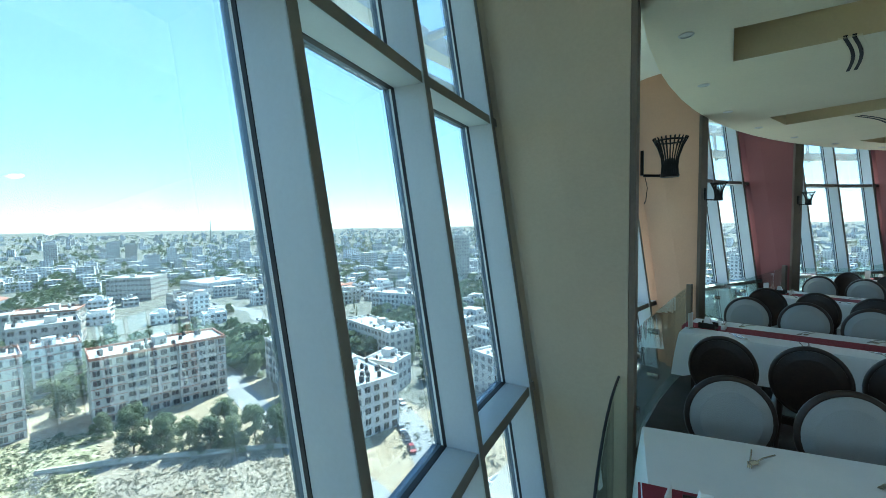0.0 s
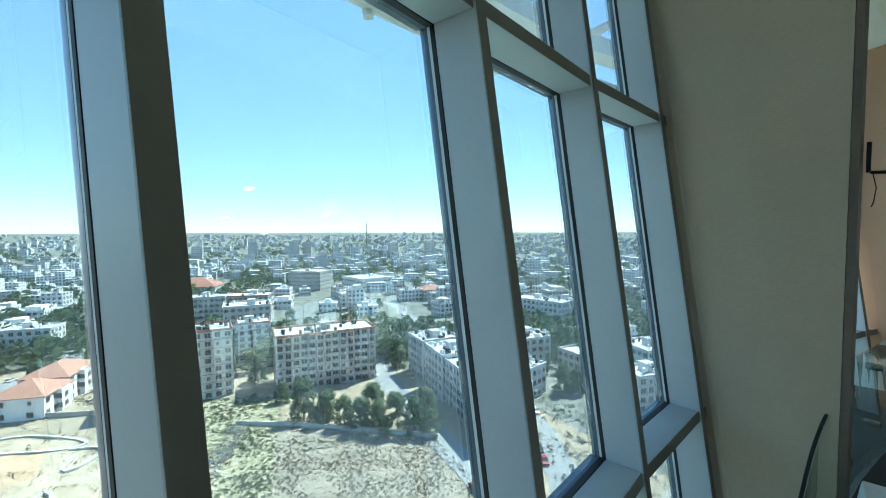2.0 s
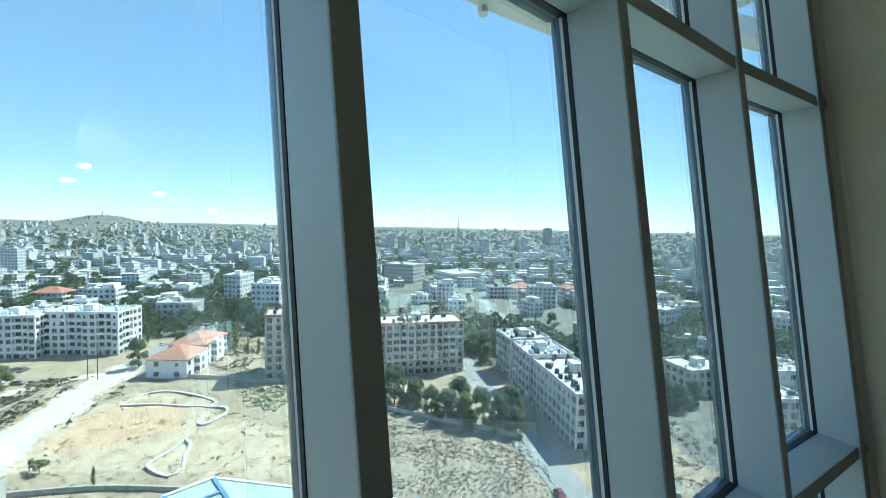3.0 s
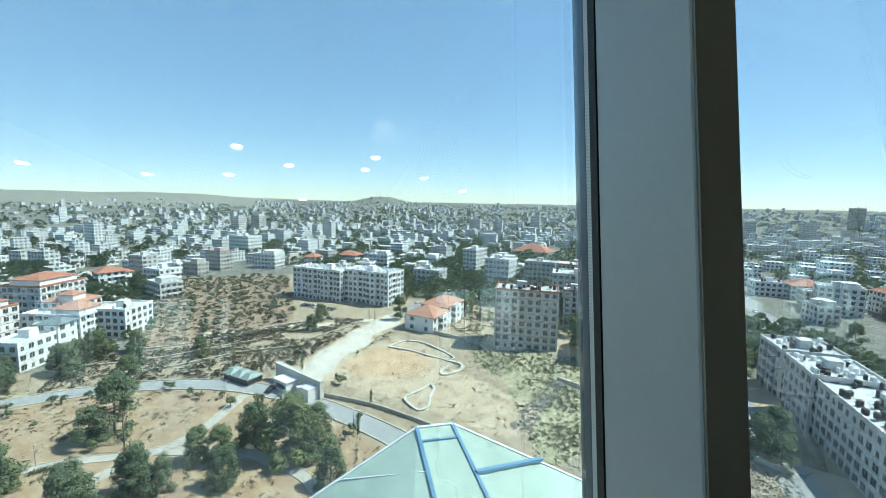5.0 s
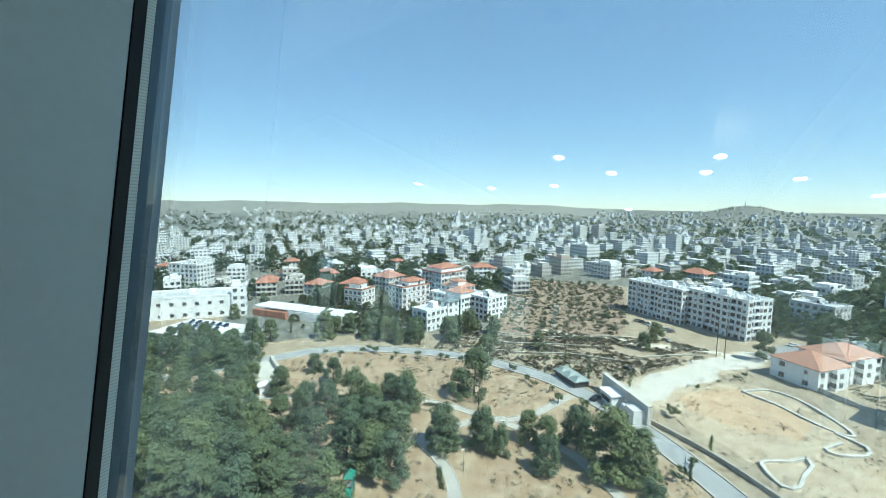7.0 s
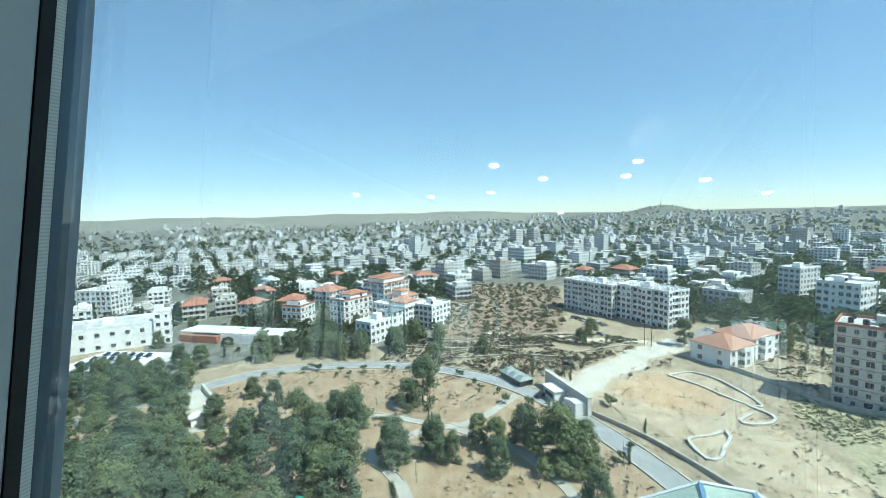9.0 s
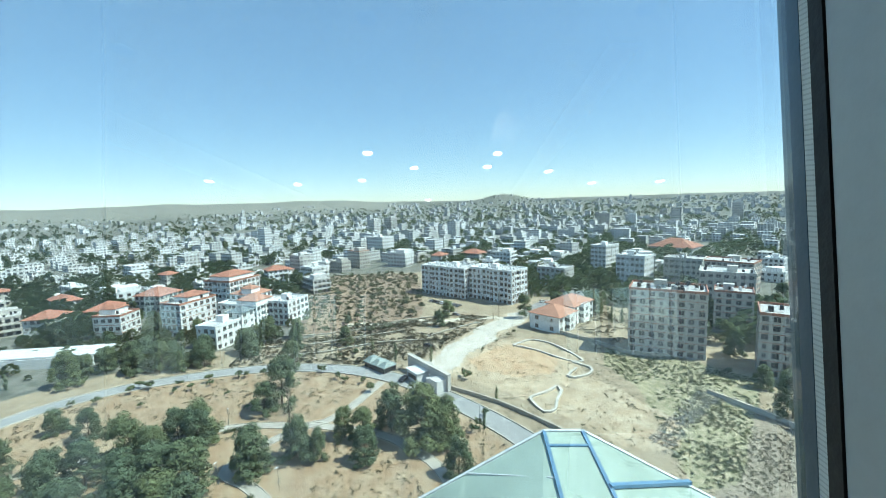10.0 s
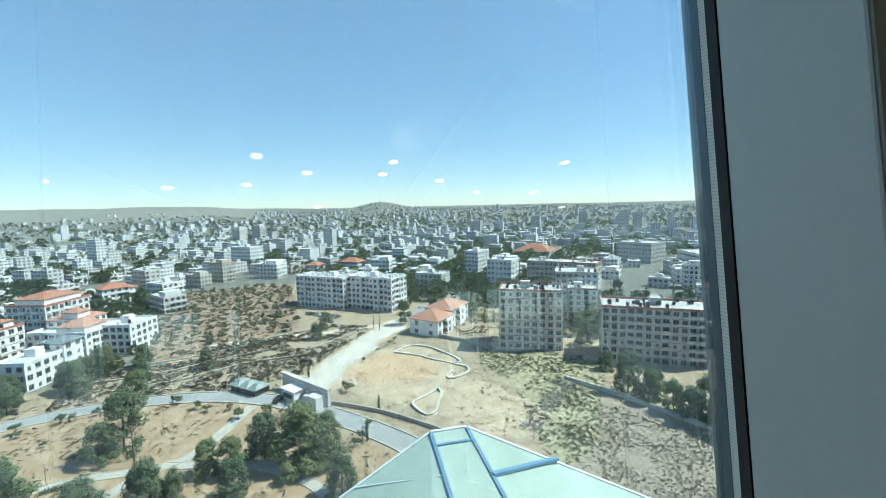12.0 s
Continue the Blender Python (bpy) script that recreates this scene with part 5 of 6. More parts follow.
for d, x, y, az in spots[:185]:
    w, dd = rng.uniform(9, 21), rng.uniform(9, 16)
    st = rng.choice((1, 2, 2, 2, 3, 3, 4)) if az > 100 else rng.choice((2, 2, 3, 3, 3, 4, 5))
    red = rng.random() < (0.30 if az > 90 else 0.10)
    wall = rng.choice((M_WHITEWALL, M_LIME, M_LIME, M_LIME2)) if az < 90 else rng.choice((M_WHITEWALL, M_WHITEWALL, M_LIME, M_LIME2))
    building("apartment_building", (x + 12, y + 0), -140 + rng.uniform(-14, 14), w, dd, st * 3.1, st, wall, "%s town building with %s roof" % ("white stone" if wall is not M_LIME2 else "cream stone", "a red tiled" if red else "a flat"),
             "town buildings", roof=M_TILE if red and st < 5 else "flat", tanks=0 if red else 5, detail=False, trim=M_TILE if red else None)

# the rest of the town: one joined mass of small far buildings, windows laid out in metres
m, nt, bs = node_mat("far_facade")
uv = nt.nodes.new("ShaderNodeUVMap").outputs[0]
sep = nt.nodes.new("ShaderNodeSeparateXYZ")
nt.links.new(uv, sep.inputs[0])


def gate(v, period, lo, hi):
    f = calc(nt, "FRACT", calc(nt, "DIVIDE", v, period))
    return calc(nt, "MULTIPLY", calc(nt, "GREATER_THAN", f, lo), calc(nt, "LESS_THAN", f, hi))


win = calc(nt, "MULTIPLY", gate(sep.outputs[0], 3.4, 0.22, 0.78), gate(sep.outputs[1], 3.1, 0.30, 0.85))
isl = nt.nodes.new("ShaderNodeNewGeometry").outputs["Random Per Island"]
wallc = mixcol(nt, isl, (0.82, 0.82, 0.81), (0.56, 0.55, 0.52))
nt.links.new(mixcol(nt, calc(nt, "MULTIPLY", win, 0.95), wallc, (0.04, 0.045, 0.05)), bs.inputs["Base Color"])
bs.inputs["Roughness"].default_value = 0.8
M_FAR = m
M_FARROOF = mat("far_roofs", (0.62, 0.61, 0.58), 0.9, 0, 0.1, 0.05, 0.4, 0.0, coords="Position", island=0.5)

far = [(x, y, 0) for d, x, y, az in spots[185:]]
for ring_r in [900 * 1.045 ** k for k in range(31)]:
    step = 24 + ring_r * 0.010
    n = int(math.radians(225) * ring_r / step)
    for k in range(n):
        az = -62 + 225 * (k + rng.random()) / n
        d = ring_r * rng.uniform(0.98, 1.02)
        left = az > 86
        if left and d > 2300 + 500 * math.sin(az * 0.21) or d > 3600:
            continue
        if left and d > 1500 and rng.random() < 0.45:
            continue
        if abs(az - 70.6) < 4 and d > 3150:
            continue
        patch = noise.noise(Vector((d * math.sin(radians(az)) / 160, d * math.cos(radians(az)) / 160, 3.1)))
        if patch < -0.12 or rng.random() < 0.34:
            continue
        far.append((-d * math.sin(radians(az)), d * math.cos(radians(az)), 1))
V, F, UVS, MI = [], [], [], []
for x, y, big in far:
    w, dd = rng.uniform(9, 19), rng.uniform(9, 15)
    d = math.hypot(x, y)
    h = 3.1 * rng.choice((1, 2, 2, 2, 3, 3, 3, 4, 5)) + (3.1 * rng.choice((0, 0, 2, 4, 6)) if rng.random() < 0.02 + 0.08 * (math.degrees(math.atan2(-x, y)) < 45) else 0)
    t = radians(-140 + rng.uniform(-12, 12))
    g = float(height(x, y)) - 2
    blocks = [(0, 0, w, dd, 0, h + 2)]
    if rng.random() < 0.6:
        blocks.append((w * 0.3, dd * 0.3, w * 0.3 + 4, dd * 0.3 + 4, h + 2, h + 4.6))
    for x0, y0, x1, y1, z0, z1 in blocks:
        b = len(V)
        for zz in (z0, z1):
            for px, py in ((x0, y0), (x1, y0), (x1, y1), (x0, y1)):
                V.append((x + px * math.cos(t) - py * math.sin(t), y + px * math.sin(t) + py * math.cos(t), g + zz))
        for i in range(4):
            j = (i + 1) % 4
            F.append((b + i, b + j, b + 4 + j, b + 4 + i))
            L = (x1 - x0) if i % 2 == 0 else (y1 - y0)
            UVS += [0, z0 - 2, L, z0 - 2, L, z1 - 2.8, 0, z1 - 2.8]
            MI.append(0)
        F.append((b + 4, b + 5, b + 6, b + 7))
        UVS += [0.0] * 8
        MI.append(1)
me = bpy.data.meshes.new("far_town")
me.from_pydata(V, [], F)
me.uv_layers.new(name="UVMap").data.foreach_set("uv", UVS)
me.materials.append(M_FAR)
me.materials.append(M_FARROOF)
me.polygons.foreach_set("material_index", MI)
tagged(new("far_town", me), "far white town of many small flat-roofed buildings", "town", "", "stuff")


# ---- trees ----
def leaf_cloud(bm, centres, per, size, rng, flat=0.7):
    for (cx, cy, cz, r) in centres:
        for k in range(per):
            a, b = rng.uniform(0, 2 * math.pi), math.acos(rng.uniform(-1, 1))
            q = r * rng.uniform(0.55, 1.05)
            c = Vector((cx + q * math.sin(b) * math.cos(a), cy + q * math.sin(b) * math.sin(a), cz + q * flat * math.cos(b)))
            n = (Vector((math.sin(b) * math.cos(a), math.sin(b) * math.sin(a), math.cos(b) + 0.4)) + Vector((rng.uniform(-.6, .6), rng.uniform(-.6, .6), rng.uniform(-.6, .6)))).normalized()
            u = n.orthogonal().normalized()
            u = (Matrix.Rotation(rng.uniform(0, 6.28), 3, n) @ u)
            w = n.cross(u)
            s = size * rng.uniform(0.6, 1.3)
            bm.faces.new([bm.verts.new(c + u * s * e + w * s * f) for e, f in ((-1.1, -0.2), (0.1, -0.5), (1.1, 0.1), (0.0, 0.5))])


def tree(kind, seed, m):
    rng = random.Random(seed)
    label = {"pine_tree": "bushy dark green pine with a layered uneven crown", "cypress_tree": "narrow dark green cypress", "olive_tree": "small round grey-green olive tree", "young_tree": "small young park tree with a thin trunk"}[kind]
    t = thing(kind, label, "tree", kind.replace("_", " ") + "s")
    H = {"pine_tree": 9.5, "cypress_tree": 8.0, "olive_tree": 3.9, "young_tree": 3.2}[kind]
    bm = bmesh.new()
    lean = (rng.uniform(-0.4, 0.4), rng.uniform(-0.4, 0.4))
    top = 0.85 if kind != "olive_tree" else 0.5
    pts = [(0, 0, -0.6), (lean[0] * 0.2, lean[1] * 0.2, H * 0.2), (lean[0] * 0.6, lean[1] * 0.6, H * 0.5), (lean[0], lean[1], H * top)]
    bm_tube(bm, pts, H * 0.022, 7, taper=0.3)
    cs = []
    if kind == "pine_tree":
        for k in range(44):
            z = H * rng.uniform(0.10, 0.97)
            f = z / H
            R = H * (0.36 * (1 - f) ** 0.55 + 0.05) * rng.uniform(0.65, 1.2)
            a = rng.uniform(0, 2 * math.pi)
            c = (R * math.cos(a) * 0.8 + lean[0] * f, R * math.sin(a) * 0.8 + lean[1] * f, z)
            cs.append((*c, H * rng.uniform(0.09, 0.165)))
            if k % 2 == 0:
                bm_tube(bm, [(lean[0] * f, lean[1] * f, z - 0.5), c], H * 0.008, 4, taper=0.4)
        per, size, mt, flat = 120, 0.25, M_LEAF, 0.72
    elif kind == "cypress_tree":
        for k in range(18):
            f = (k + 0.5) / 18
            R = H * 0.10 * math.sin(math.pi * min(1, 0.15 + f * 0.85)) ** 0.7
            a = rng.uniform(0, 6.28)
            cs.append((R * 0.4 * math.cos(a), R * 0.4 * math.sin(a), H * (0.06 + 0.94 * f), R * 0.9 + 0.12))
        per, size, mt, flat = 34, 0.22, M_LEAF, 1.2
    else:
        n = 14 if kind == "olive_tree" else 9
        for k in range(n):
            a, f = rng.uniform(0, 6.28), rng.uniform(0, 1)
            R = H * 0.36 * math.sqrt(rng.random())
            z = H * (0.5 + 0.38 * rng.random() * (1 - 0.5 * R / (H * 0.36)))
            cs.append((R * math.cos(a), R * math.sin(a), z, H * rng.uniform(0.10, 0.18)))
            bm_tube(bm, [(0, 0, H * 0.35), (R * math.cos(a) * 0.8, R * math.sin(a) * 0.8, z)], H * 0.010, 4, taper=0.4)
        per, size, mt, flat = 60, 0.19, (M_LEAF2 if kind == "olive_tree" else M_LEAF), 0.8
    part("trunk", bm, M_BARK, t)
    bm = bmesh.new()
    leaf_cloud(bm, cs, per, size, rng, flat)
    me = bpy.data.meshes.new("crown")
    bm.to_mesh(me)
    bm.free()
    me.materials.append(mt)
    ob = new("crown", me)
    ob.parent = t
    t.matrix_world = m
    return t


_protos = {}


def plant(kind, x, y, scale, rng):
    n = rng.randrange(4)
    s = scale * rng.uniform(0.9, 1.1)
    m = pose(x, y, float(height(x, y)) - 0.1, 0, 0, rng.uniform(0, 360))
    if (kind, n) not in _protos:
        t = tree(kind, hash_of(kind) + n, m)
        t.scale = (s, s, s)
        _protos[kind, n] = t
        return t
    t = copy_thing(_protos[kind, n], m)
    t.scale = (s, s, s * rng.uniform(0.9, 1.15))
    return t


def hash_of(s):
    return sum(ord(c) * (i + 3) for i, c in enumerate(s))


rng = random.Random(11)
PINES_NEAR = [(-67, -43, 1.2), (-60, -57, 1.4), (-65, -52, 1.2), (-82, 18, 1), (-57, -63, 1.4), (-79, -35, 1.2), (-80, -39, 1.3), (-68, -58, 1.3), (-73, -55, 1.1), (-92, -2, 0.9), (-80, -46, 1.3), (-58, -73, 1.4), (-94, 16, 1.3), (-64, -72, 1.4), (-96, 12, 1.5), (-96, 12, 1.6), (-89, -38, 1.4), (-96, -13, 0.8), (-70, -68, 1.3), (-96, 18, 1.3), (-94, -27, 1.1), (-94, -28, 1), (-97, -17, 1), (-98, -19, 0.9), (-83, -56, 1.3), (-90, -44, 1.3), (-101, -2, 1), (-60, -83, 1.4), (-64, -82, 1.4), (-104, 5, 1.2)]
PINES_MIDDLE = [(-104, -7, 0.9), (-79, -70, 1.2), (-92, -52, 1.3), (-75, -81, 1.3), (-91, -65, 1.1), (-80, -81, 1.2), (-89, -71, 1.1), (-103, -51, 1.2), (-98, -62, 1.2), (-108, -43, 1.2), (-97, -68, 1), (-71, -95, 1.3), (-111, -43, 1.25), (-42, 112, 0.9), (-76, -93, 1.3), (-106, -58, 1.2), (-88, -83, 1.2), (-47, 112, 1), (-112, -49, 1.1), (-52, 111, 1.1), (-57, 109, 1), (-122, -30, 1), (-63, 109, 1.2), (-125, -26, 1.5), (-47, 120, 1.1), (-69, 109, 1), (-62, 114, 1.3), (-76, 108, 1), (-106, -84, 0.9), (-94, -98, 1.2)]
PINES_OUTER = [(-77, 112, 1), (-84, 109, 1.35), (-119, -73, 0.9), (-91, -107, 1.2), (-106, -98, 1), (-88, -115, 1.2), (-125, -84, 0.9), (-155, -28, 1.1), (-6, 158, 1.1), (-2, 159, 0.9), (2, 166, 1), (-124, -120, 1.2), (-175, -9, 0.9), (-121, -131, 1.1), (-176, -29, 0.8), (-172, -65, 1), (-177, -50, 1), (-169, -74, 1), (-117, -143, 1.1), (-166, -84, 1), (-130, -134, 1), (-114, -150, 1), (-159, -102, 1.1), (-148, -122, 1), (-190, 34, 0.8), (-128, -147, 1), (-170, -96, 1), (-149, -132, 1), (-191, 78, 1.1), (-204, 41, 1)]
CYPRESSES = [(-123, -83, 0.9), (-162, -122, 0.8), (-172, 2, 0.7), (-151, 10, 0.8), (-100, -16, 0.9), (-99, 29, 0.6), (-113, 37, 0.7), (-165, -87, 0.8), (-102, -17, 1), (-148, 23, 0.7), (-166, 2, 0.7), (-171, 113, 1), (-169, 117, 0.9)]
YOUNG_BY_ROAD = [(-142, -91, 0.9), (-142, -84, 0.9), (-147, -77, 1), (-150, -73, 1), (-144, -63, 0.9), (-145, -58, 1), (-147, -53, 1), (-151, -42, 0.9), (-148, -16, 1), (-138, -8, 0.9), (-128, 0, 1.4), (-126, 7, 1.3), (-100, 28, 1.2), (-135, -2, 0.9), (-162, -58, 0.8), (-150, -18, 0.8), (-129, 32, 1.3), (-132, 31, 1), (-161, -11, 0.8), (-163, -5, 0.8), (-169, 64, 0.7), (-166, 60, 0.7)]
YOUNG_IN_PARK = [(-160, 53, 0.7), (-152, 44, 0.7), (-124, -29, 0.7), (-126, -36, 0.7), (-136, -69, 0.7), (-138, -45, 0.7), (-160, 20, 0.7), (-141, -10, 1.1), (-149, -63, 1), (-150, -54, 1), (-151, -45, 1), (-152, -37, 1), (-150, -72, 1), (-151, -76, 1), (-105, 31, 0.8), (-98, 26, 0.9), (-110, 7, 1), (-111, 12, 1)]
for group, kind in ((PINES_NEAR, "pine_tree"), (PINES_MIDDLE, "pine_tree"), (PINES_OUTER, "pine_tree"), (CYPRESSES, "cypress_tree"), (YOUNG_BY_ROAD, "young_tree"), (YOUNG_IN_PARK, "young_tree")):
    for x, y, s in group:
        plant(kind, x, y, s, rng)
FOREST = [(-129.0, -190.0), (-139.0, -160.0), (-130.0, -106.0), (-112.0, -101.0), (-103.0, -90.0), (-88.0, -68.0), (-67.0, -54.0), (-54.0, -84.0)]
for k in range(210):
    x, y = rng.uniform(-139, -54), rng.uniform(-190, -54)
    if bool(inside(FOREST, np.array([x]), np.array([y]))[0]) and min(float(near_line(l, np.array([x]), np.array([y]))[0]) for l in PATHS) > 3.5:
        plant("pine_tree", x, y, rng.uniform(0.75, 1.15), rng)
# gardens between the nearer buildings
made = 0
while made < 120:
    az, d = rng.uniform(-5, 135), rng.uniform(150, 330)
    x, y = -d * math.sin(radians(az)), d * math.cos(radians(az))
    if d < open_from(az) - 70 or (78 < az < 97 and d < 360):
        continue
    if min(math.hypot(x - p, y - q) - r for p, q, r in CENTRES) < 3.5 or bool(inside(GROVE, np.array([x]), np.array([y]))[0]):
        continue
    if min(float(near_line(l, np.array([x]), np.array([y]))[0]) for l in [ROAD, DIRT_ROAD, TOWN_ROAD] + STREETS + LANES) < 6 or bool(inside(SAND, np.array([x]), np.array([y]))[0]) or bool(inside(SCRUB, np.array([x]), np.array([y]))[0]):
        continue
    made += 1
    plant(rng.choice(("pine_tree", "pine_tree", "olive_tree", "cypress_tree")), x, y, rng.uniform(0.7, 1.1), rng)
# a loose row of pines in front of the villas, above the park road
made = 0
while made < 16:
    x, y = rng.uniform(-186, -162), rng.uniform(-110, -42)
    if min(math.hypot(x - p, y - q) - r for p, q, r in CENTRES) < 2.0 or min(float(near_line(l, np.array([x]), np.array([y]))[0]) for l in [ROAD, DIRT_ROAD, TOWN_ROAD] + LANES) < 5.5:
        made += 0.05
        continue
    made += 1
    plant("pine_tree", x, y, rng.uniform(0.75, 1.1), rng)
gxs, gys = [p[0] for p in GROVE], [p[1] for p in GROVE]
for i in range(26):
    for j in range(13):
        x, y = min(gxs) + 6.6 * i + rng.uniform(-2, 2), min(gys) + 6.8 * j + rng.uniform(-2, 2)
        if bool(inside(GROVE, np.array([x]), np.array([y]))[0]) and rng.random() < 0.72:
            plant("olive_tree", x, y, rng.uniform(0.75, 1.2), rng)

# scrub, stones and far woods: uncountable
def scatter(name, material, label, category, count, where, size, squash, per=14):
    bm_v, bm_f = [], []
    made = 0
    while made < count:
        x, y = where()
        if x is None:
            continue
        made += 1
        g = float(height(x, y))
        s = size * rng.uniform(0.5, 1.5)
        for k in range(per):
            a, b = rng.uniform(0, 6.28), rng.uniform(0, 1.4)
            c = Vector((x + s * math.cos(a) * math.cos(b) * 0.8, y + s * math.sin(a) * math.cos(b) * 0.8, g + s * squash * (0.15 + math.sin(b))))
            u = Vector((rng.uniform(-1, 1), rng.uniform(-1, 1), rng.uniform(-0.6, 0.6))).normalized() * s * 0.36
            w = u.orthogonal().normalized() * s * 0.30
            i = len(bm_v)
            bm_v += [c - u, c - w * 0.8, c + u, c + w]
            bm_f.append((i, i + 1, i + 2, i + 3))
    me = bpy.data.meshes.new(name)
    me.from_pydata(bm_v, [], bm_f)
    me.materials.append(material)
    return tagged(new(name, me), label, category, "", "stuff")


def within(poly):
    """Random places inside a polygon, clear of the roads and paths."""
    xs, ys = [p[0] for p in poly], [p[1] for p in poly]
    pool = []

    def f():
        while not pool:
            x = np.array([rng.uniform(min(xs), max(xs)) for k in range(4000)])
            y = np.array([rng.uniform(min(ys), max(ys)) for k in range(4000)])
            clear = np.minimum.reduce([near_line(l, x, y) for l in [ROAD, DIRT_ROAD] + PATHS]) > 4.5
            for u, v in zip(x[inside(poly, x, y) & clear].tolist(), y[inside(poly, x, y) & clear].tolist()):
                if noise.noise(Vector((u / 9, v / 9, 0.5))) > -0.4 * rng.random() - 0.1:
                    pool.append((u, v))
        return pool.pop()
    return f


M_SCRUB = mat("dry_scrub", (0.27, 0.245, 0.16), 0.95, 0, 0.3, 0.5, 4, 0.0, coords="Position", island=0.4)
M_GRASS = mat("green_scrub", (0.27, 0.29, 0.15), 0.95, 0, 0.3, 0.5, 4, 0.0, coords="Position", island=0.35)
M_STONES = mat("field_stones", (0.60, 0.56, 0.49), 0.95, 0, 0.15, 0.5, 4, 0.0, coords="Position", island=0.25)
WASTE = [(-150, -20), (-160, -52), (-190, -50), (-190, -20), (-205, 0), (-205, 50), (-195, 66), (-180, 48), (-150, 18), (-152, 0)]
scatter("scrub_bushes", M_SCRUB, "low dark thorny scrub scattered over a dry field", "bushes", 4200, within(SCRUB), 0.34, 0.5, 9)
scatter("green_bushes", M_GRASS, "low green bushes scattered over a sandy slope", "bushes", 1500, within(GREENS), 0.46, 0.55)
scatter("waste_bushes", M_SCRUB, "dry bushes over rough open ground", "bushes", 2300, within(WASTE), 0.75, 0.6)
scatter("park_shrubs", M_SCRUB, "small dry shrubs dotted about the park", "bushes", 1500, within(PARK), 0.48, 0.7)
scatter("grove_shrubs", M_LEAF2, "grey-green shrubs among the olive trees", "bushes", 1300, within(GROVE), 0.85, 0.6)
scatter("field_stones", M_STONES, "pale stones scattered over the fields", "stones", 500, within(SCRUB), 0.18, 0.5, 6)
scatter("bank_stones", M_STONES, "pale boulders on rough ground", "stones", 1500, within(WASTE), 0.5, 0.6, 6)
BANK = [(-78, 66), (-84, 66), (-101, 94), (-103, 100), (-97, 99)]
scatter("bank_rubble", M_STONES, "rubble bank of pale stones between two fields", "stones", 500, within(BANK), 0.5, 0.7, 7)
ROADSIDE = [(-36, 160), (-22, 124), (-8, 92), (14, 78), (30, 100), (12, 140)]
scatter("roadside_rubble", M_STONES, "pale rubble beside a steep street", "stones", 500, within(ROADSIDE), 0.5, 0.6, 7)
scatter("roadside_bushes", M_SCRUB, "dry bushes beside a steep street", "bushes", 250, within(ROADSIDE), 0.7, 0.7)
scatter("slope_stones", M_STONES, "pale stones on a sandy slope", "stones", 500, within(GREENS), 0.3, 0.5, 6)


VILLAGE = [(-168, -48), (-166, -80), (-170, -125), (-196, -150), (-262, -175), (-300, -120), (-290, -60), (-232, -34), (-200, -36)]
RISE = [(-168, 92), (-132, 104), (-118, 112), (-150, 150), (-186, 140), (-190, 108)]


def clear_of_houses(poly, gap):
    pick = within(poly)

    def f():
        x, y = pick()
        return (x, y) if min(math.hypot(x - p, y - q) - r * 1.15 for p, q, r in CENTRES) > gap else (None, None)
    return f


scatter("garden_trees", M_LEAF, "dark green garden trees and hedges among the villas", "trees", 260, clear_of_houses(VILLAGE, 0.5), 2.3, 1.3, 70)
scatter("rise_bushes", M_SCRUB, "low scrub on the rise behind the sandy yard", "bushes", 700, clear_of_houses(RISE, 0.0), 0.7, 0.6)
scatter("rise_stones", M_STONES, "pale stones on the rise behind the sandy yard", "stones", 500, clear_of_houses(RISE, 0.0), 0.45, 0.5, 6)
OPEN = [(-20, -150), (-95, -140), (-150, -90), (-190, -45), (-205, 50), (-172, 78), (-136, 96), (-106, 122), (-84, 104), (-40, 110), (-20, 70), (-30, 0)]
M_TUFT = mat("dry_tufts", (0.20, 0.18, 0.105), 0.95, 0, 0.3, 0.5, 4, 0.0, coords="Position", island=0.5)
scatter("dry_tufts", M_TUFT, "small dry grass tufts all over the open ground", "grass", 9500, within(OPEN), 0.36, 0.6, 8)
scatter("park_stones", M_STONES, "pale stones lying about the dry park", "stones", 1100, within(PARK), 0.30, 0.5, 6)


def in_town():
    az, d = rng.uniform(-62, 160), 190 * (18 ** rng.random())
    if d < open_from(az) - 25 or (az > 86 and d > 2300):
        return None, None
    x, y = -d * math.sin(radians(az)), d * math.cos(radians(az))
    if bool(inside(GROVE, np.array([x]), np.array([y]))[0]):
        return None, None
    return (x, y) if noise.noise(Vector((x / 90, y / 90, 7.7))) > -0.15 else (None, None)


scatter("town_trees", M_LEAF, "dark green trees among the far town's buildings", "trees", 12500, in_town, 4.0, 1.6, 28)

# ---- the glazed roof below the windows ----
M_ROOFGLASS = mat("milky_green_glass", (0.43, 0.52, 0.44), 0.35, 0, 0.16, 0.35, 2.2, 0.0, col2=(0.30, 0.365, 0.30))
M_BLUE = mat("blue_strip", (0.13, 0.26, 0.40), 0.5, 0, 0.12, 1.0, 12, 0.05)
M_EDGE = mat("white_edge", (0.72, 0.74, 0.74), 0.5, 0, 0.08, 1.0, 12, 0.05)
AL, AR = Vector((-12.0, 5.6, 52.4)), Vector((-11.7, 6.8, 52.4))
BL, BR = Vector((2.0, 2.1, 49.9)), Vector((2.6, 4.3, 49.9))
CL, CR = Vector((-13.1, -2.2, 48.4)), Vector((-6.1, 15.4, 48.4))
DL, DR = Vector((1.0, -7.0, 47.0)), Vector((2.0, 16.0, 47.0))
roof = thing("glass_roof", "pointed milky green glass roof with blue strips, below the tower", "roof")


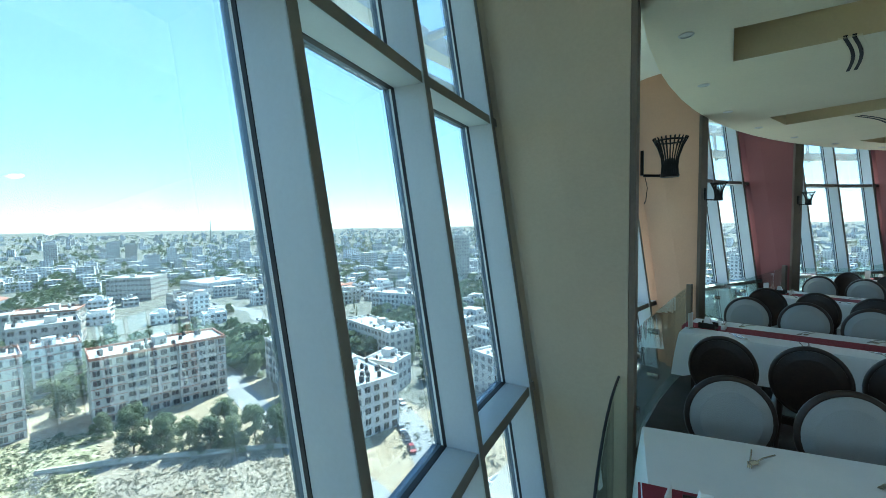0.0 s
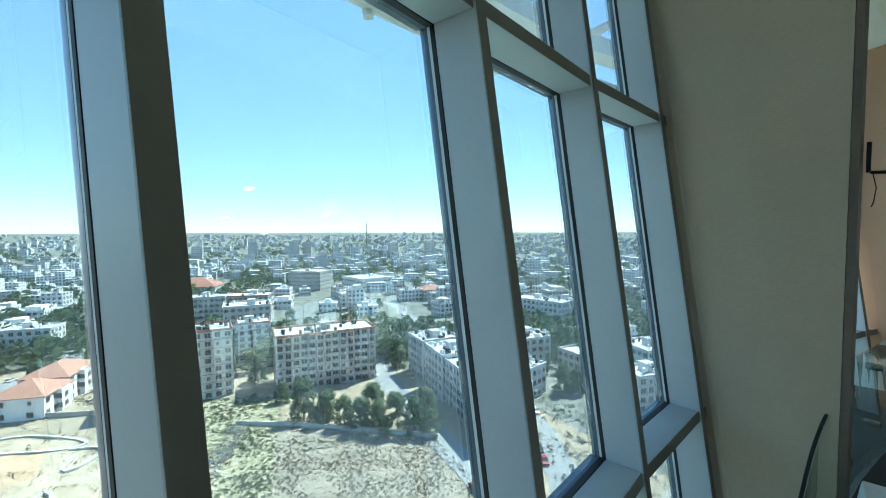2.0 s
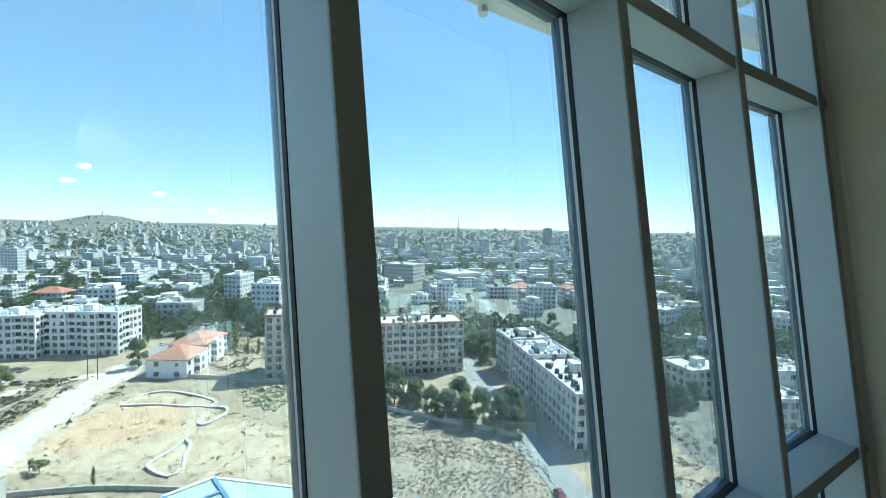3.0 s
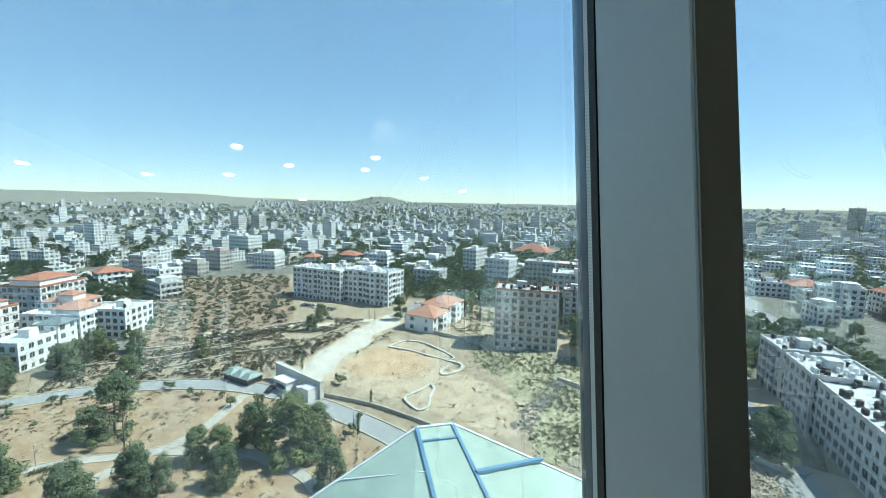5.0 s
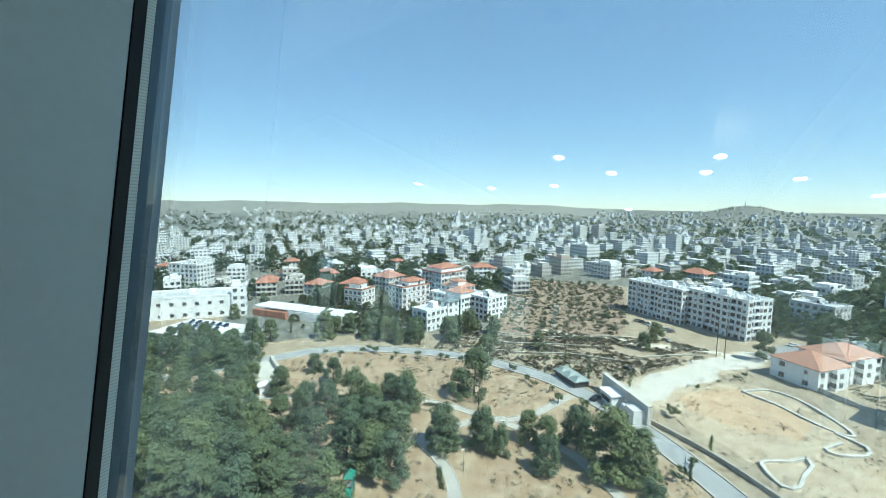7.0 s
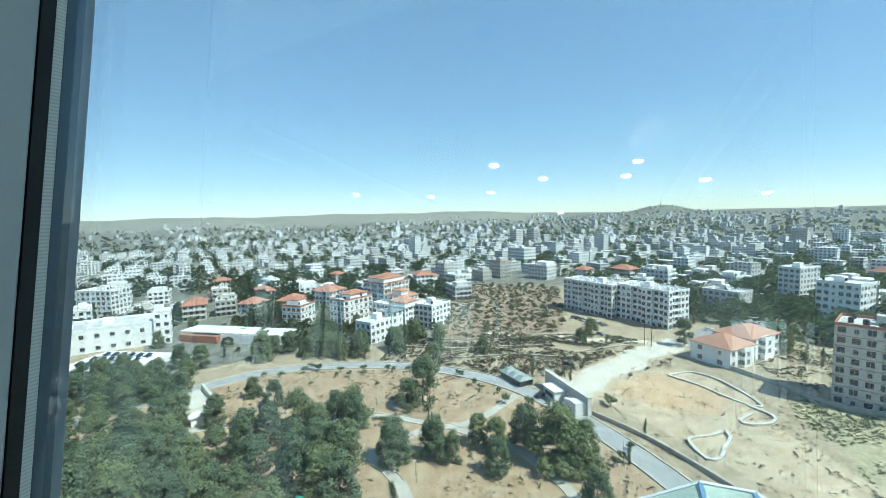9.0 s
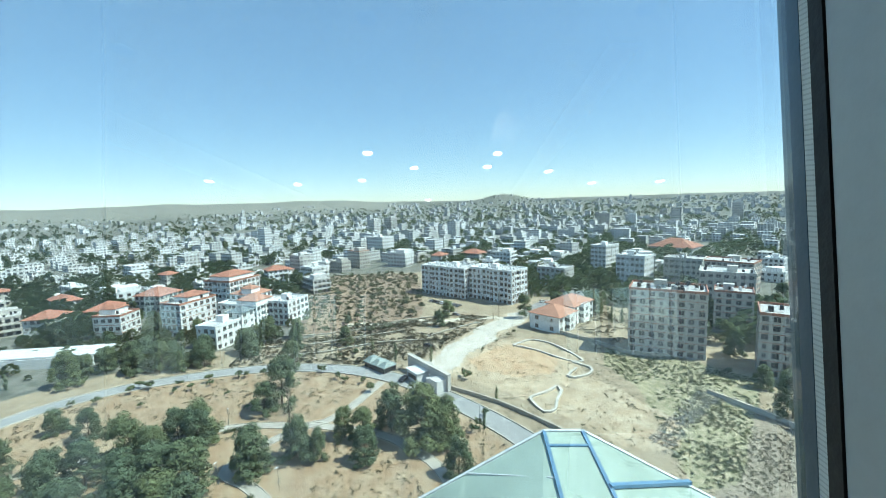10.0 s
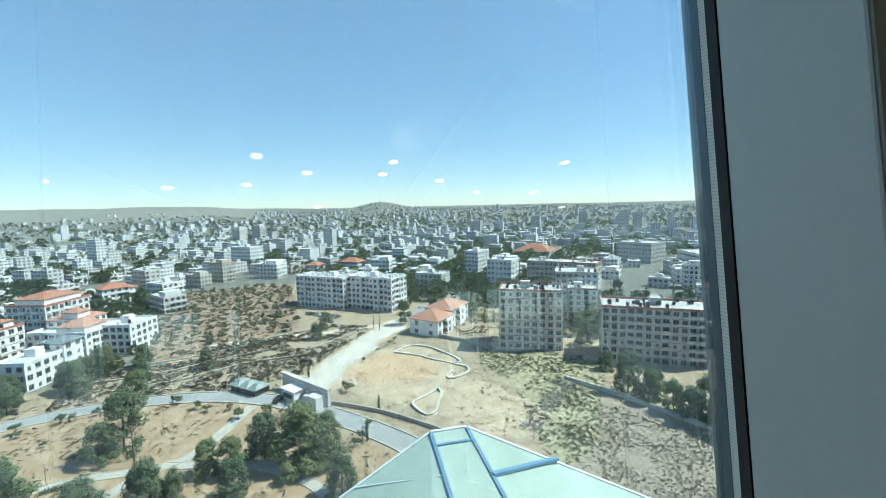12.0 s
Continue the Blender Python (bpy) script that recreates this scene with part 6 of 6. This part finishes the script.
def slab(bm, pts, t=0.08):
    n = (pts[1] - pts[0]).cross(pts[2] - pts[0]).normalized()
    n = n if n.z > 0 else -n
    bm_prism(bm, [p - n * t for p in pts], pts)


def split_pane(a, b, c, d, n):
    """Panes between the edges a-b and d-c."""
    for k in range(n):
        f, g = k / n, (k + 1) / n
        bm = bmesh.new()
        slab(bm, [a.lerp(b, f), a.lerp(b, g), d.lerp(c, g)])
        slab(bm, [a.lerp(b, f), d.lerp(c, g), d.lerp(c, f)])
        part("pane", bm, M_ROOFGLASS, roof)


split_pane(AL, BL, BR, AR, 4)
split_pane(AL, CL, DL, BL, 3)
split_pane(AR, BR, DR, CR, 3)
up = Vector((0, 0, 0.05))


def batten(p, q, w, material, name):
    bm = bmesh.new()
    s = (q - p).cross(Vector((0, 0, 1))).normalized() * w / 2
    bm_prism(bm, [p - s - up, q - s - up, q + s - up, p + s - up], [p - s + up, q - s + up, q + s + up, p + s + up])
    part(name, bm, material, roof, {"strip": "blue metal strip", "edge": "white metal edge"}[name])


batten(AL, BL, 0.11, M_BLUE, "strip")
batten(AR, BR, 0.11, M_BLUE, "strip")
for f in (0.045, 0.33, 0.62):
    batten(AL.lerp(BL, f), AR.lerp(BR, f), 0.09, M_BLUE, "strip")
lift = Vector((0, 0, 0.16))
for f, g in ((0.15, 0.30), (0.42, 0.64)):
    batten(AR.lerp(BR, f) + lift * 0.4, AR.lerp(CR, g) + lift, 0.14, M_BLUE, "strip")
batten(AL.lerp(BL, 0.13), AL.lerp(CL, 0.33), 0.05, M_EDGE, "edge")
batten(AL.lerp(BL, 0.42), AL.lerp(CL, 0.66), 0.05, M_EDGE, "edge")
for p, q in ((AL, CL), (AL, AR), (AR, CR)):
    batten(p, q, 0.10, M_EDGE, "edge")
bm = bmesh.new()
drop = Vector((0, 0, 0.12))
ring_pts = [AL - drop, AR - drop, CR - drop, DR - drop, DL - drop, CL - drop]
bm_prism(bm, [Vector((p.x, p.y, -0.5)) for p in ring_pts], ring_pts)
part("body", bm, M_LIME, roof, "pale stone building under the glass roof")

# ---- the gate by the road ----
gate_house = thing("gate_house", "pale stone gate wall with a small white guard booth", "gate")
ga, gb = Vector((-143.1, 14.3, 0)), Vector((-121.9, 24.5, 0))
gt = math.degrees(math.atan2(gb.y - ga.y, gb.x - ga.x))
GM = pose(ga.x, ga.y, 0, 0, 0, gt)
for nm, box, mt in (("gate_wall", (0, -0.6, -0.5, 23.5, 0.6, 5.6), M_LIME2), ("pier_block", (18.5, -4.2, -0.5, 22.5, -0.62, 4.0), M_LIME), ("pier_block", (15.5, -3.6, -0.5, 18.4, -0.62, 3.0), M_LIME),
                    ("booth", (6.2, -4.8, -0.5, 12.5, -0.62, 3.4), M_WHITEWALL), ("booth_roof", (5.8, -5.2, 3.41, 12.9, -0.62, 3.75), M_WHITEWALL), ("booth_window", (7.0, -4.86, 1.1, 11.6, -4.81, 2.5), M_PANE),
                    ("coping", (-0.2, -0.8, 5.61, 23.7, 0.8, 5.8), M_PALE_WALL)):
    bm = bmesh.new()
    bm_box(bm, *box, GM)
    part(nm, bm, mt, gate_house)

M_PAVILION = mat("grey_green_sheet", (0.27, 0.32, 0.30), 0.6, 0, 0.12, 0.6, 5, 0.05)
pav = thing("pavilion", "low glazed pavilion with a grey-green folded roof beside the gate", "pavilion", m=pose(-147, 4, 0, 0, 0, 35))
for k in range(3):
    bm = bmesh.new()
    x = -6 + 4.2 * k
    bm_prism(bm, [(x, -3.2, 2.2), (x + 4.0, -3.2, 2.2), (x + 4.0, 3.2, 2.2), (x, 3.2, 2.2)], [(x + 1.2, -1.0, 3.6), (x + 2.8, -1.0, 3.6), (x + 2.8, 1.0, 3.6), (x + 1.2, 1.0, 3.6)])
    part("roof", bm, M_PAVILION, pav, "grey-green folded roof")
bm = bmesh.new()
bm_box(bm, -5.6, -2.8, -0.4, 5.8, 2.8, 2.2)
part("glazing", bm, M_PANE, pav)

# ---- cars ----
M_TYRE = mat("tyre", (0.02, 0.02, 0.02), 0.9, 0, 0.1, 5, 30, 0.1)


def car(paint, m, colour):
    c = thing("car", "small %s car parked in the open" % colour, "car", "parked cars")
    bm = bmesh.new()
    prof = [(-2.1, 0.35), (-2.15, 0.75), (-1.9, 0.95), (1.0, 0.92), (2.0, 0.80), (2.15, 0.55), (2.1, 0.35)]
    bm_prism(bm, [(x, -0.85, z) for x, z in prof], [(x, 0.85, z) for x, z in prof])
    rounded(part("body", bm, paint, c), 0.08)
    bm = bmesh.new()
    bm_prism(bm, [(-1.8, -0.78, 0.94), (1.1, -0.78, 0.94), (1.1, 0.78, 0.94), (-1.8, 0.78, 0.94)], [(-1.3, -0.62, 1.42), (0.35, -0.62, 1.42), (0.35, 0.62, 1.42), (-1.3, 0.62, 1.42)])
    part("glasshouse", bm, M_PANE, c, "dark windows")
    bm = bmesh.new()
    bm_box(bm, -1.28, -0.6, 1.425, 0.33, 0.6, 1.47)
    part("roof", bm, paint, c)
    for x in (-1.35, 1.35):
        for y in (-0.8, 0.8):
            bm = bmesh.new()
            bm_lathe(bm, [(0.32, -0.1), (0.32, 0.1)], 12)
            bmesh.ops.transform(bm, matrix=pose(x, y, 0.32, 90, 0, 0), verts=bm.verts)
            part("wheel", bm, M_TYRE, c)
    c.matrix_world = m
    return c


PAINTS = [(mat("paint_white", (0.75, 0.75, 0.75), 0.3, 0, 0.03), "white"), (mat("paint_silver", (0.35, 0.36, 0.38), 0.3, 0.6, 0.03), "silver"), (mat("paint_black", (0.02, 0.02, 0.022), 0.25, 0, 0.03), "black"), (mat("paint_red", (0.30, 0.03, 0.03), 0.3, 0, 0.03), "red")]
_cars = {}
_parked = []
rng = random.Random(31)


def park(x, y, turn, k, lift=0.06):
    m = pose(x, y, float(height(x, y)) + lift, 0, 0, turn)
    if k not in _cars:
        _cars[k] = car(PAINTS[k][0], m, PAINTS[k][1])
    else:
        copy_thing(_cars[k], m)


park(-134.0, 11.2, -40, 2)
park(-163.5, 24.5, 60, 2, 0.0)
park(-211.0, 42.0, 130, 0, 0.0)
park(-206.0, 46.0, 40, 1, 0.0)
for line, offs, n in ((STREETS[0], (-3.4, 3.4), 26), (STREETS[1], (-3.4, 3.4), 26), (STREETS[2], (-2, 2), 18), (TOWN_ROAD, (-2, 2.2), 12)):
    pts = smooth_line(line, 5.5)
    for k in range(n):
        i = rng.randrange(1, len(pts) - 1)
        d = (pts[i + 1] - pts[i]).normalized()
        s = Vector((-d.y, d.x, 0))
        p = pts[i] + s * offs[k % 2]
        if all((p - q).length > 5.2 for q in _parked):
            _parked.append(p)
            park(p.x, p.y, math.degrees(math.atan2(d.y, d.x)), rng.choice((0, 0, 1, 1, 2, 3)))
for k in range(8):
    p = Vector((-226.0 - 2.9 * k * math.cos(radians(39)), 58.5 - 2.9 * k * math.sin(radians(39)), 0))
    park(p.x + 3, p.y - 7, 129, rng.choice((0, 1, 2)), 0.0)


# ---- lamps, poles, hedges, benches, playground ----
def street_lamp(m):
    l = thing("street_lamp", "slim park lamp post with a short arm", "lamp post", "park lamps")
    bm = bmesh.new()
    bm_tube(bm, [(0, 0, -0.3), (0, 0, 5.2)], 0.07, 6, taper=0.6)
    part("pole", bm, M_GREYROOF, l)
    bm = bmesh.new()
    bm_box(bm, -0.1, -0.12, 5.15, 0.6, 0.12, 5.3)
    part("head", bm, M_WHITE, l)
    l.matrix_world = m
    return l


for x, y in ((-101.6, 28.4), (-124.9, 18.6), (-117.4, -38.6), (-150.5, -26.0), (-153.0, -62.0), (-92.0, -33.5), (-87.0, -20.0), (-112.0, -60.0)):
    put_copy("lamp", street_lamp, pose(x, y, 0, 0, 0, rng.uniform(0, 360)))


def pole(x, y, h):
    p = thing("utility_pole", "wooden utility pole with cross-arms", "pole", "utility poles", m=pose(x, y, float(height(x, y))))
    bm = bmesh.new()
    bm_tube(bm, [(0, 0, -0.5), (0, 0, h)], 0.16, 6, taper=0.6)
    part("mast", bm, M_BARK, p)
    for z in (h - 0.6, h - 1.8):
        bm = bmesh.new()
        bm_box(bm, -1.3, -0.07, z, 1.3, 0.07, z + 0.14)
        part("cross_arm", bm, M_BARK, p)


pole(-115.6, -22.4, 10.0)
pole(-192.0, 61.7, 15.0)
pole(-189.0, 63.7, 14.0)

for line in ([(-113.9, -39.0), (-114.6, -34.5)], [(-105.9, -81.0), (-108.5, -72.0)], [(-110.0, -66.0), (-112.4, -58.0)], [(-86.0, -25.6), (-79.5, -22.8)]):
    h = []
    v, f = [], []
    (x0, y0), (x1, y1) = line
    n = int(math.hypot(x1 - x0, y1 - y0) * 70)
    for k in range(n):
        t = rng.random()
        c = Vector((x0 + (x1 - x0) * t + rng.uniform(-0.5, 0.5), y0 + (y1 - y0) * t + rng.uniform(-0.5, 0.5), rng.uniform(0.05, 1.0)))
        u = Vector((rng.uniform(-1, 1), rng.uniform(-1, 1), rng.uniform(-1, 1))).normalized() * 0.2
        w = u.orthogonal().normalized() * 0.16
        i = len(v)
        v += [c - u, c - w, c + u, c + w]
        f.append((i, i + 1, i + 2, i + 3))
    me = bpy.data.meshes.new("hedge")
    me.from_pydata(v, [], f)
    me.materials.append(M_LEAF)
    tagged(new("hedge", me), "clipped dark green hedge beside a park path", "hedge", "park hedges")

M_PLAYG = mat("play_green", (0.03, 0.22, 0.15), 0.5, 0, 0.1, 2, 12, 0.05)
pg = thing("playground_tower", "green playground towers with peaked roofs and a rail bridge", "playground", m=pose(-70.5, -40.0, 0, 0, 0, 20))
for x, h in ((-2.6, 4.2), (0.4, 5.6), (2.8, 3.8)):
    for dx in (-0.7, 0.7):
        for dy in (-0.7, 0.7):
            bm = bmesh.new()
            bm_tube(bm, [(x + dx, dy, -0.3), (x + dx, dy, h)], 0.07, 6)
            part("post", bm, M_PLAYG, pg)
    bm = bmesh.new()
    bm_box(bm, x - 0.8, -0.8, h * 0.4, x + 0.8, 0.8, h * 0.4 + 0.12)
    part("deck", bm, M_GREYROOF, pg)
    bm = bmesh.new()
    bm_prism(bm, [(x - 1, -1, h), (x + 1, -1, h), (x + 1, 1, h), (x - 1, 1, h)], [(x - 0.05, -0.05, h + 1.1), (x + 0.05, -0.05, h + 1.1), (x + 0.05, 0.05, h + 1.1), (x - 0.05, 0.05, h + 1.1)])
    part("peaked_roof", bm, M_PLAYG, pg, "green peaked roof")
for k in range(7):
    bm = bmesh.new()
    bm_tube(bm, [(3.6, -0.6 + 0.2 * k, 1.6), (6.0, -0.6 + 0.2 * k, 1.9)], 0.035, 5)
    part("rail", bm, M_PLAYG, pg)
bm = bmesh.new()
bm_prism(bm, [(-0.3, -0.8, 2.2), (0.9, -0.8, 2.2), (0.9, -4.2, 0.15), (-0.3, -4.2, 0.15)], [(-0.3, -0.8, 2.35), (0.9, -0.8, 2.35), (0.9, -4.2, 0.3), (-0.3, -4.2, 0.3)])
part("slide", bm, M_PLAYG, pg)

# white stone folly among the pines
fo = thing("stone_ruin", "white rough stone terrace with a small white roof among pines", "ruin", m=pose(-114, -97, 0, 0, 0, 50))
for nm, box, mt in (("terrace", (-7, -4, -0.5, 8, 4, 4.2), M_PALE_WALL), ("wall", (-7, 3.2, 4.2, 6, 4, 6.0), M_PALE_WALL), ("annex", (8.02, -3.4, -0.5, 11.5, 2.0, 2.7), M_WHITEWALL), ("annex_roof", (7.6, -3.9, 2.71, 12, 2.4, 3.0), M_TANKW)):
    bm = bmesh.new()
    bm_box(bm, *box)
    part(nm, bm, mt, fo)

# long white canopy and a car port beside the hall
cp = thing("canopy", "long white flat canopy on posts over a dark red shelter", "canopy")
ca, cb = Vector((-188.0, -163.0, 0)), Vector((-183.0, -104.0, 0))
ct = math.degrees(math.atan2(cb.y - ca.y, cb.x - ca.x))
CM = pose(ca.x, ca.y, 0, 0, 0, ct)
for nm, box, mt in (("roof", (0, -3, 4.2, 59, 9, 4.7), M_TANKW), ("shelter", (2, -5.5, 0, 24, -3.02, 3.4), M_TILE), ("back_wall", (24.1, -3.4, -0.4, 58, -2.8, 4.0), M_WHITEWALL)):
    bm = bmesh.new()
    bm_box(bm, *box, CM)
    part(nm, bm, mt, cp)
for k in range(9):
    bm = bmesh.new()
    bm_box(bm, 1 + 7 * k, 8.2, -0.4, 1.4 + 7 * k, 8.6, 4.19, CM)
    part("post", bm, M_TANKW, cp)
M_SOLAR = mat("solar_cell", (0.02, 0.03, 0.06), 0.2, 0, 0.15, 1, 6, 0.0)
for j in range(3):
    for k in range(6):
        sp = thing("solar_panel", "dark tilted solar panel in a row on a low roof", "solar panel", "solar panels", m=pose(-140 - 6.0 * j, -170 + 4.0 * k, 3.0, 0, 0, 70))
        bm = bmesh.new()
        bm_prism(bm, [(-1.6, -1.2, 0.35), (1.6, -1.2, 0.35), (1.6, 1.2, 1.35), (-1.6, 1.2, 1.35)], [(-1.6, -1.2, 0.42), (1.6, -1.2, 0.42), (1.6, 1.2, 1.42), (-1.6, 1.2, 1.42)])
        part("cells", bm, M_SOLAR, sp)
        bm = bmesh.new()
        bm_box(bm, -1.4, 0.7, 0.0, 1.4, 0.8, 1.2)
        part("stand", bm, M_WHITE, sp)
bm = bmesh.new()
bm_box(bm, -158, -176, -0.5, -135, -144, 3.0)
solid("low_building", bm, M_WHITEWALL, "low white flat-roofed building carrying solar panels", "building")

# masts and the far tower on the skyline
def mast(x, y, h, label):
    p = thing("radio_mast", label, "mast", "skyline masts", m=pose(x, y, float(height(x, y)) - 1))
    bm = bmesh.new()
    bm_tube(bm, [(0, 0, 0), (0, 0, h)], 2.0, 5, taper=0.25)
    part("lattice", bm, M_GREYROOF, p)
    for f in (0.55, 0.8):
        bm = bmesh.new()
        bm_box(bm, -2.6, -2.6, h * f, 2.6, 2.6, h * f + 2.5)
        part("platform", bm, M_GREYROOF, p)


mast(-3150 * math.sin(radians(70.7)), 3150 * math.cos(radians(70.7)), 32, "tall lattice radio mast on a hilltop")
mast(-1500 * math.sin(radians(29.25)), 1500 * math.cos(radians(29.25)), 92, "tall lattice radio mast over the town")
building("office_tower", (-1500 * math.sin(radians(16.6)), 1500 * math.cos(radians(16.6))), -140, 26, 22, 55, 16, M_LIME2, "tall dark office tower on the skyline", tanks=0, detail=False)
building("office_tower", (-420 * math.sin(radians(-3.6)), 420 * math.cos(radians(-3.6))), -140, 20, 18, 48, 15, M_LIME2, "tall stone tower block over the town", tanks=0, detail=False)
for az, d, h in ((88.3, 760, 27), (86.0, 780, 29), (49.0, 900, 30), (38.0, 980, 36), (36.5, 1000, 30), (20.0, 900, 34), (25.0, 960, 30), (43.0, 1000, 34), (57.0, 800, 26)):
    building("apartment_tower", (-d * math.sin(radians(az)), d * math.cos(radians(az))), -140, 18, 15, h, int(h / 3.1), M_LIME, "slim tower block standing above the town", "tower blocks", tanks=2, detail=False)

building("low_building", (26.0, 66.0), 131, 26, 14, 5.0, 1, M_WHITEWALL, "low white flat-roofed building below the tower", tanks=3)
